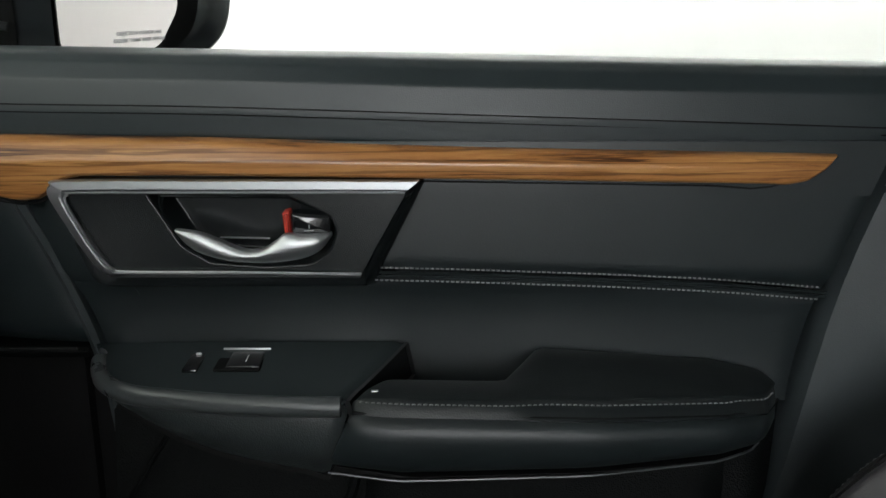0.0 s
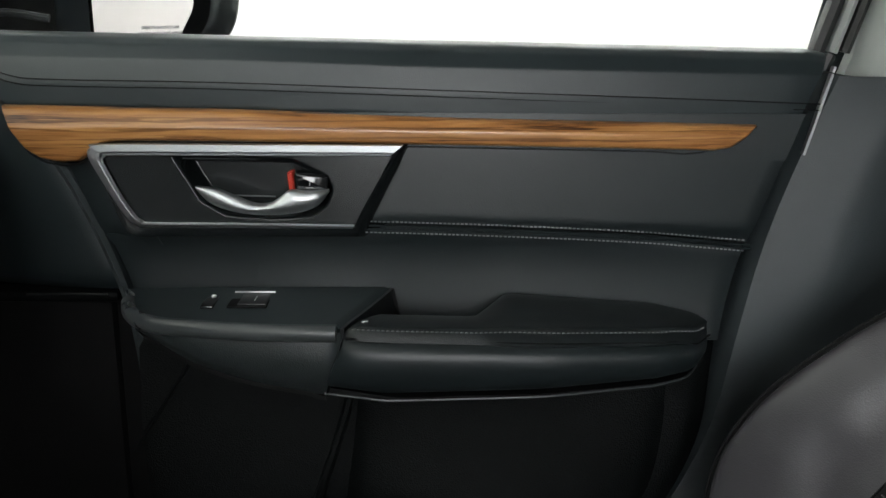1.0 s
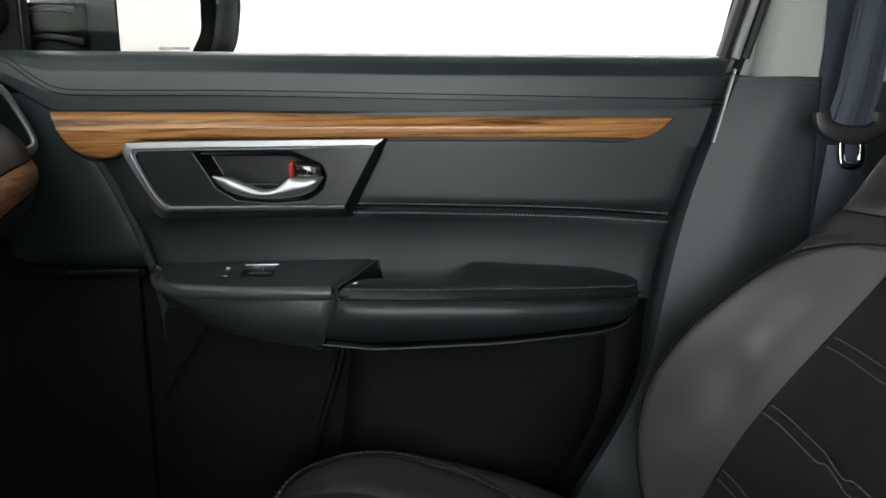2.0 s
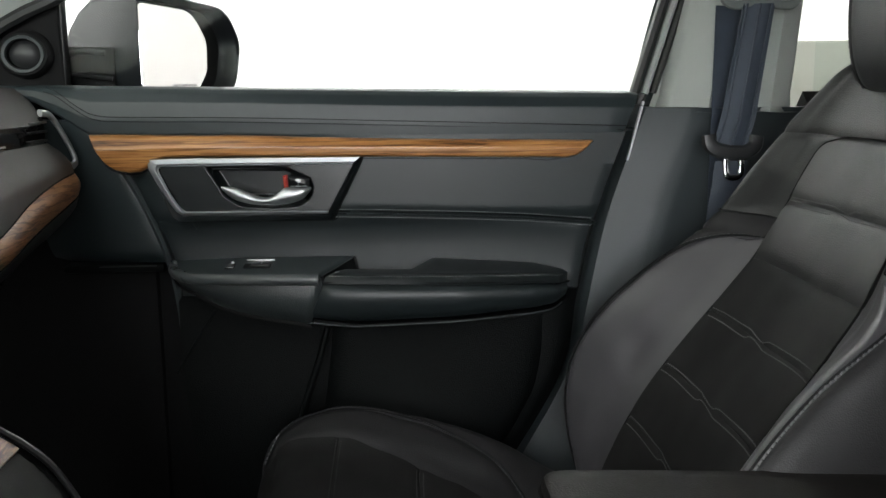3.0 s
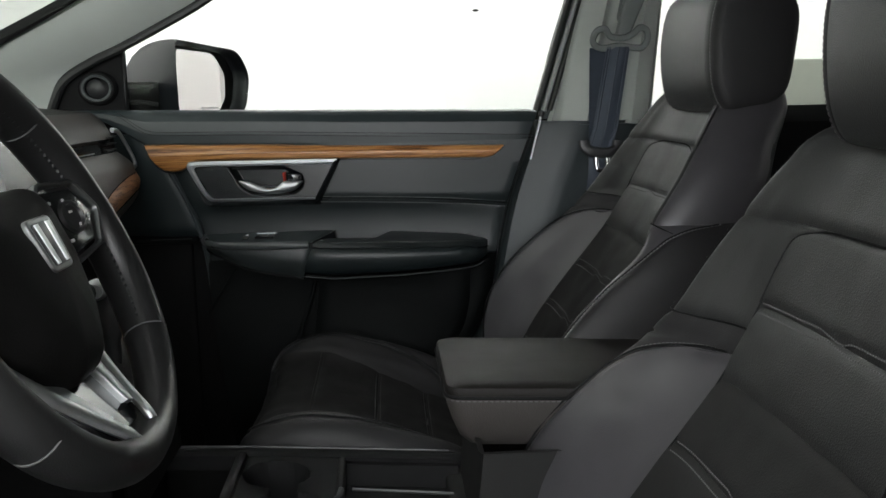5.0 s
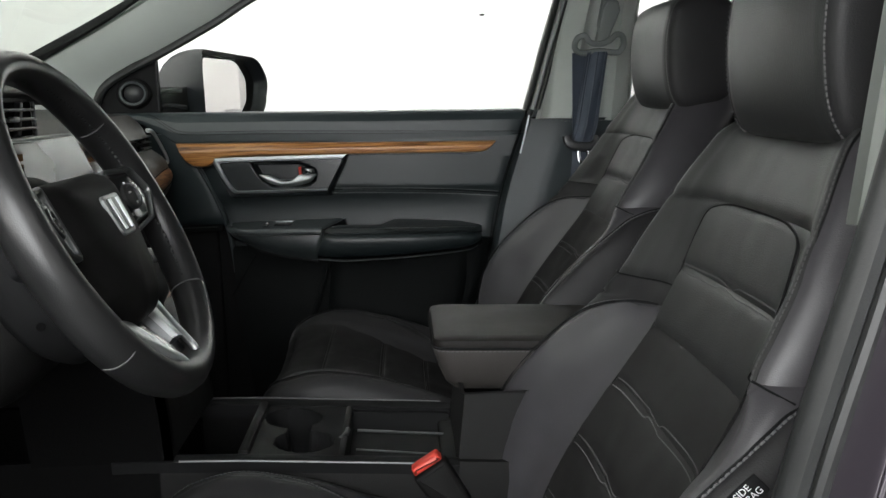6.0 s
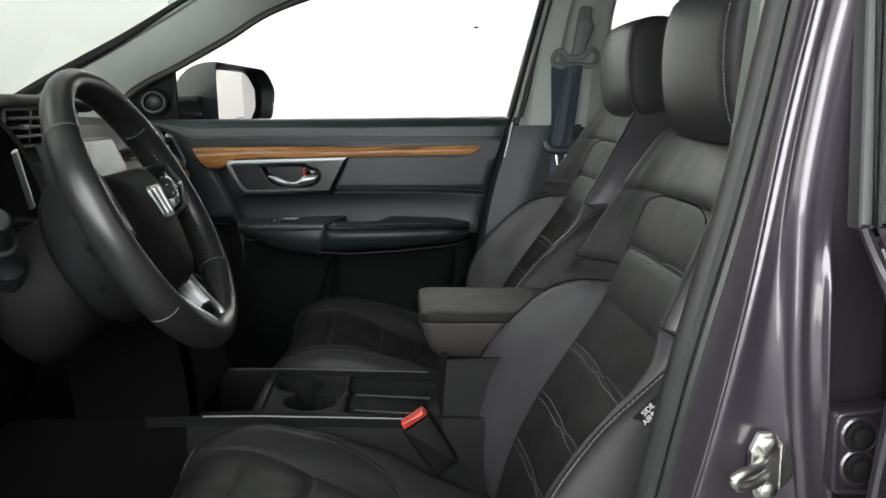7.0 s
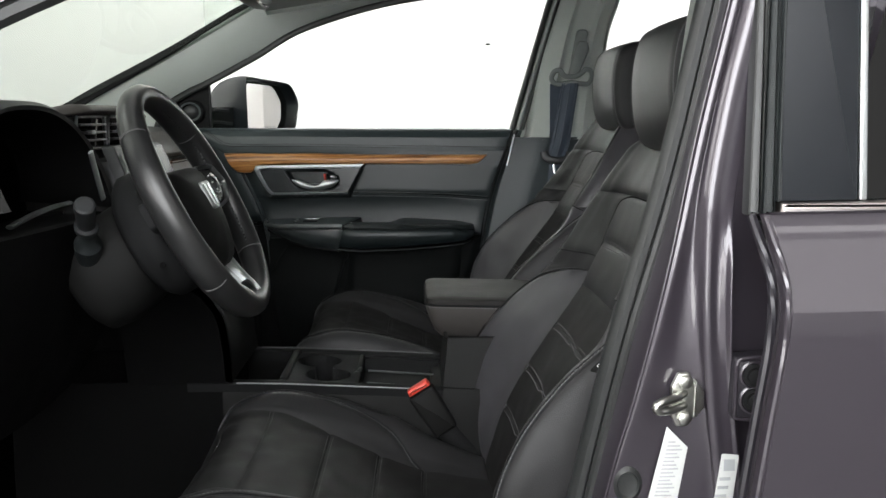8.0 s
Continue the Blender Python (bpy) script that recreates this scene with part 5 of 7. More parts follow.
part("switch_panel_end", sheet(pod_end, np.arange(9), np.linspace(0, 1, 5), thick=0.004), PLASTIC_SMOOTH, door, "black end face of the switch panel")
part("screw_cap", block((-0.071, 0.661, 0.9265), (-0.0655, 0.664, 0.9285), 0.0004), SATIN, door, "tiny bright screw cap")


# door pocket and lower ridges


def pocket(U, V):
    z = 0.50 + 0.355 * V
    left, right = -0.130 + 0.052 * V, cub(z, DOOR_RZ, DOOR_RX) - 0.03 - 0.02 * np.clip((z - 0.75) / 0.1, 0, 1)
    x = left + (right - left) * U
    y = 0.692 - 0.034 * np.sin(np.pi * U)**0.6 * np.sin(np.pi * np.clip(V, 0, 1))**0.8 + 0.02 * V**3
    return np.stack((x, y, z), -1)


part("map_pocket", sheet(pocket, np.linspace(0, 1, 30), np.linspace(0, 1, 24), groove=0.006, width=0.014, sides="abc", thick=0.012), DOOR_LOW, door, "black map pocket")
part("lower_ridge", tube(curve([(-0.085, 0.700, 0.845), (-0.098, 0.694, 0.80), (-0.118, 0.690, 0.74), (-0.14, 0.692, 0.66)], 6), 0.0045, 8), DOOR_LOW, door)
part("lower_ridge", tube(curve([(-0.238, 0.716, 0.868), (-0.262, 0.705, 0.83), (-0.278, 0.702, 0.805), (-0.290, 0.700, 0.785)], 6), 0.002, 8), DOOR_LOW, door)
part("front_edge", tube(curve([(cub(z, DOOR_LZ, DOOR_LX), 0.752, z) for z in np.linspace(0.80, 1.108, 10)], 4), 0, 8, flat=(0.006, 0.010), up=(0, 1, 0)), CHARCOAL_TRIM, door, "charcoal front edge of the trim")


def fore_panel(U, V):
    ahead = 1 - U
    y = 0.749 + 0.034 * ahead**1.6 + 0.016 * np.clip((0.945 - V) / 0.02, 0, 1)**2
    return np.stack((cub(V, DOOR_LZ, DOOR_LX) + 0.003 - 0.17 * ahead, y, V), -1)


part("fore_panel", sheet(fore_panel, np.linspace(0, 1, 16), np.linspace(0.927, 1.125, 22), groove=0.004, width=0.006, sides="b", thick=0.006), DOOR_PAD, door, "dark trim ahead of the leather panel")
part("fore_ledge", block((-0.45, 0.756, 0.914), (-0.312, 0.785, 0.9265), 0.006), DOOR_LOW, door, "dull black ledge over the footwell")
part("ledge_line", tube([(-0.40, 0.7545, 0.9235), (-0.36, 0.7545, 0.9240), (-0.322, 0.7545, 0.9240)], 0.0011, 6), PLASTIC_SMOOTH, door)
part("window_glass", block((-0.445, 0.812, 1.14), (0.50, 0.816, 1.515), 0), SIDE_GLASS, door, "clear window glass").visible_shadow = False
part("glass_seal", tube(curve([(-0.45, 0.806, 1.164), (-0.2, 0.806, 1.1605), (0.0, 0.806, 1.1555), (0.36, 0.806, 1.148)], 6), 0.004, 6), RUBBER, door, "black rubber window seal")

# mirror triangle with the tweeter
tri = part("mirror_triangle", prism(rounded([(-0.61, 1.126), (-0.440, 1.126), (-0.440, 1.310), (-0.50, 1.31), (-0.61, 1.24)], 0.004), 0.02, lambda u, v, w: (u, 0.812 - w, v), 0.004), PLASTIC_DARK, door, "black mirror corner cover")


def tweeter_place(a, b, h):
    return (-0.487 + 0.94 * a, 0.790 - h, 1.213 + 0.82 * b)


part("tweeter_ring", lathe([(0.040, 0), (0.039, 0.006), (0.034, 0.012), (0.027, 0.013), (0.024, 0.008), (0.023, 0.004)], tweeter_place, 32, False), PLASTIC_DARK, tri, "black tweeter ring")
part("tweeter_trim", lathe([(0.0305, 0.0125), (0.030, 0.0145), (0.0255, 0.0140), (0.0245, 0.009)], tweeter_place, 32, False), CHARCOAL_TRIM, tri, "smooth charcoal ring")
part("tweeter_cone", lathe([(0.0235, 0.003), (0.020, 0.006), (0.012, 0.010), (0.003, 0.011)], tweeter_place, 28), PLASTIC_SMOOTH, tri, "dark grey tweeter mesh")
part("glass_divider", block((-0.446, 0.795, 1.165), (-0.438, 0.818, 1.294), 0.003), RUBBER, door, "black window divider bar")

# ---- outside mirror ----
mirror = thing("wing_mirror", (-0.42, 0.88, 1.17), "dark purple-grey door mirror with a black inner housing", "wing mirror")


MD, MN, M0 = np.array((0.488, 0.873)), np.array((0.873, -0.488)), np.array((-0.350, 0.862))


def in_mirror(o, lift):
    """Points (d, z) in the plane of the mirror glass, lifted towards the rear."""
    lift = np.broadcast_to(lift, o[:, 0].shape)
    return np.stack((M0[0] + MD[0] * o[:, 0] + MN[0] * lift, M0[1] + MD[1] * o[:, 0] + MN[1] * lift, o[:, 1]), -1)


MOUTH = rounded([(-0.010, 1.143), (0.150, 1.133), (0.208, 1.166), (0.224, 1.238), (0.190, 1.290), (-0.010, 1.307)], [0.015, 0.05, 0.055, 0.05, 0.06, 0.015], 9)
MOUTH = np.roll(MOUTH, -5, 0)          # starts on the door side's lower corner


def shell_row(f, lift, sink=0.0):
    root_at = np.array((-0.008, 1.205))
    return root_at + (MOUTH - root_at) * f - np.array((0.0, sink)), lift


SHELL = [(0.955, -0.016, 0), (0.965, -0.002, 0), (0.985, 0.004, 0), (1.0, 0.003, 0), (1.012, -0.004, 0), (1.02, -0.018, 0), (1.015, -0.040, 0), (0.985, -0.065, 0.001), (0.92, -0.090, 0.003), (0.80, -0.112, 0.006), (0.62, -0.130, 0.010), (0.38, -0.143, 0.012), (0.05, -0.150, 0.014)]
shell = np.array([in_mirror(*shell_row(f, l, s)) for f, l, s in SHELL])
n_m = len(MOUTH)
cap_idx = [k for k in range(n_m) if MOUTH[k, 0] > 0.11]
inner_idx = [k % n_m for k in range(max(cap_idx), n_m + min(cap_idx) + 1)]


def shell_piece(idx, r0):
    p = shell[r0:, idx]
    return p.reshape(-1, 3), grid_faces(p.shape[0], p.shape[1])


part("housing", shell_piece(list(range(min(cap_idx), max(cap_idx) + 1)), 3), CAP_PAINT, mirror, "dark purple-grey mirror cap", angle=70)
part("inner_cover", shell_piece(inner_idx, 3), MIRROR_BLACK, mirror, "smooth black inner cover", angle=70)
part("inner_housing", loft([in_mirror(shell_row(0.90, 0)[0], -0.030), in_mirror(shell_row(0.93, 0)[0], -0.026), *shell[:4]], cap=False), MIRROR_BLACK, mirror, "black rim round the mirror glass", angle=70)
part("back_plate", loft([in_mirror(shell_row(0.93, 0)[0], -0.027), in_mirror(shell_row(0.90, 0)[0], -0.024)]), PLASTIC_DARK, mirror)


def mirror_frame(f, lift, shift=0.0):
    """The glass plane turned towards the rear; f scales the outline."""
    o = rounded([(0.002, 1.156), (0.120, 1.152), (0.150, 1.190), (0.152, 1.240), (0.118, 1.284), (0.002, 1.290)], [0.012, 0.03, 0.03, 0.035, 0.05, 0.010], 8)
    c = o.mean(0)
    o = c + (o - c) * f + np.array((shift, 0.0))
    d = np.array([0.488, 0.873])
    nrm = np.array([0.873, -0.488])
    return np.stack((-0.350 + d[0] * o[:, 0] + nrm[0] * lift, 0.862 + d[1] * o[:, 0] + nrm[1] * lift, o[:, 1]), -1)


glass = part("mirror_glass", loft([mirror_frame(0.985, -0.020), mirror_frame(0.985, -0.008), mirror_frame(0.975, -0.007)]), MIRROR, mirror, "silvered mirror glass")


part("arm", sheet(lambda U, V: np.stack((-0.50 + 0.11 * U, 0.815 + 0.05 * U + 0 * V, 1.150 + 0.075 * V), -1), np.linspace(0, 1, 8), np.linspace(0, 1, 8), groove=0.006, width=0.01, thick=0.03), PLASTIC_DARK, mirror, "black mirror arm")
part("arm_fin", tube(curve([(-0.455, 0.838, 1.212), (-0.43, 0.846, 1.218), (-0.40, 0.852, 1.216)], 5), 0.004, 8), PLASTIC_SMOOTH, mirror)
part("arm_fin", tube(curve([(-0.455, 0.838, 1.182), (-0.43, 0.846, 1.186), (-0.392, 0.854, 1.180)], 5), 0.004, 8), PLASTIC_SMOOTH, mirror)
ax, ay = Vector((0.488, 0.873, 0)), Vector((0, 0, 1))
turn = Matrix((ax, ay, Vector((0.873, -0.488, 0)))).transposed().to_4x4()
for words, z in (("OBJECTS IN MIRROR ARE", 1.170), ("CLOSER THAN THEY APPEAR", 1.1635)):
    lettering("warning_text", words, 0.0050, Matrix.Translation((-0.350 + 0.488 * 0.096 - 0.873 * 0.0064, 0.862 + 0.873 * 0.096 + 0.488 * 0.0064, z)) @ turn, GREY_MARK, glass, "small grey warning lettering")

# ---- front seats ----
SEAT_Y = -0.375
#        z,     front x, depth, ridge half width, ridge height, insert half width
BACK = np.array([
    (0.580, 0.200, 0.13, 0.256, -0.012, 0.167), (0.640, 0.215, 0.14, 0.273, 0.024, 0.166), (0.700, 0.235, 0.14, 0.291, 0.054, 0.165),
    (0.760, 0.264, 0.14, 0.300, 0.076, 0.163), (0.820, 0.300, 0.135, 0.293, 0.084, 0.156), (0.880, 0.340, 0.13, 0.277, 0.071, 0.148),
    (0.920, 0.365, 0.125, 0.266, 0.050, 0.143), (0.945, 0.376, 0.12, 0.250, 0.042, 0.140), (0.965, 0.385, 0.12, 0.230, 0.043, 0.137),
    (1.000, 0.400, 0.115, 0.220, 0.038, 0.134), (1.030, 0.411, 0.115, 0.212, 0.031, 0.129), (1.060, 0.422, 0.11, 0.199, 0.025, 0.122),
    (1.090, 0.433, 0.11, 0.185, 0.018, 0.110), (1.120, 0.447, 0.10, 0.168, 0.014, 0.097), (1.140, 0.460, 0.085, 0.156, 0.012, 0.090),
    (1.155, 0.478, 0.060, 0.140, 0.008, 0.075), (1.164, 0.505, 0.020, 0.112, 0.004, 0.055)])
SEAM_A, SEAM_B, PATCH_TOP = 0.966, 0.941, 1.066      # heights of the shoulder seam, the bolster's top seam and the top patch

# where each backrest stands, fitted to the camera's view: middle y, width, shift forward, shift up, extra recline; then
# the shift of cushion and headrest
DRIVER_FIT = {"y": -0.363, "wide": 1.0, "x": 0.0, "z": 0.0, "lean": 0.0, "draw_in": 0.0, "cushion": (0.0, 0.0, 0.0), "head": (0.0, 0.0, 0.0)}
PASSENGER_FIT = {"y": 0.417, "wide": 0.93, "x": 0.070, "z": 0.039, "lean": 0.093, "draw_in": 0.055, "cushion": (0.078, 0.75, 0.032), "head": (0.078, 0.75, 0.018)}
FIT = dict(DRIVER_FIT)


def back_point(Z, Q):
    """Z is the height; |Q| runs 0 middle, 1 insert edge, 3 bolster crest, 4 side, 6 rear corner, 7 rear middle."""
    Z, Q = np.broadcast_arrays(np.asarray(Z, float), np.asarray(Q, float))
    xf, T, w, b, hi = [cub(Z, BACK[:, 0], BACK[:, c]) for c in range(1, 6)]
    zero = np.zeros_like(Z)
    dxs = [0.006 + zero, zero, -0.66 * b, -b, np.minimum(-b + 0.046, 0.45 * T), np.minimum(np.maximum(0.70 * T, -b + 0.10), 0.85 * T), T, T + 0.006]
    ys = [zero, hi, hi + 0.60 * (w - hi), w, w + 0.016, w + 0.006, w - 0.05, zero]
    k = np.abs(Q)
    level = np.where(k < 1, k * k * (2 - k), k)      # no crease along the middle
    x, y = smooth_pick(level, dxs), smooth_pick(k, ys)
    p = np.stack((xf + x + FIT["x"] + FIT["lean"] * (Z - 0.9), FIT["y"] + FIT["wide"] * np.sign(Q) * np.abs(y), Z + FIT["z"]), -1)
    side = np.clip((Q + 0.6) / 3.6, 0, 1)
    draw_in = FIT["draw_in"] * side * side * (3 - 2 * side) * np.interp(Z, [0.93, 1.02], [1, 0.3])      # door-side bolster scaled towards the camera's path to fit its view
    return p + draw_in[..., None] * (np.array([0.09, -0.60, 1.22]) - p)


def crest_q(z, s=1):
    """The sewn ridge of the bolster, which bends in to the insert at its top."""
    zz = np.asarray(z) + 0.0
    q = np.interp(zz, [0.58, 0.870, 0.897, 0.915, 0.927, 0.935, 0.939, SEAM_B], [3.0, 3.0, 2.95, 2.7, 2.3, 1.85, 1.45, 1.0])
    if s < 0:       # the ridge nearer the camera turns back over the side, shaped to fit its view
        q = np.interp(zz, [0.58, 0.90, 0.925, 0.945, 0.954, 0.960, SEAM_A], [3.10, 3.05, 3.20, 3.50, 3.80, 4.10, 4.60])
    return q


def shoulder_q(z):
    """The sewn line between the front of the shoulder and its side."""
    return np.interp(z, [0.93, 1.12, 1.15, 1.17], [3.0, 3.0, 2.95, 2.9])


def patch_q(z):
    """Half width of the top patch, with rounded upper corners."""
    return 1 - 0.5 * np.clip((np.asarray(z) - PATCH_TOP + 0.0245) / 0.0245, 0, 1)**3


def span(fa, fb, lo=0.0, hi=1.0):
    """A sheet function over height U and a fraction V between two borders."""
    return lambda U, V: back_point(U, fa(U) + (fb(U) - fa(U)) * V)


def const(v):
    return lambda z: np.full(np.shape(z), float(v))


def line_on_back(zs, qs, n=10, lift=0.0):
    zq = curve(np.stack((zs, qs, np.zeros(len(zs))), -1), n)
    p = back_point(zq[:, 0], zq[:, 1])
    q2 = back_point(zq[:, 0] + 0.002, zq[:, 1])
    q3 = back_point(zq[:, 0], zq[:, 1] + 0.02)
    nrm = np.cross(q2 - p, q3 - p)
    nrm /= np.maximum(np.linalg.norm(nrm, axis=1, keepdims=True), 1e-9)
    return p + nrm * lift, nrm


half = np.linspace(0, 1, 25)
SEAMS = [0.600, 0.713, 0.782, 0.853, 0.918, 0.989, PATCH_TOP]
# cushion: profile from the front foot over the roll to the rear
CUSH = np.array([(-0.195, 0.500, 0.0), (-0.222, 0.570, 0.0), (-0.236, 0.630, 0.001), (-0.234, 0.674, 0.004), (-0.214, 0.701, 0.010), (-0.178, 0.710, 0.020),
                 (-0.130, 0.704, 0.033), (-0.050, 0.679, 0.041), (0.030, 0.649, 0.043), (0.100, 0.622, 0.032), (0.180, 0.606, 0.012), (0.250, 0.600, 0.0)])
CS = np.arange(len(CUSH)).astype(float)


def cush_point(S, Q):
    S, Q = np.broadcast_arrays(np.asarray(S, float), np.asarray(Q, float))
    x, z, hb = [cub(S, CS, CUSH[:, c]) for c in range(3)]
    e = 0.02
    tx, tz = cub(S + e, CS, CUSH[:, 0]) - cub(S - e, CS, CUSH[:, 0]), cub(S + e, CS, CUSH[:, 1]) - cub(S - e, CS, CUSH[:, 1])
    ln = np.maximum(np.hypot(tx, tz), 1e-9)
    nx, nz = -tz / ln, tx / ln
    zero = np.zeros_like(S)
    off = [-0.004 + zero, zero, 0.6 * hb, hb, hb - 0.022, hb - 0.10, hb - 0.14]
    ys = [zero, 0.135 + zero, 0.178 + zero, 0.215 + zero, 0.247 + zero, 0.250 + zero, 0.235 + zero]
    k = np.abs(Q)
    draw_in = np.interp(S, [0, 2, 3, 4, 5, 6], [0.91, 0.92, 0.935, 0.96, 0.985, 1.0])
    o, y = smooth_pick(k, off), smooth_pick(k, ys) * draw_in
    cx, cy, cz = FIT["cushion"]
    return np.stack((x + nx * o + cx, SEAT_Y + np.sign(Q) * np.abs(y) + cy, z + nz * o + cz), -1)


def cush_span(fa, fb):
    return lambda U, V: cush_point(U, fa(U) + (fb(U) - fa(U)) * V)


def cush_crest(s):
    return np.interp(s, [0, 3.2, 3.6, 4.1, 4.7, 6.3, 6.8, 7.3, 7.8, 8.15, 8.5, 8.8, 9.0], [1.9, 1.9, 2.2, 2.8, 3.1, 3.15, 2.95, 2.65, 2.4, 2.15, 1.7, 1.2, 1.0])


def cush_edge(s):
    """The border of the cushion's middle panels, wider towards the front."""
    return np.interp(s, [0, 3.5, 5.8, 6.4, 7.1, 8.0], [1.85, 1.80, 1.62, 1.40, 1.18, 1.0])


# headrest
HEAD = curve([(0.446, 1.147), (0.435, 1.178), (0.431, 1.230), (0.436, 1.278), (0.449, 1.308), (0.478, 1.319), (0.512, 1.316), (0.543, 1.301), (0.558, 1.275), (0.555, 1.225), (0.545, 1.168), (0.522, 1.146), (0.488, 1.137), (0.462, 1.136)], 5, closed=True)
HC = np.array([0.493, 1.236])


def head_ring(y, f, dx=0.0):
    q = HC + (HEAD - HC) * f
    hx, hy, hz = FIT["head"]
    return np.stack((q[:, 0] + dx + hx, np.full(len(q), SEAT_Y + y + hy), q[:, 1] + hz), -1)


def make_seat(name, label, fit):
    FIT.update(fit)
    cx, cy, cz = FIT["cushion"]
    hx, hy, hz = FIT["head"]
    seat = thing(name, (cx, SEAT_Y + cy, 0.40), label, "car seat", "front seats")
    back_part = part("backrest", sheet(lambda U, V: back_point(U, 5.3 + 1.7 * V), np.linspace(0.58, 1.164, 26), np.linspace(0, 1, 10), thick=0.01), PLASTIC, seat, "black backrest shell")
    part("rear_shell", sheet(lambda U, V: back_point(U, -7 + 1.7 * V), np.linspace(0.58, 1.164, 26), np.linspace(0, 1, 10), thick=0.01), PLASTIC, back_part)
    for za, zb in zip(SEAMS[:-1], SEAMS[1:]):
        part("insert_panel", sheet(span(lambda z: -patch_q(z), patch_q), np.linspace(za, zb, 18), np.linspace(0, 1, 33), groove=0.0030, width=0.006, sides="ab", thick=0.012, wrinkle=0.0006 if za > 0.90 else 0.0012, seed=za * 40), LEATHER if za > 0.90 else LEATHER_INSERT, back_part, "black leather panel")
    part("yoke", sheet(span(lambda z: -shoulder_q(z), shoulder_q), np.linspace(PATCH_TOP + 0.0005, 1.164, 20), np.linspace(0, 1, 61), groove=0.003, width=0.006, sides="a", thick=0.012, wrinkle=0.001), LEATHER, back_part, "black leather upper panel")
    for s in (-1, 1):
        lo, hi = (lambda f, s=s: (lambda z: s * f(z)))(const(1)), (lambda z, s=s: s * crest_q(z, s))
        pick = (lo, hi) if s > 0 else (hi, lo)
        part("bolster", sheet(span(*pick), np.linspace(0.60, SEAM_B if s > 0 else SEAM_A, 46), half, groove=0.003, width=0.006, thick=0.012, wrinkle=0.0016, seed=3 + s), LEATHER_LIT, back_part, "smooth black leather side bolster in the lit tone")
        lo, hi = (lambda z, s=s: s * crest_q(z, s)), const(5.35 * s)
        pick = (lo, hi) if s > 0 else (hi, lo)
        part("side_panel", sheet(span(*pick), np.linspace(0.585, SEAM_A, 46), np.linspace(0, 1, 33), groove=0.003, width=0.006, thick=0.012, wrinkle=0.0012, seed=7 + s), LEATHER_SHADED, back_part, "smooth black leather side panel in the shaded tone")
        lo, hi = (lambda z, s=s: s * patch_q(z)), (lambda z, s=s: s * shoulder_q(z))
        pick = (lo, hi) if s > 0 else (hi, lo)
        part("shoulder_panel", sheet(span(*pick), np.linspace(SEAM_A, PATCH_TOP + 0.0005, 22), half, groove=0.0026, width=0.006, thick=0.012, wrinkle=0.0008, seed=12 + s), LEATHER, back_part, "black leather shoulder panel")
        lo, hi = (lambda z, s=s: s * shoulder_q(z)), const(5.35 * s)
        pick = (lo, hi) if s > 0 else (hi, lo)
        part("upper_side", sheet(span(*pick), np.linspace(SEAM_A, 1.164, 28), half, groove=0.003, width=0.006, sides="ac" if s > 0 else "ad", thick=0.012, wrinkle=0.0008, seed=15 + s), LEATHER_LIT, back_part, "black leather upper side in the lit tone")
        zs_ = [0.60, 0.68, 0.76, 0.83, 0.875, 0.897, 0.915, 0.927, 0.935, 0.939, SEAM_B - 0.0004] if s > 0 else [0.60, 0.68, 0.76, 0.83, 0.90, 0.925, 0.945, 0.954, 0.960, 0.965]
        line, nrm = line_on_back(zs_, [s * crest_q(z, s) for z in zs_], 8, 0.0006)
        part("piping", tube(line, 0.0012, 6), PLASTIC_DARK, back_part, "black sewn piping")
        line, nrm = line_on_back(zs_, [s * (crest_q(z, s) + (0.10 if z < 0.9 else 0.06)) for z in zs_], 8, 0.0002)
        part("stitching", stitches(line, nrm, 0.0058, 0.0044, 0.0010), THREAD, back_part, "grey thread stitching")
        zs_ = [SEAM_A, 1.0, 1.03, 1.08, 1.12, 1.15]
        line, nrm = line_on_back(zs_, [s * (shoulder_q(z) - 0.05) for z in zs_], 8, 0.0006)
        part("stitching", stitches(line, nrm, 0.0058, 0.0042, 0.0007), THREAD_DARK, back_part, "grey thread stitching")
        line, nrm = line_on_back([SEAM_A] * 5 + [SEAM_A - 0.004, SEAM_A - 0.011], [s * q for q in (1.0, 1.5, 2.0, 2.5, 3.0, 3.35, 3.7)], 6, -0.0004)
        part("cross_seam", tube(line, 0.0010, 6), PLASTIC_DARK, back_part)
        zs_ = [0.61, 0.70, 0.80, 0.88, 0.93, 0.99, 1.035]
        line, nrm = line_on_back(zs_, [s * 1.0] * 7, 8, -0.0012)
        part("insert_seam", tube(line, 0.0010, 6), PLASTIC_DARK, back_part)
    for z in (0.989, 0.853, 0.782, 0.713):
        for dz in (-0.0045, 0.0045):
            qs = np.array([-0.98, -0.5, -0.25, -0.15, 0.15, 0.25, 0.5, 0.98])
            zz = z + dz * np.array([1, 1, 1, 0.45, 0.45, 1, 1, 1]) + np.array([0.002, 0.001, 0, -0.001, 0.001, 0.0, -0.001, -0.002])
            line, nrm = line_on_back(zz, qs, 5, -0.0001)
            part("double_seam", stitches(line, nrm, 0.0040, 0.0034, 0.0007), THREAD_DARK, back_part, "dark grey double seam")
    p = PATCH_TOP
    line, nrm = line_on_back([p - 0.074, p - 0.029, p - 0.012, p - 0.004, p - 0.0005, p - 0.0002, p - 0.0005, p - 0.004, p - 0.012, p - 0.029, p - 0.074], [-1, -1, -0.94, -0.74, -0.53, 0, 0.53, 0.74, 0.94, 1, 1], 6, -0.0004)
    part("patch_seam", tube(line, 0.0011, 6), PLASTIC_DARK, back_part)

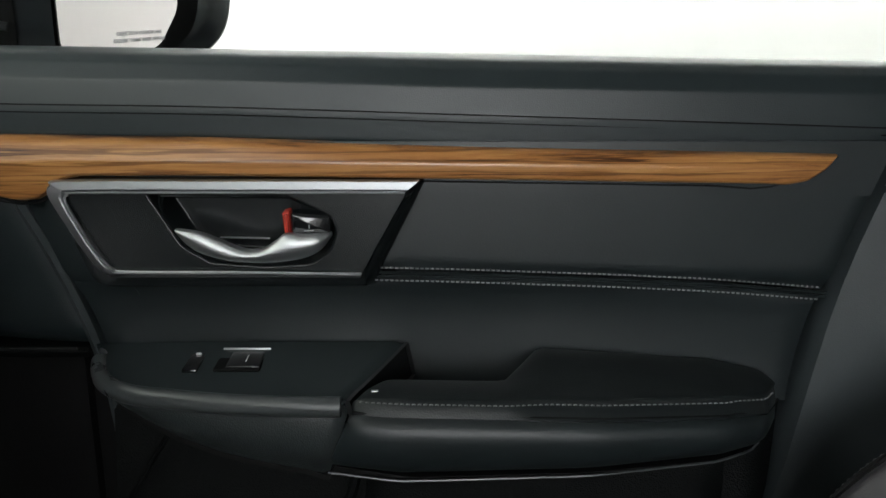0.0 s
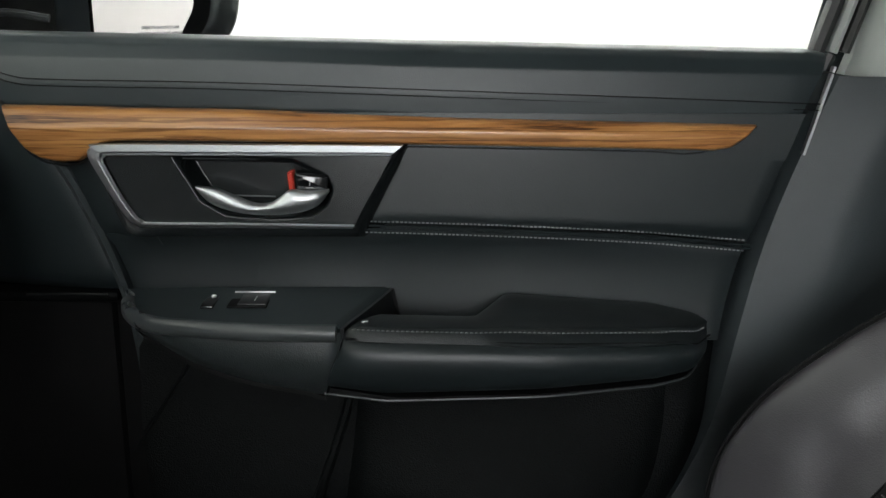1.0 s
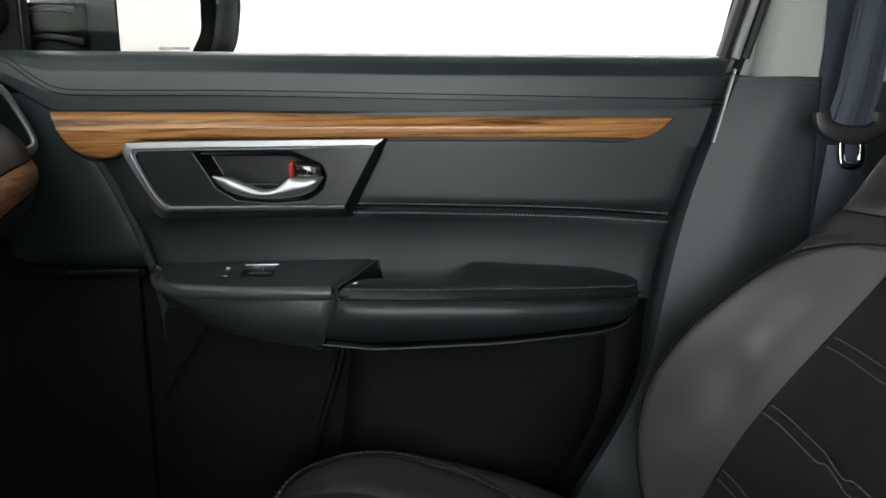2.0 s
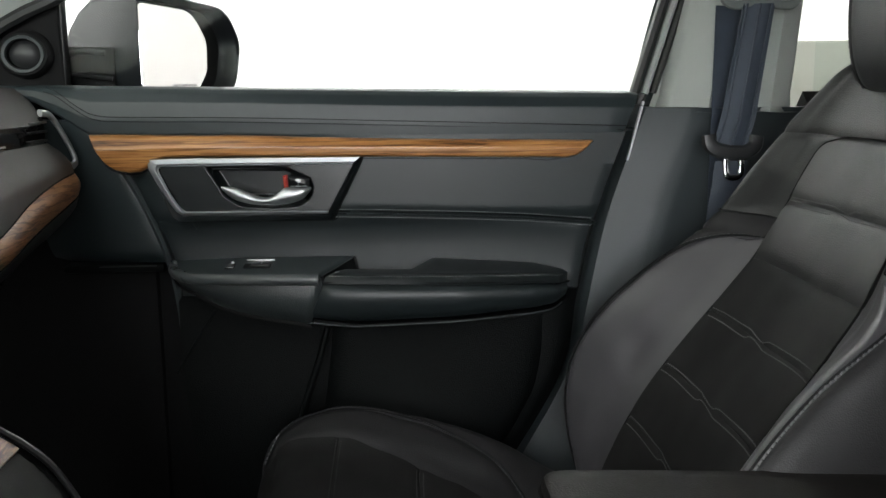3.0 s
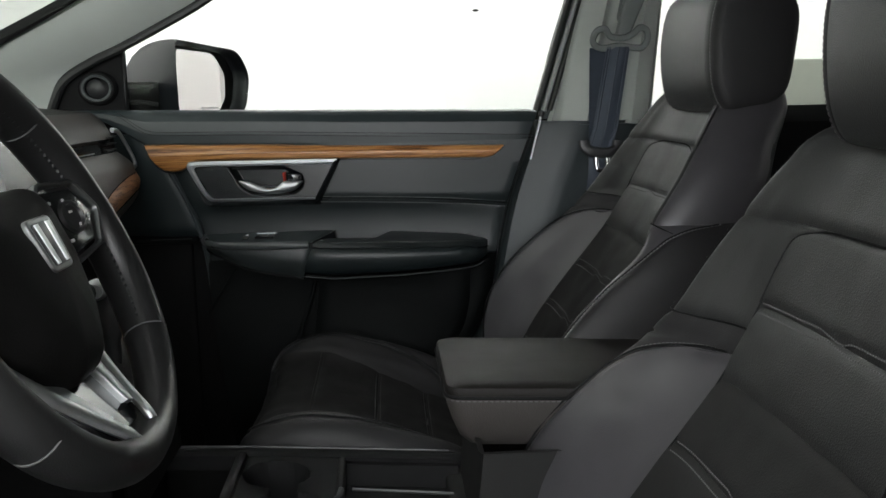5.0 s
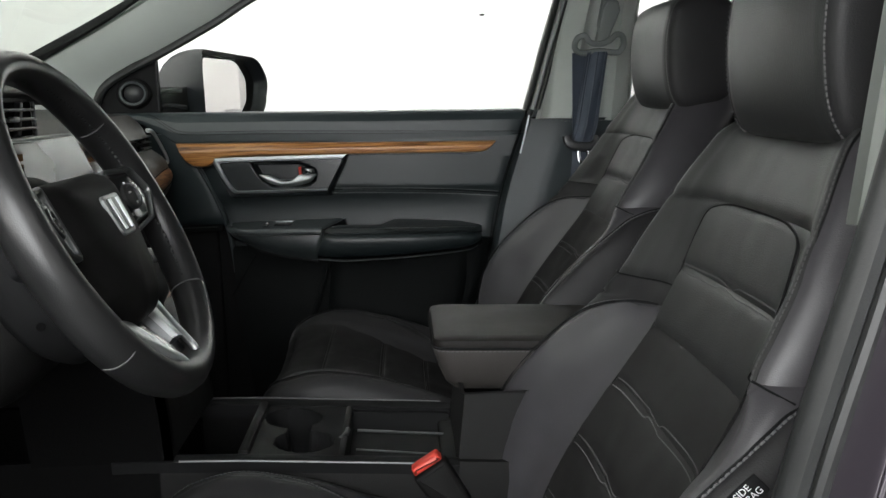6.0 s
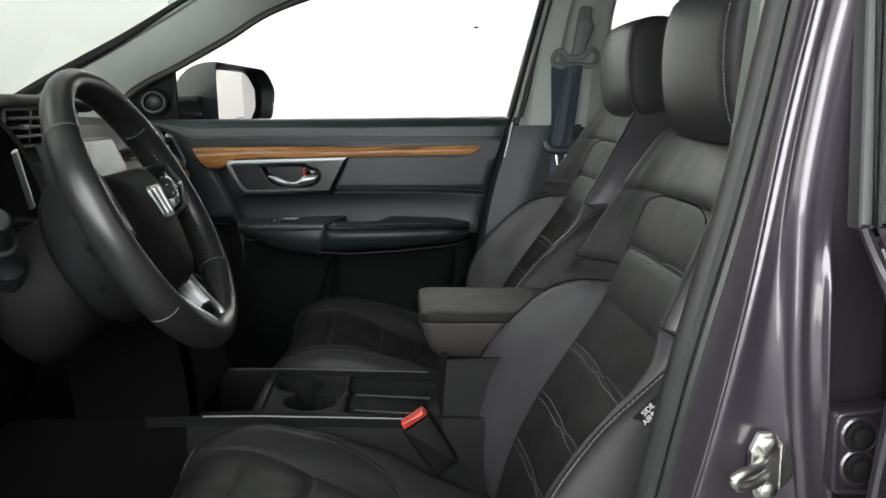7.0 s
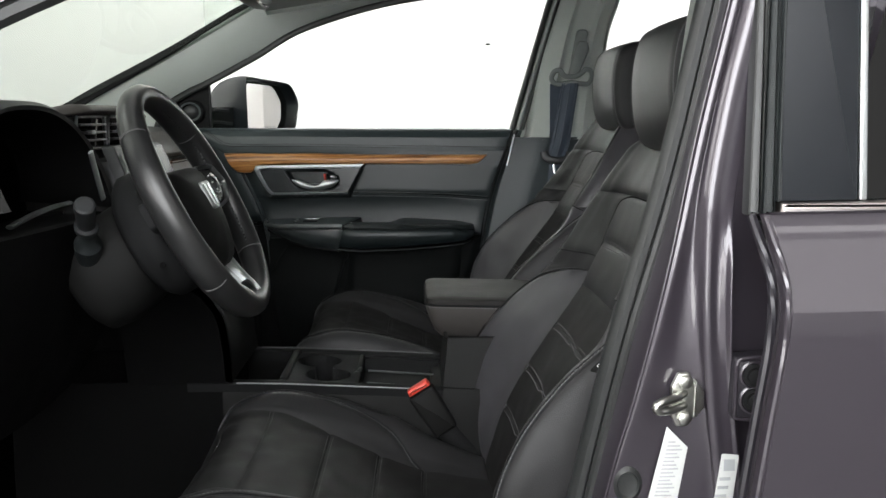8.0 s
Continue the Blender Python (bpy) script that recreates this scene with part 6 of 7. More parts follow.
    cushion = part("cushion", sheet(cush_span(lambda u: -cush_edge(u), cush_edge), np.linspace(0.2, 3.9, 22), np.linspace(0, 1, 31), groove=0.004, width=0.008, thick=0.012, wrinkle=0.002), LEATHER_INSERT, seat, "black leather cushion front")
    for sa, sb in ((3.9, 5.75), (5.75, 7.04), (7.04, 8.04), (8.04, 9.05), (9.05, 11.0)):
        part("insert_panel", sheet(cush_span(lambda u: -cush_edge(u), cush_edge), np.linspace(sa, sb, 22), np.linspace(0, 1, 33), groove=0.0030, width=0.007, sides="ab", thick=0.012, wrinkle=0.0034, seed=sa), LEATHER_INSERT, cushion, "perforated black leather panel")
        if sb < 11:
            for ds in (-0.05, 0.05):
                p = cush_point(np.full(40, sb + ds), np.linspace(-0.97, 0.97, 40) * cush_edge(sb + ds))
                part("double_seam", stitches(p + np.array([0, 0, -0.0005]), (0, 0, 1), 0.0042, 0.0034, 0.0007), LEATHER, cushion, "black double seam")
    for s in (-1, 1):
        lo, hi = (lambda u, s=s: s * cush_edge(u)), (lambda u, s=s: s * cush_crest(u))
        pick = (lo, hi) if s > 0 else (hi, lo)
        part("bolster", sheet(cush_span(*pick), np.linspace(3.25, 8.98, 46), half, groove=0.0045, width=0.008, thick=0.012, wrinkle=0.003, seed=s + 5), LEATHER_SHADED, cushion, "smooth black leather cushion bolster in the shaded tone")
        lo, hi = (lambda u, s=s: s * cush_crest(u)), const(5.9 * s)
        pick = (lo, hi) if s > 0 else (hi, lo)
        part("side_panel", sheet(cush_span(*pick), np.linspace(0.2, 11, 60), half, groove=0.0035, width=0.008, thick=0.012, wrinkle=0.002, seed=s + 9), LEATHER_SHADED, cushion, "black leather cushion side in the shaded tone")
        fine = np.linspace(3.3, 8.98, 90)
        p = cush_point(fine, s * cush_crest(fine))
        part("piping", tube(p, 0.0010, 6), PLASTIC_DARK, cushion, "black sewn piping")
        p = cush_point(fine, s * (cush_crest(fine) - 0.10)) + np.array([0, 0, 0.0006])
        part("stitching", stitches(p, (0, 0, 1), 0.0058, 0.0044, 0.0010), THREAD, cushion, "grey thread stitching")
    part("base_shield", block((-0.20 + cx, SEAT_Y + cy - 0.245, 0.455), (0.24 + cx, SEAT_Y + cy + 0.245, 0.53 + cz), 0.02), PLASTIC, seat, "black plastic seat base shield")
    for s in (-1, 1):
        part("rail", block((-0.22 + cx, SEAT_Y + cy + s * 0.19 - 0.022, 0.40), (0.26 + cx, SEAT_Y + cy + s * 0.19 + 0.022, 0.458), 0.004), PLASTIC_DARK, seat, "dark seat rail")

    headrest = part("headrest", loft([head_ring(y, f, dx) for y, f, dx in ((-0.1135, 0.978, 0.0015), (-0.109, 0.994, 0.0005), (-0.10, 1.0, 0), (-0.05, 1.003, -0.003), (0, 1.003, -0.004), (0.05, 1.003, -0.003), (0.10, 1.0, 0), (0.109, 0.994, 0.0005), (0.1135, 0.978, 0.0015))]), LEATHER, seat, "black leather headrest")
    for s in (-1, 1):
        part("side_panel", loft([head_ring(s * y, f, 0.002) for y, f in ((0.1135, 0.978), (0.116, 0.988), (0.120, 0.982), (0.1255, 0.95), (0.1295, 0.89), (0.1315, 0.78), (0.1325, 0.55), (0.133, 0.25))]), LEATHER_SHADED, headrest, "black leather headrest side in the shaded tone")
        ring = head_ring(s * 0.1190, 0.990, 0.0015)
        part("stitching", stitches(np.vstack((ring[-8:], ring[:46])), (-0.6, s * 0.7, 0.3), 0.0055, 0.004, 0.0008), THREAD_DARK, headrest, "grey thread stitching")
        part("post", tube([(0.505 + hx, SEAT_Y + hy + s * 0.06, 1.09 + hz), (0.498 + hx, SEAT_Y + hy + s * 0.06, 1.16 + hz)], 0.006, 10), SATIN_DARK, headrest, "steel headrest post")
    part("collar", block((0.470 + hx, SEAT_Y + hy - 0.085, 1.145 + hz), (0.535 + hx, SEAT_Y + hy + 0.085, 1.166 + hz), 0.008), PLASTIC_DARK, headrest, "black headrest foot")
    return seat


seat = make_seat("driver_seat", "black leather driver's bucket seat with grey stitching and headrest", DRIVER_FIT)
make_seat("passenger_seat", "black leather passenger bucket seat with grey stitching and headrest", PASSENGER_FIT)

# sewn airbag tag on the driver's seat
TAG_AT = Vector((0.316, -0.652, 0.902))
tx = Vector((0.66, -0.18, 0.74)).normalized()
tn = Vector((-0.34, -0.93, 0.0))
tn = (tn - tx * tn.dot(tx)).normalized()
tag = part("airbag_tag", prism(rounded([(-0.016, -0.0078), (0.016, -0.0078), (0.016, 0.0078), (-0.016, 0.0078)], 0.001), 0.0014, lambda u, v, w: (TAG_AT + tx * u + tn.cross(tx) * v + tn * w)[:], 0.0004), PLASTIC_DARK, seat, "small black fabric tag with white lettering")
tagm = Matrix((tx, tn.cross(tx), tn)).transposed().to_4x4()
for words, dv in (("SIDE", 0.0032), ("AIRBAG", -0.0034)):
    lettering("tag_text", words, 0.0072, Matrix.Translation(TAG_AT + tn * 0.0016 + tn.cross(tx) * dv) @ tagm, WHITE_MARK, tag, "white printed lettering")

# buckle beside the driver's seat
buckle = thing("belt_buckle", (0.165, -0.118, 0.60), "black seat belt buckle with a red release button", "buckle")
bx = Vector((-0.52, 0.02, 0.85)).normalized()
bn = Vector((0, -1, 0.05)).normalized()
bs = bx.cross(bn).normalized()


def buckle_place(u, v, w):
    return tuple(Vector((0.100, -0.128, 0.724)) + bs * u + bx * v + bn * w)


part("body", prism(rounded([(-0.021, -0.085), (0.021, -0.085), (0.024, 0.0), (-0.024, 0.0)], 0.006), 0.024, buckle_place, 0.006), KNEE, buckle, "black plastic body")
part("release_button", prism(rounded([(-0.021, 0.0005), (0.021, 0.0005), (0.019, 0.012), (-0.019, 0.012)], 0.003), 0.021, lambda u, v, w: buckle_place(u, v, w + 0.0015), 0.005), RED, buckle, "red release button")
part("stalk", tube(curve([buckle_place(0, -0.084, 0.011), buckle_place(0.004, -0.11, 0.010), buckle_place(0.010, -0.15, 0.006)], 6), 0, 8, flat=(0.017, 0.006), up=tuple(bn)), PLASTIC_DARK, buckle, "black strap")

# ---- passenger seat belt ----
belt_thing = thing("seat_belt", (0.50, 0.74, 0.95), "blue-black seat belt hanging from the pillar guide", "seat belt")
part("webbing", sheet(lambda U, V: np.stack((np.interp(U, [0, 0.8, 1], [0.473, 0.444, 0.432]) + np.interp(U, [0, 0.8, 1], [0.043, 0.046, 0.046]) * V, 0.706 - 0.022 * U + 0.003 * np.sin(7 * V + 2 * U), 1.268 - 0.182 * U + np.interp(U, [0, 1], [0.0, -0.004]) * V), -1),
                      np.linspace(0, 1, 22), np.linspace(0, 1, 15), thick=0.0015), WEBBING, belt_thing, "ribbed blue-black webbing")
part("rear_webbing", sheet(lambda U, V: np.stack((0.446 - 0.012 * U + 0.045 * V + 0.01 * U, 0.735 + 0.01 * V + 0 * U, 1.268 - 0.42 * U), -1), np.linspace(0, 1, 16), np.linspace(0, 1, 9), thick=0.0015), WEBBING, belt_thing, "rear run of the webbing")
for k in (0.12, 0.5, 0.88):
    part("woven_rib", tube([(np.interp(u, [0, 0.8, 1], [0.473, 0.444, 0.432]) + np.interp(u, [0, 0.8, 1], [0.043, 0.046, 0.046]) * k, 0.7045 - 0.022 * u + 0.003 * math.sin(7 * k + 2 * u), 1.268 - 0.182 * u - 0.004 * u * k) for u in np.linspace(0, 1, 16)], 0.0016, 6), WEBBING, belt_thing)
part("lap_webbing", sheet(lambda U, V: np.stack((0.437 - 0.03 * U + 0.044 * V, 0.690 + 0.012 * U - 0.004 * np.sin(3 * V), 1.062 - 0.30 * U), -1), np.linspace(0, 1, 14), np.linspace(0, 1, 9), thick=0.0015), WEBBING, belt_thing, "lower run of the webbing")
part("guide_loop", tube(curve([(0.446, 0.708, 1.283), (0.452, 0.702, 1.297), (0.466, 0.70, 1.301), (0.476, 0.70, 1.288), (0.49, 0.70, 1.284), (0.506, 0.70, 1.285), (0.52, 0.70, 1.292), (0.532, 0.70, 1.302), (0.545, 0.703, 1.298), (0.549, 0.708, 1.282), (0.541, 0.71, 1.268), (0.528, 0.71, 1.266), (0.495, 0.712, 1.270), (0.465, 0.71, 1.266), (0.450, 0.71, 1.272)], 5, True), 0, 8, flat=(0.0062, 0.0042), up=(0, 1, 0), closed=True), GUIDE_GREY, belt_thing, "dark grey belt guide loop")
part("guide_arm", prism(rounded([(0.489, 1.285), (0.514, 1.285), (0.543, 1.352), (0.538, 1.372), (0.516, 1.374), (0.506, 1.355)], 0.008), 0.016, lambda u, v, w: (u, 0.722 - w, v), 0.005), GUIDE_GREY, belt_thing, "grey guide arm cover")
part("tongue_grip", tube(curve([(0.424, 0.682, 1.098), (0.427, 0.680, 1.084), (0.442, 0.679, 1.076), (0.470, 0.679, 1.074), (0.486, 0.680, 1.082), (0.489, 0.682, 1.096)], 6), 0, 8, flat=(0.010, 0.006), up=(0, 1, 0)), PLASTIC_SMOOTH, belt_thing, "black tongue grip")
blade = [(0.447, 0.680, 1.072), (0.448, 0.679, 1.050), (0.452, 0.678, 1.042), (0.464, 0.678, 1.042), (0.469, 0.679, 1.050), (0.468, 0.680, 1.072)]
part("tongue_blade", tube(curve(blade, 5), 0, 8, flat=(0.0040, 0.0016), up=(0, 1, 0)), CHROME, belt_thing, "bright steel tongue")

# ---- centre console ----


def con_z(x):
    return np.interp(x, [-0.30, -0.256, -0.13, 0.087, 0.20], [0.746, 0.7455, 0.741, 0.727, 0.719])


console = thing("centre_console", (0.0, 0.0, 0.40), "black centre console with tray, cup holders and silver edge lines", "console")


def con_wall(y, side, name, label):
    def fn(U, V):
        zt = con_z(U)
        out = 0.02 * (1 - V)
        return np.stack((U, y + side * (out + 0.004 * np.sin(np.pi * V)), 0.40 + (zt - 0.40) * V), -1)
    vs = np.linspace(0, 1, 14)
    # front length blackened to stand in for footwell shade
    for x0, x1, mat in ((-0.60, -0.24, SHADE_BLACK), (-0.24, 0.42, KNEE)):
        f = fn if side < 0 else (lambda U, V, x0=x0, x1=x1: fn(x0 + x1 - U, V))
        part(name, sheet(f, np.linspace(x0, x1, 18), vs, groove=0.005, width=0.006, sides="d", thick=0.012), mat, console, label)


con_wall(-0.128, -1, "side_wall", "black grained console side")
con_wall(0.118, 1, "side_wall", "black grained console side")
top_u = np.linspace(-0.30, 0.14, 24)
for y0, y1 in ((-0.130, -0.104), (0.094, 0.120)):
    part("top_rim", sheet(lambda U, V, y0=y0, y1=y1: np.stack((U, y0 + (y1 - y0) * V, con_z(U) + 0.001 * np.sin(np.pi * V)), -1), top_u, np.linspace(0, 1, 7), groove=0.003, width=0.004, sides="cd", thick=0.02), PLASTIC_DARK, console, "black top rim")
part("edge_line", tube([(x, -0.131, con_z(x) - 0.001) for x in np.linspace(-0.215, 0.118, 18)], 0, 8, flat=(0.0018, 0.0016), up=(0, 0, 1)), PANEL_LIP, console, "thin silver edge line")
part("edge_line", tube([(x, 0.121, con_z(x) - 0.001) for x in np.linspace(-0.25, 0.125, 18)], 0, 8, flat=(0.002, 0.0018), up=(0, 0, 1)), PLASTIC_SMOOTH, console)
part("front_tray", block((-0.275, -0.104, 0.655), (-0.142, 0.094, 0.662), 0.002), PLASTIC_DARK, console, "dark tray floor")
part("front_wall", sheet(lambda U, V: np.stack((-0.268 - 0.03 * V + 0 * U, U, 0.66 + 0.09 * V), -1), np.linspace(-0.104, 0.094, 10), np.linspace(0, 1, 8), thick=0.006), PLASTIC_DARK, console)
for y in (-0.055, 0.010):
    part("socket", lathe([(0.013, 0), (0.013, 0.004), (0.010, 0.005), (0.009, 0.001)], lambda a, b, h, y=y: (-0.281 + h - 0.3 * b, y + a, 0.700 + b), 18), PLASTIC_SMOOTH, console, "round black power socket")
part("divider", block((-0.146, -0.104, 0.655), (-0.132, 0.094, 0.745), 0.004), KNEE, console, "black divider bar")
CUPS = ((-0.090, 0.040), (-0.066, -0.052))


def cup_plate(U, V):
    d = np.full(U.shape, 9.0)
    for cx, cy in CUPS:
        d = np.minimum(d, np.hypot(U - cx, V - cy) - 0.040)
    d = np.minimum(d, np.maximum(np.abs(U + 0.078) - 0.016, np.abs(V + 0.006) - 0.04))
    drop = np.clip(-d / 0.006, 0, 1)
    return np.stack((U, V, con_z(U) - 0.004 - 0.075 * drop), -1)


part("cup_holder", sheet(cup_plate, np.linspace(-0.132, -0.016, 50), np.linspace(-0.104, 0.094, 76), thick=0.004), PLASTIC_DARK, console, "black double cup holder", angle=60)
part("divider", block((-0.017, -0.104, 0.66), (-0.008, 0.094, 0.732), 0.003), KNEE, console)
part("clip", tube(curve([(-0.020, -0.035, 0.726), (-0.012, -0.030, 0.731), (-0.010, -0.004, 0.729), (-0.016, 0.004, 0.720)], 6), 0.004, 8), PLASTIC_SMOOTH, console, "curved black cup retainer")
part("rear_tray", sheet(lambda U, V: np.stack((U, V, con_z(U) - 0.030 + 0.022 * np.clip((np.abs(V + 0.005) - 0.07) / 0.02, 0, 1)), -1), np.linspace(-0.008, 0.135, 12), np.linspace(-0.104, 0.094, 22), thick=0.006), PLASTIC_DARK, console, "shallow black tray")
part("tray_line", tube([(0.002, 0.022, 0.718), (0.125, 0.018, 0.708)], 0.0022, 6), SATIN_DARK, console, "thin bright tray edge")
part("tray_line", tube([(0.002, -0.034, 0.711), (0.125, -0.040, 0.700)], 0.0014, 6), SATIN_DARK, console)
part("pedestal", sheet(lambda U, V: np.stack((0.136 + 0.014 * V + 0.20 * np.clip(np.abs(U) - 1, 0, 1), np.clip(U, -1, 1) * 0.105 - 0.004, 0.685 + 0.125 * V), -1), np.array([-2, -1.6, -1.2, -1.03, -1, -0.97, -0.6, 0, 0.6, 0.97, 1, 1.03, 1.2, 1.6, 2]), np.linspace(0, 1, 8), thick=0.006), PEDESTAL, console, "black armrest pedestal")
part("pedestal_ledge", block((0.118, -0.120, 0.684), (0.36, 0.112, 0.708), 0.006), KNEE, console)

arm = thing("console_armrest", (0.25, 0.03, 0.80), "black leather padded armrest lid on the centre console", "armrest")


def arm_outline(f, z, grow=0.0):
    o = rounded([(0.112 - grow, -0.078 - grow), (0.40 + grow, -0.078 - grow), (0.40 + grow, 0.142 + grow), (0.112 - grow, 0.142 + grow)], 0.022 + grow, 6)
    c = o.mean(0)
    o = c + (o - c) * f
    tilt = -0.012 * (o[:, 0] - 0.112) / 0.29
    return np.stack((o[:, 0], o[:, 1], z + tilt), -1)


low_rows = [arm_outline(0.74, 0.800), arm_outline(0.82, 0.801), arm_outline(0.89, 0.811), arm_outline(0.945, 0.830), arm_outline(0.99, 0.852), arm_outline(0.995, 0.859)]
part("lower_pad", loft(low_rows), ARM_SIDE, arm, "warm black leather lower side in the lit tone")
top_rows = [arm_outline(0.995, 0.860), arm_outline(1.0, 0.863), arm_outline(0.997, 0.868), arm_outline(0.985, 0.8715), arm_outline(0.95, 0.8735), arm_outline(0.8, 0.875), arm_outline(0.4, 0.8755)]
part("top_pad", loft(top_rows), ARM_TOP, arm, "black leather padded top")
seam = arm_outline(1.0, 0.861)
part("piping", tube(seam, 0.0022, 6, closed=True), PLASTIC_DARK, arm, "black sewn piping")
ring = arm_outline(1.003, 0.8575)
part("stitching", stitches(np.vstack((ring, ring[:1])), (0, -1, 0.2), 0.0062, 0.0042, 0.0007), THREAD_DARK, arm, "grey thread stitching")

# ---- dashboard ----
dash = thing("dashboard", (-0.55, 0.0, 0.80), "black and brown-grey dashboard with wood strip, vents and screens", "dashboard")
DY = [-0.74, -0.60, -0.30, 0.0, 0.20, 0.43, 0.52, 0.617, 0.70, 0.745]
WOOD_UP = [1.02, 1.02, 1.02, 1.005, 1.00, 1.017, 1.042, 1.058, 1.062, 1.058]
WOOD_LO = [0.985, 0.985, 0.985, 0.975, 0.972, 0.986, 1.005, 1.021, 1.034, 1.036]
LIP = [0.955, 0.955, 0.955, 0.945, 0.942, 0.957, 0.972, 0.986, 1.004, 1.010]


def dash_point(Y, K):
    """K: 0 under edge, 1 lip, 2 wood foot, 3 wood top, 4 fascia top, 5 slot, 6 pad edge, 7 top, 8 deep top, 9 cowl."""
    up, lo, lip = cub(Y, DY, WOOD_UP), cub(Y, DY, WOOD_LO), cub(Y, DY, LIP)
    back = 0.05 * np.clip((np.abs(Y) - 0.66) / 0.09, 0, 1)**2
    z0 = 0 * Y
    xs = [-0.53 + z0, -0.425 - back, -0.404 - back, -0.408 - back, -0.432 - back * 0.6, -0.447 - back * 0.6, -0.437 - back * 0.6, -0.49 + z0, -0.64 + z0, -0.93 + z0]
    zz = [0.90 + z0, lip, lo, up, 1.098 + z0, 1.104 + z0, 1.122 + z0, 1.168 + z0, 1.185 + z0, 1.19 + z0]
    i = np.clip(np.floor(K).astype(int), 0, 8)
    f = K - i
    x = np.choose(i, xs[:-1]) * (1 - f) + np.choose(i, xs[1:]) * f
    z = np.choose(i, zz[:-1]) * (1 - f) + np.choose(i, zz[1:]) * f
    x = x + 0.011 * np.interp(K, [0.6, 1.4, 3.0, 4.0], [0, 1, 1, 0])      # wood rows brought rearward to fit the camera's view
    return np.stack((x, Y, z), -1)


ys_all = np.linspace(-0.735, 0.742, 80)
ys_pas = np.linspace(0.07, 0.742, 50)
ys_mid = np.linspace(-0.245, 0.742, 60)      # clear of the instrument hood


def strip(name, k0, k1, mat, label, ys=ys_all, bulge=0.0, groove=0.003, width=0.005, n=10):
    def fn(U, V):
        p = dash_point(U, k0 + (k1 - k0) * V)
        p[..., 0] += bulge * np.sin(np.pi * V)
        return p
    return part(name, sheet(fn, ys, np.linspace(0, 1, n), groove=0, thick=0.0), mat, dash, label, angle=30)


strip("under_panel", 0, 1, PLASTIC_DARK, "dull black panel under the dashboard")
strip("lower_lip", 1, 2, PLASTIC_SMOOTH, "black lower lip", ys_mid, bulge=0.004)
strip("wood_strip", 2.06, 2.94, WOOD_DASH, "brown wood veneer strip", ys_pas, bulge=0.005)
strip("wood_bed", 2, 3, PLASTIC_DARK, "", ys_mid)
strip("fascia", 3, 4, DASH_SOFT, "soft brown-grey fascia", ys_mid, bulge=0.008)
strip("gloss_slot", 4, 5, GLOSS_BLACK, "gloss black slot", ys_mid)
strip("slot_top", 5, 6, GLOSS_BLACK, "", ys_mid)
strip("top_pad", 6, 7, DASH_SOFT, "soft brown-grey pad edge", ys_mid, bulge=0.010)
strip("dash_top", 7, 9, DASH_BLACK, "black grained dashboard top", bulge=0.0)
part("slot_line", tube([(*dash_point(np.array(y), np.array(4.6))[:2] + np.array([0.006, 0]), dash_point(np.array(y), np.array(4.6))[2]) for y in np.linspace(0.38, 0.56, 8)], 0.0012, 6), SATIN_DARK, dash, "thin silver line in the slot")
# passenger end vent
vent = part("side_vent", prism(rounded([(0.640, 1.070), (0.722, 1.064), (0.712, 1.130), (0.640, 1.134)], 0.006), 0.012, lambda u, v, w: (-0.456 + w, u, v), 0.002), PLASTIC_DARK, dash, "black air vent at the dashboard end")
for k in range(5):
    z = 1.077 + 0.0115 * k
    part("slat", block((-0.450, 0.645, z), (-0.437, 0.705, z + 0.003), 0.001), PLASTIC_SMOOTH, vent)
part("vent_frame", tube(curve([(-0.440, 0.690, 1.1365), (-0.436, 0.712, 1.1335), (-0.430, 0.724, 1.118), (-0.420, 0.732, 1.092), (-0.414, 0.733, 1.073), (-0.416, 0.722, 1.066), (-0.424, 0.700, 1.064)], 6), 0, 8, flat=(0.005, 0.0035), up=(1, 0, 0.3)), SATIN, vent, "satin silver vent frame")

# centre vents
cvent = part("centre_vent", prism(rounded([(-0.235, 1.146), (0.082, 1.150), (0.070, 1.207), (-0.225, 1.207)], 0.010), 0.045, lambda u, v, w: (-0.475 + w, u, v), 0.006), PLASTIC_SMOOTH, dash, "black centre air vents")
for y0, y1 in ((-0.215, -0.085), (-0.065, 0.062)):
    part("vent_well", block((-0.436, y0, 1.152), (-0.4285, y1, 1.198), 0.002), SHADE_BLACK, cvent, "dark vent throat")
    for k in range(3):
        z = 1.160 + 0.0125 * k
        part("slat", block((-0.431, y0 + 0.004, z), (-0.4205, y1 - 0.004, z + 0.0042), 0.0014), PLASTIC_SMOOTH, cvent)
    vane = (y0 + y1) / 2
    part("vane", prism(rounded([(vane - 0.004, 1.153), (vane + 0.004, 1.153), (vane + 0.020, 1.197), (vane + 0.010, 1.197)], 0.002), 0.008, lambda u, v, w: (-0.429 + w, u, v), 0.001), PLASTIC_SMOOTH, cvent, "slanted black vane")
    part("slider", block((-0.424, vane - 0.030, 1.1715), (-0.414, vane - 0.012, 1.1785), 0.002), SATIN_DARK, cvent, "silver vent slider")
    rim = rounded([(y0 - 0.004, 1.148), (y1 + 0.004, 1.148), (y1 + 0.002, 1.202), (y0 + 0.002, 1.202)], 0.008, 4)
    part("vent_frame", tube([(-0.4265, u, v) for u, v in rim], 0, 8, flat=(0.0022, 0.0030), up=(1, 0, 0), closed=True), PANEL_LIP, cvent, "dark satin frame of the vent")
BROW_X, BROW_Z = [-0.565, -0.52, -0.47, -0.435, -0.414, -0.405, -0.407, -0.418, -0.432], [1.188, 1.202, 1.213, 1.219, 1.218, 1.212, 1.206, 1.203, 1.203]


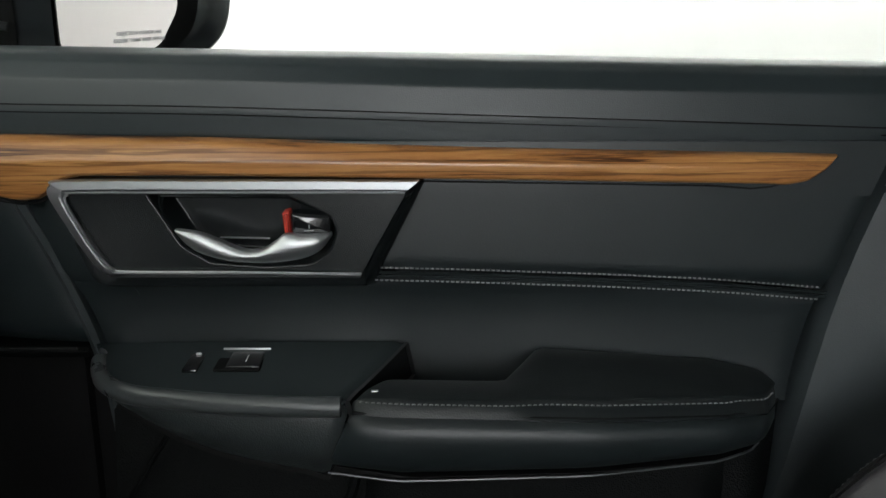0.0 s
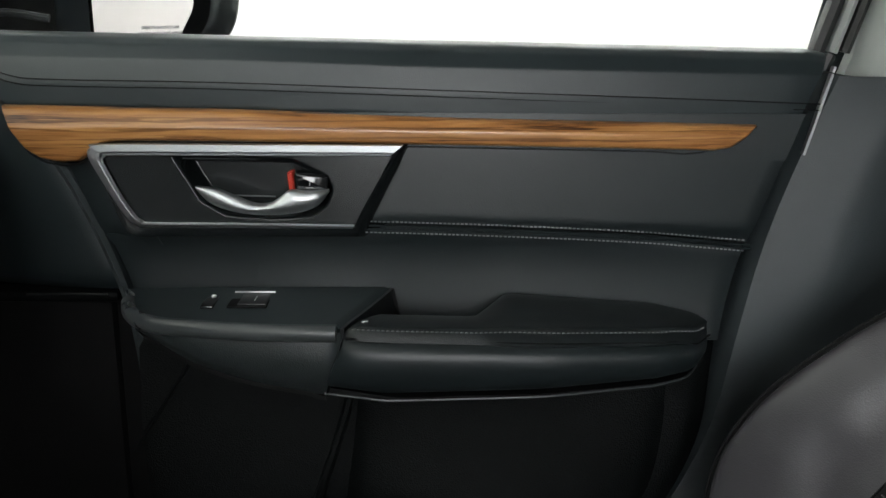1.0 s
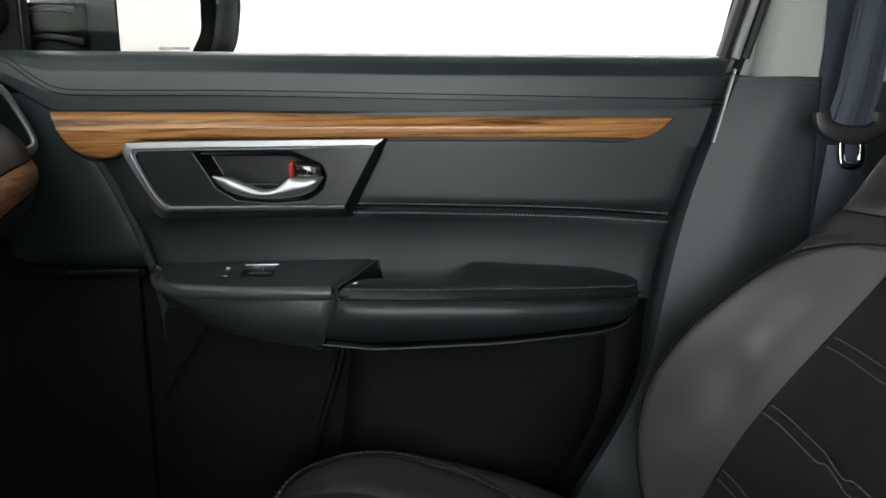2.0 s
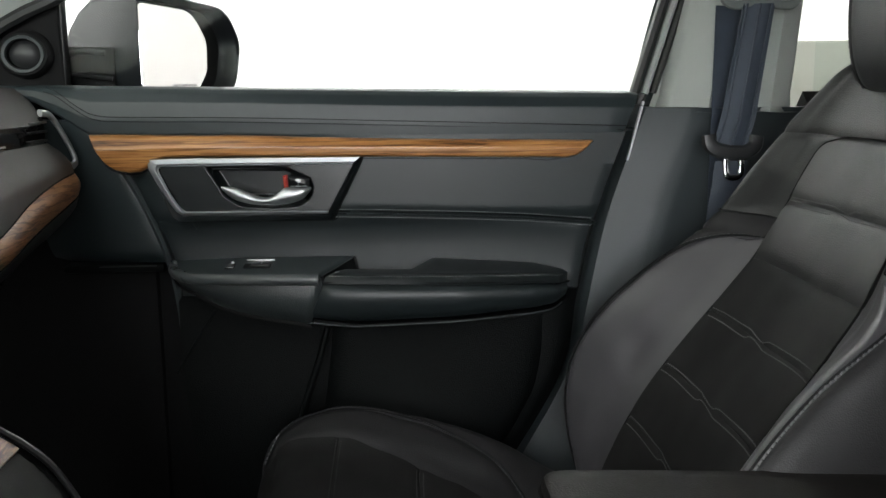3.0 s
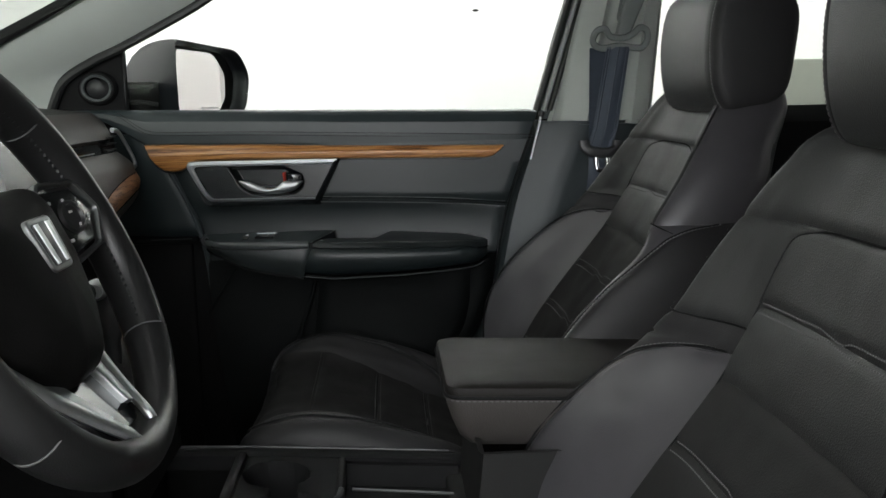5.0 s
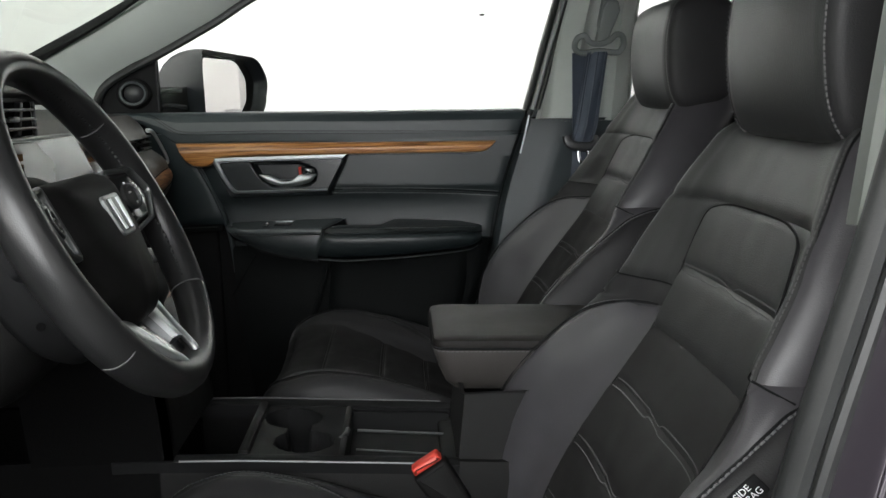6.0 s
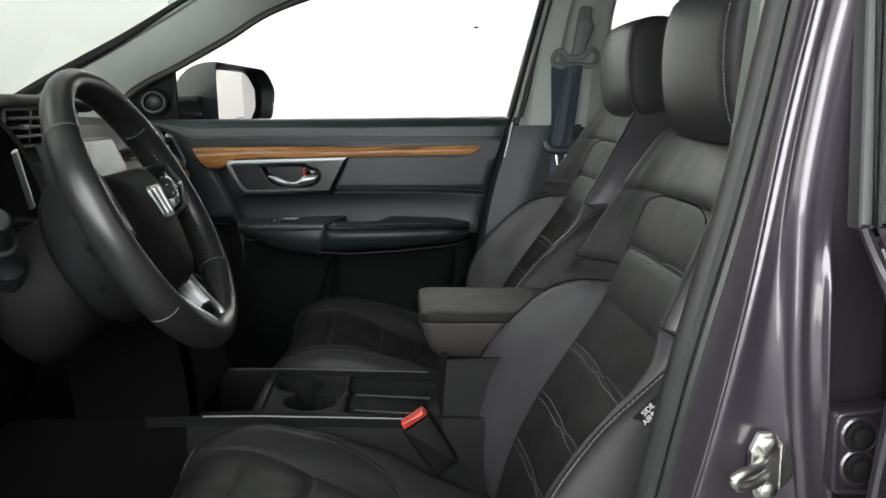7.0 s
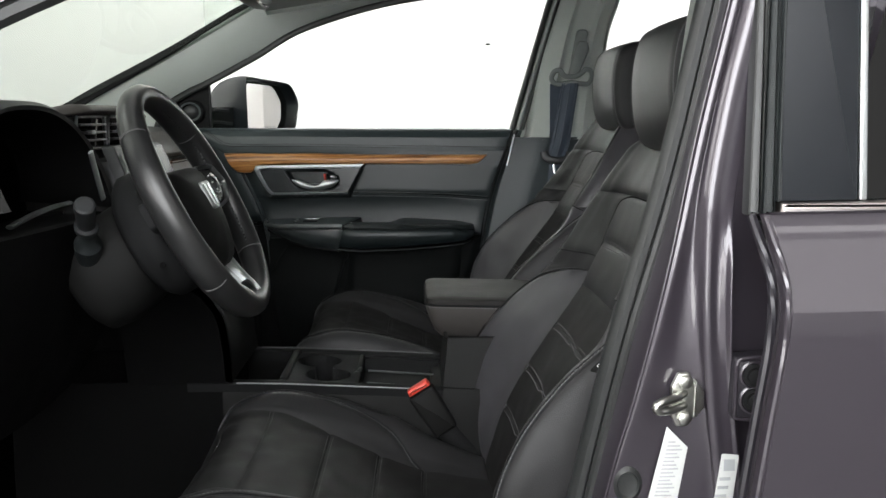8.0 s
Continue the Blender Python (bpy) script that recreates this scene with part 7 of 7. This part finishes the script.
def brow(U, V):
    near = np.sqrt(np.clip((U + 0.252) / 0.03, 0, 1))      # rounded off beside the instrument hood
    x, z = smooth_pick(V * 8, [x + 0 * V for x in BROW_X]), smooth_pick(V * 8, [z + 0 * V for z in BROW_Z])
    return np.stack((-0.47 + (x + 0.47) * near, U, 1.196 + (z - 1.196) * near - 0.010 * np.clip((U + 0.04) / 0.13, 0, 1)**3), -1)


part("vent_brow", sheet(brow, np.concatenate((np.linspace(-0.252, -0.222, 9), np.linspace(-0.20, 0.090, 14))), np.linspace(0, 1, 33), thick=0.0), DASH_SOFT, cvent, "soft brown-grey brow over the vents", angle=60)

# touch screen
screen_unit = part("touch_screen", prism(rounded([(-0.215, 1.086), (0.068, 1.086), (0.060, 1.153), (-0.205, 1.153)], 0.006), 0.02, lambda u, v, w: (-0.352 - 0.40 * (v - 1.098) - 0.02 + w, u, v), 0.003), PLASTIC_SMOOTH, dash, "centre touch screen")
part("display", prism(rounded([(-0.165, 1.092), (0.063, 1.092), (0.056, 1.149), (-0.158, 1.149)], 0.003), 0.002, lambda u, v, w: (-0.352 - 0.40 * (v - 1.098) + w, u, v), 0.0006), SCREEN_MATT, screen_unit, "pale reflecting display glass")
for k in range(4):
    part("key", block((-0.350, -0.200, 1.094 + 0.012 * k), (-0.347 - 0.0035 * k, -0.180, 1.102 + 0.012 * k), 0.001), GLOSS_BLACK, screen_unit)
part("screen_mount", block((-0.47, -0.19, 1.02), (-0.375, 0.045, 1.13), 0.01), PLASTIC_SMOOTH, dash)
part("stack_face", sheet(lambda U, V: np.stack((-0.375 - 0.03 * V, U, 0.93 + 0.16 * V), -1), np.linspace(-0.17, 0.14, 10), np.linspace(0, 1, 10), thick=0.02), PLASTIC_SMOOTH, dash, "black centre stack")
for k in range(3):
    part("climate_knob", lathe([(0.018, 0), (0.018, 0.012), (0.015, 0.015)], lambda a, b, h, k=k: (-0.38 + h, -0.085 + 0.075 * k + a, 1.0 + b), 20), SATIN_DARK, dash, "dark silver climate knob")

# gear selector tower
tower = thing("gear_tower", (-0.30, 0.0, 0.74), "black gear selector tower with wood and silver trim", "gear selector")
prof = [(-0.42, 0.985), (-0.286, 0.919), (-0.240, 0.872), (-0.226, 0.815), (-0.222, 0.742)]
pc = curve([(x, 0, z) for x, z in prof], 6)
arc = np.linspace(0, 1, len(pc))


def tower_fn(y0, y1, lift):
    def fn(U, V):
        x, z = np.interp(U, arc, pc[:, 0]), np.interp(U, arc, pc[:, 2])
        e = 0.01
        tx, tz = np.interp(U + e, arc, pc[:, 0]) - np.interp(U - e, arc, pc[:, 0]), np.interp(U + e, arc, pc[:, 2]) - np.interp(U - e, arc, pc[:, 2])
        ln = np.hypot(tx, tz)
        return np.stack((x - tz / ln * lift, y0 + (y1 - y0) * V, z + tx / ln * lift), -1)
    return fn


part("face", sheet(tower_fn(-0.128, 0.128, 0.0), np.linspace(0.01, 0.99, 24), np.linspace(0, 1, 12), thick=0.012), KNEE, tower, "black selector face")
part("wood_panel", sheet(tower_fn(0.030, 0.118, 0.003), np.linspace(0.16, 0.30, 12), np.linspace(0, 1, 8), thick=0.004), WOOD_DASH, tower, "brown wood veneer panel")
part("wood_panel", sheet(tower_fn(-0.118, -0.030, 0.003), np.linspace(0.16, 0.30, 12), np.linspace(0, 1, 8), thick=0.004), WOOD_DASH, tower, "brown wood veneer panel")
for y in (-0.128, 0.128):
    edge = tower_fn(y, y, 0.002)(np.linspace(0.05, 0.55, 24), np.zeros(24))
    part("silver_line", tube(edge, 0.0028, 8), PLASTIC_SMOOTH, tower, "thin black edge line")
    s = 1 if y > 0 else -1
    wall = [(-0.42, y, 0.985), *[(x, y, z) for x, _, z in pc[4:]], (-0.40, y, 0.742)]
    part("side", prism([(p[0], p[2]) for p in wall], 0.012, lambda u, v, w, y=y, s=s: (u, y - s * w, v), 0.001), SHADE_BLACK, tower, "black tower side")
part("selector_knob", loft([[(-0.262 + 0.018 * f * math.cos(a), 0.0 + 0.014 * f * math.sin(a), 0.90 + h) for a in np.arange(16) * math.pi / 8] for f, h in ((0.5, -0.02), (0.55, 0.02), (1.0, 0.035), (1.1, 0.06), (0.9, 0.078), (0.4, 0.084))]), PLASTIC_SMOOTH, tower, "black selector knob")

# instrument hood and cluster
def arch(x, grow, n=40):
    a = np.linspace(math.radians(-28), math.radians(190), n)
    half, high = 0.178 + grow, 0.098 + grow
    y = -0.428 + half * np.sign(np.cos(a)) * np.abs(np.cos(a))**0.75
    z = 1.113 + high * np.sign(np.sin(a)) * np.abs(np.sin(a))**0.85
    return np.stack((np.full(n, x) + 0.035 * np.clip((1.12 - z) / 0.1, -1, 1), y, z), -1)


hood_rows = [arch(-0.56, -0.006), arch(-0.50, 0.006), arch(-0.42, 0.012), arch(-0.385, 0.010), arch(-0.378, 0.004), arch(-0.382, -0.002), arch(-0.41, -0.008), arch(-0.52, -0.03)]
hr = np.array(hood_rows)
hood = part("instrument_hood", (hr[:6].reshape(-1, 3), grid_faces(6, hr.shape[1])), DASH_BLACK, dash, "black grained hood over the instruments")
# inside of the hood coloured black in place of its shade
part("hood_inside", (hr[5:].reshape(-1, 3), grid_faces(3, hr.shape[1])), SHADE_BLACK, hood, "inner face of the hood, blackened to stand in for shade")
part("instrument_glass", prism(rounded([(-0.60, 1.045), (-0.262, 1.045), (-0.285, 1.19), (-0.575, 1.19)], 0.03), 0.004, lambda u, v, w: (-0.50 + 0.1 * (1.12 - v) + w, u, v), 0.001), SCREEN, dash, "dark instrument glass")
part("hood_trim", tube(curve([(-0.353, -0.372, 1.150), (-0.352, -0.364, 1.130), (-0.350, -0.357, 1.108), (-0.347, -0.350, 1.082)], 6), 0, 8, flat=(0.007, 0.003), up=(1, 0, 0)), SATIN, dash, "satin silver trim beside the instruments")
part("cluster_lip", tube(curve([(-0.385, -0.575, 1.068), (-0.375, -0.53, 1.078), (-0.37, -0.47, 1.083), (-0.37, -0.42, 1.083)], 6), 0, 8, flat=(0.006, 0.003), up=(0, 0, 1)), SATIN_DARK, dash, "thin bright lower cluster edge")
part("cluster_floor", block((-0.50, -0.60, 1.035), (-0.365, -0.26, 1.052), 0.006), PLASTIC_DARK, dash)
part("knee_panel", sheet(lambda U, V: np.stack((-0.345 - 0.10 * (1 - V)**1.5 - 0.03 * np.abs((U + 0.40) / 0.3)**2, U, 0.78 + 0.28 * V), -1), np.linspace(-0.70, -0.12, 22), np.linspace(0, 1, 16), thick=0.01), SHADE_BLACK, dash, "black knee panel with the footwell's shade in its colour")
part("end_cap", prism(rounded([(-0.46, 0.80), (-0.37, 1.04), (-0.40, 1.10), (-0.45, 1.16), (-0.85, 1.18), (-0.85, 0.80)], 0.02), 0.02, lambda u, v, w: (u, -0.72 - w, v), 0.008), PLASTIC_DARK, dash, "black dashboard end cap")

# ---- steering wheel ----
WC = np.array((-0.206, -0.372, 1.078))
WU, WN = np.array((-0.443, 0, 0.8965)), np.array((0.8965, 0, 0.443))


def wp(a, b, c):
    """Wheel plane: a towards the passenger, b up, c towards the driver."""
    return tuple(WC + np.array((0, a, 0)) + WU * b + WN * c)


wheel = thing("steering_wheel", tuple(WC), "black leather steering wheel with silver spokes and plain badge", "steering wheel")
rim_n = 72
rim_rows = []
for t in np.arange(rim_n) * 2 * math.pi / rim_n:
    grip = 0.0155 + 0.0016 * max(0, math.cos(2 * (t - 0.6)))
    row = []
    for u in np.arange(14) * 2 * math.pi / 14:
        rr = 0.1655 + grip * math.cos(u) * 0.95
        row.append(wp(rr * math.sin(t), rr * math.cos(t), grip * (1.12 + 0.22 * math.sin(t)**2) * math.sin(u)))
    rim_rows.append(row)
rim_a = np.array(rim_rows)
rim = part("rim", (rim_a.reshape(-1, 3), grid_faces(rim_n, 14, True, True)), RIM_LEATHER, wheel, "worn black leather rim")
for deg in (52, -52, 128, -128):
    t = radians(deg)
    ring = [wp((0.1655 + 0.0168 * math.cos(u)) * math.sin(t), (0.1655 + 0.0168 * math.cos(u)) * math.cos(t), 0.0192 * math.sin(u)) for u in np.arange(20) * math.pi / 10]
    part("rim_seam", tube(ring, 0.0008, 5, closed=True), THREAD_DARK, rim, "grey seam across the rim")
for sgn in (-1, 1):
    ts = np.linspace(0.35, 2.2, 70) * sgn
    path = np.array([wp(0.1506 * math.sin(t), 0.1506 * math.cos(t), 0.004) for t in ts])
    nrm = np.array([(WC - p) / np.linalg.norm(WC - p) for p in path])
    part("rim_stitching", stitches(path, nrm, 0.006, 0.0045, 0.0011), PLASTIC_SMOOTH, rim, "dark thread lacing inside the rim")

hub_out = rounded([(-0.083, 0.050), (0.083, 0.050), (0.080, -0.010), (0.056, -0.062), (0.026, -0.092), (-0.026, -0.092), (-0.056, -0.062), (-0.080, -0.010)], [0.02, 0.02, 0.02, 0.03, 0.02, 0.02, 0.03, 0.02], 6)


def hub_ring(f, c):
    o = np.array((0, -0.012)) + (hub_out - np.array((0, -0.012))) * f
    return [wp(1.06 * a, 1.06 * b, c) for a, b in o]


part("airbag_cover", loft([hub_ring(0.95, -0.050), hub_ring(1.0, -0.026), hub_ring(1.0, -0.009), hub_ring(0.97, -0.004), hub_ring(0.90, 0.003), hub_ring(0.78, 0.009), hub_ring(0.55, 0.0145), hub_ring(0.30, 0.0175), hub_ring(0.05, 0.0185)]), KNEE, wheel, "black fine-grained airbag cover", angle=60)


def pod_c(a):
    """The switch pods rise from the hub towards the rim."""
    return -0.004 + 0.25 * (abs(a) - 0.083)


badge_o = rounded([(-0.024, 0.024), (0.024, 0.024), (0.019, -0.018), (-0.019, -0.018)], 0.007, 5)
badge = part("badge", prism(badge_o, 0.004, lambda u, v, w: wp(u, v - 0.002, 0.0165 + w), 0.0015), SATIN_DARK, wheel, "plain bright metal badge")
part("badge_field", prism(rounded([(-0.0195, 0.020), (0.0195, 0.020), (0.0155, -0.014), (-0.0155, -0.014)], 0.005, 5), 0.0046, lambda u, v, w: wp(u, v - 0.002, 0.0165 + w), 0.0004), PLASTIC_SMOOTH, badge, "dark badge field")
for sgn in (-1, 1):
    part("badge_bar", prism([(sgn * 0.0075, 0.019), (sgn * 0.0145, 0.019), (sgn * 0.0115, -0.013), (sgn * 0.0060, -0.013)], 0.0058, lambda u, v, w: wp(u, v - 0.002, 0.0165 + w), 0.0006), SATIN, badge, "bright badge bar")
part("spoke_core", loft([[wp(a, b, c) for a, b in rounded([(-0.152, 0.026), (0.152, 0.026), (0.152, -0.010), (0.06, -0.045), (-0.06, -0.045), (-0.152, -0.010)], 0.010, 4)] for c in (-0.034, -0.026, -0.020)]), PLASTIC_DARK, wheel, "black spokes")
for sgn in (-1, 1):
    pod = rounded([(sgn * 0.083, 0.044), (sgn * 0.132, 0.039), (sgn * 0.146, 0.014), (sgn * 0.128, -0.010), (sgn * 0.088, -0.016)], 0.007, 5)
    podp = part("switch_pod", prism(pod, 0.018, lambda u, v, w: wp(u, v, pod_c(u) - 0.018 + w), 0.004), GLOSS_BLACK, wheel, "black switch pod")
    line = np.array([wp(u, v, pod_c(u) - 0.0005) for u, v in rounded([(sgn * 0.083, 0.049), (sgn * 0.135, 0.043), (sgn * 0.150, 0.014), (sgn * 0.130, -0.014), (sgn * 0.085, -0.021)], 0.009, 6)])
    part("pod_frame", tube(line, 0, 8, flat=(0.0028, 0.0042), up=tuple(WN), closed=True), SATIN_DARK, podp, "dark satin silver pod frame")
    part("rocker_ring", lathe([(0.020, 0), (0.019, 0.003), (0.015, 0.0035), (0.014, 0.001)], lambda a, b, h, sgn=sgn: wp(sgn * 0.112 + 0.75 * a, 0.015 + 0.75 * b, pod_c(0.112 + sgn * 0.75 * a) + h), 24), PLASTIC_SMOOTH, podp)
    for da, db, wa, wb in ((-0.022, 0.024, 0.009, 0.003), (0.0, 0.021, 0.004, 0.004), (0.020, 0.012, 0.003, 0.003), (0.002, 0.006, 0.007, 0.002), (0.006, -0.012, 0.004, 0.003), (0.024, -0.006, 0.003, 0.003), (-0.018, -0.026, 0.007, 0.003)):
        part("button_mark", prism(rounded([(-wa / 2, -wb / 2), (wa / 2, -wb / 2), (wa / 2, wb / 2), (-wa / 2, wb / 2)], 0.0008, 3), 0.0012, lambda u, v, w, da=da, db=db, sgn=sgn: wp(sgn * 0.112 + da * 0.9 + u, 0.015 + db * 0.7 + v, pod_c(sgn * 0.112 + da * 0.9) + 0.0004 + w), 0.0003), WHITE_MARK if abs(da) < 0.01 else GREY_MARK, podp)
    leg = curve([wp(sgn * 0.076, -0.052, -0.026), wp(sgn * 0.062, -0.082, -0.018), wp(sgn * 0.044, -0.115, -0.007), wp(sgn * 0.028, -0.143, 0.005), wp(sgn * 0.022, -0.153, 0.008)], 6)
    part("silver_leg", tube(leg, 0, 10, flat=(np.interp(np.linspace(0, 1, len(leg)), [0, 0.3, 0.8, 1], [0.004, 0.0075, 0.0065, 0.004]), 0.004), up=tuple(WN)), SATIN, wheel, "satin silver lower spoke")
    plate_o = [(sgn * 0.056, -0.080), (sgn * 0.030, -0.092), (sgn * 0.020, -0.130), (sgn * 0.030, -0.134)]
    part("spoke_plate", prism(plate_o, 0.008, lambda u, v, w, sgn=sgn: wp(u, v, -0.026 + 0.40 * (-0.083 - v) + w), 0.002), SATIN, wheel, "brushed silver plate inside the lower spoke")
lower = rounded([(-0.052, -0.070), (0.052, -0.070), (0.024, -0.146), (-0.024, -0.146)], 0.008, 4)
part("lower_spoke", prism(lower, 0.018, lambda u, v, w: wp(u, v, -0.048 + 0.40 * (-0.070 - v) + w), 0.003), GLOSS_BLACK, wheel, "gloss black lower spoke")
column = thing("steering_column", (-0.30, -0.372, 1.0), "black plastic steering column shroud with stalks", "steering column")
col_rings = []
for c, wide, high, low in ((-0.085, 0.080, 0.056, -0.060), (-0.095, 0.088, 0.062, -0.074), (-0.12, 0.094, 0.060, -0.088), (-0.155, 0.097, 0.054, -0.096), (-0.180, 0.095, 0.046, -0.094), (-0.190, 0.086, 0.036, -0.080)):
    row = []
    for t in np.arange(40) * math.pi / 20:
        up = math.cos(t)
        row.append(wp(wide * math.copysign(abs(math.sin(t))**0.7, math.sin(t)), -0.012 + (high if up > 0 else -low) * math.copysign(abs(up)**0.75, up), c))
    col_rings.append(row)
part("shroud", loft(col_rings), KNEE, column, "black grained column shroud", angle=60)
drum = [[wp(f * 1.10 * math.sin(t), -0.014 + f * math.cos(t), c) for t in np.arange(36) * math.pi / 18] for c, f in ((-0.034, 0.074), (-0.040, 0.086), (-0.055, 0.093), (-0.080, 0.094), (-0.090, 0.086))]
part("wheel_back_cover", loft(drum), PLASTIC_DARK, column, "dull black cover behind the wheel hub", angle=60)
part("shroud_screw", lathe([(0.004, 0), (0.004, 0.001), (0.002, 0.0015)], lambda a, b, h: wp(-0.0955 - h, -0.055 + b, -0.060 + a), 10), SHADE_BLACK, column)
stalk_a, stalk_b = Vector((-0.3265, -0.4825, 1.032)), Vector((-0.298, -0.565, 1.092))
sd = (stalk_b - stalk_a).normalized()
sl = (stalk_b - stalk_a).length


def stalk_place(a, b, h):
    u = sd.orthogonal().normalized()
    v = sd.cross(u)
    return tuple(stalk_a + u * a + v * b + sd * h)


stalk = part("indicator_stalk", lathe([(0.016, -0.04), (0.0175, 0.006), (0.013, 0.012), (0.010, 0.026), (0.010, sl - 0.062)], stalk_place, 22), PLASTIC, column, "black indicator stalk")
part("stalk_dial", lathe([(0.0130, sl - 0.062), (0.0148, sl - 0.058), (0.0148, sl - 0.050), (0.0116, sl - 0.047), (0.0120, sl - 0.012), (0.0132, sl - 0.010), (0.0124, sl), (0.010, sl + 0.002)], stalk_place, 24), PLASTIC_SMOOTH, stalk, "ribbed light dial at the stalk end")
right_stalk = [(-0.292, -0.30, 1.02), (-0.25, -0.24, 1.017), (-0.222, -0.19, 1.014)]
part("wiper_stalk", tube(curve(right_stalk, 5), [0.010] * 4 + [0.009] * 4 + [0.008] * 3, 12), PLASTIC, column, "black wiper stalk")
part("wiper_stalk_tip", loft([[(-0.220 + 0.012 * f * math.cos(a), -0.19 + d, 1.014 + 0.009 * f * math.sin(a)) for a in np.arange(14) * math.pi / 7] for f, d in ((0.8, 0), (1.1, 0.006), (1.0, 0.022), (0.5, 0.030))]), SATIN, column, "silver stalk tip")

# ---- inside mirror ----
inner_mirror = thing("inside_mirror", (-0.16, 0.0, 1.40), "black inside mirror below the roof", "rear-view mirror")
part("shell", loft([[(-0.175 - d, 0.02 + 0.115 * f * math.copysign(abs(math.cos(a))**0.6, math.cos(a)), 1.432 + 0.043 * f * math.copysign(abs(math.sin(a))**0.7, math.sin(a))) for a in np.arange(28) * math.pi / 14] for f, d in ((0.95, -0.006), (1.0, 0.0), (0.97, 0.012), (0.8, 0.028), (0.3, 0.036))]), PLASTIC_SMOOTH, inner_mirror, "black mirror shell")
part("mirror_glass", loft([[(-0.168 + d, 0.02 + 0.108 * f * math.copysign(abs(math.cos(a))**0.6, math.cos(a)), 1.432 + 0.038 * f * math.copysign(abs(math.sin(a))**0.7, math.sin(a))) for a in np.arange(28) * math.pi / 14] for f, d in ((1.0, 0.0), (0.98, 0.003))]), MIRROR, inner_mirror, "silvered mirror glass")
part("stem", tube(curve([(-0.20, 0.02, 1.44), (-0.23, 0.02, 1.48), (-0.25, 0.02, 1.53)], 5), 0.012, 10), PLASTIC, inner_mirror)
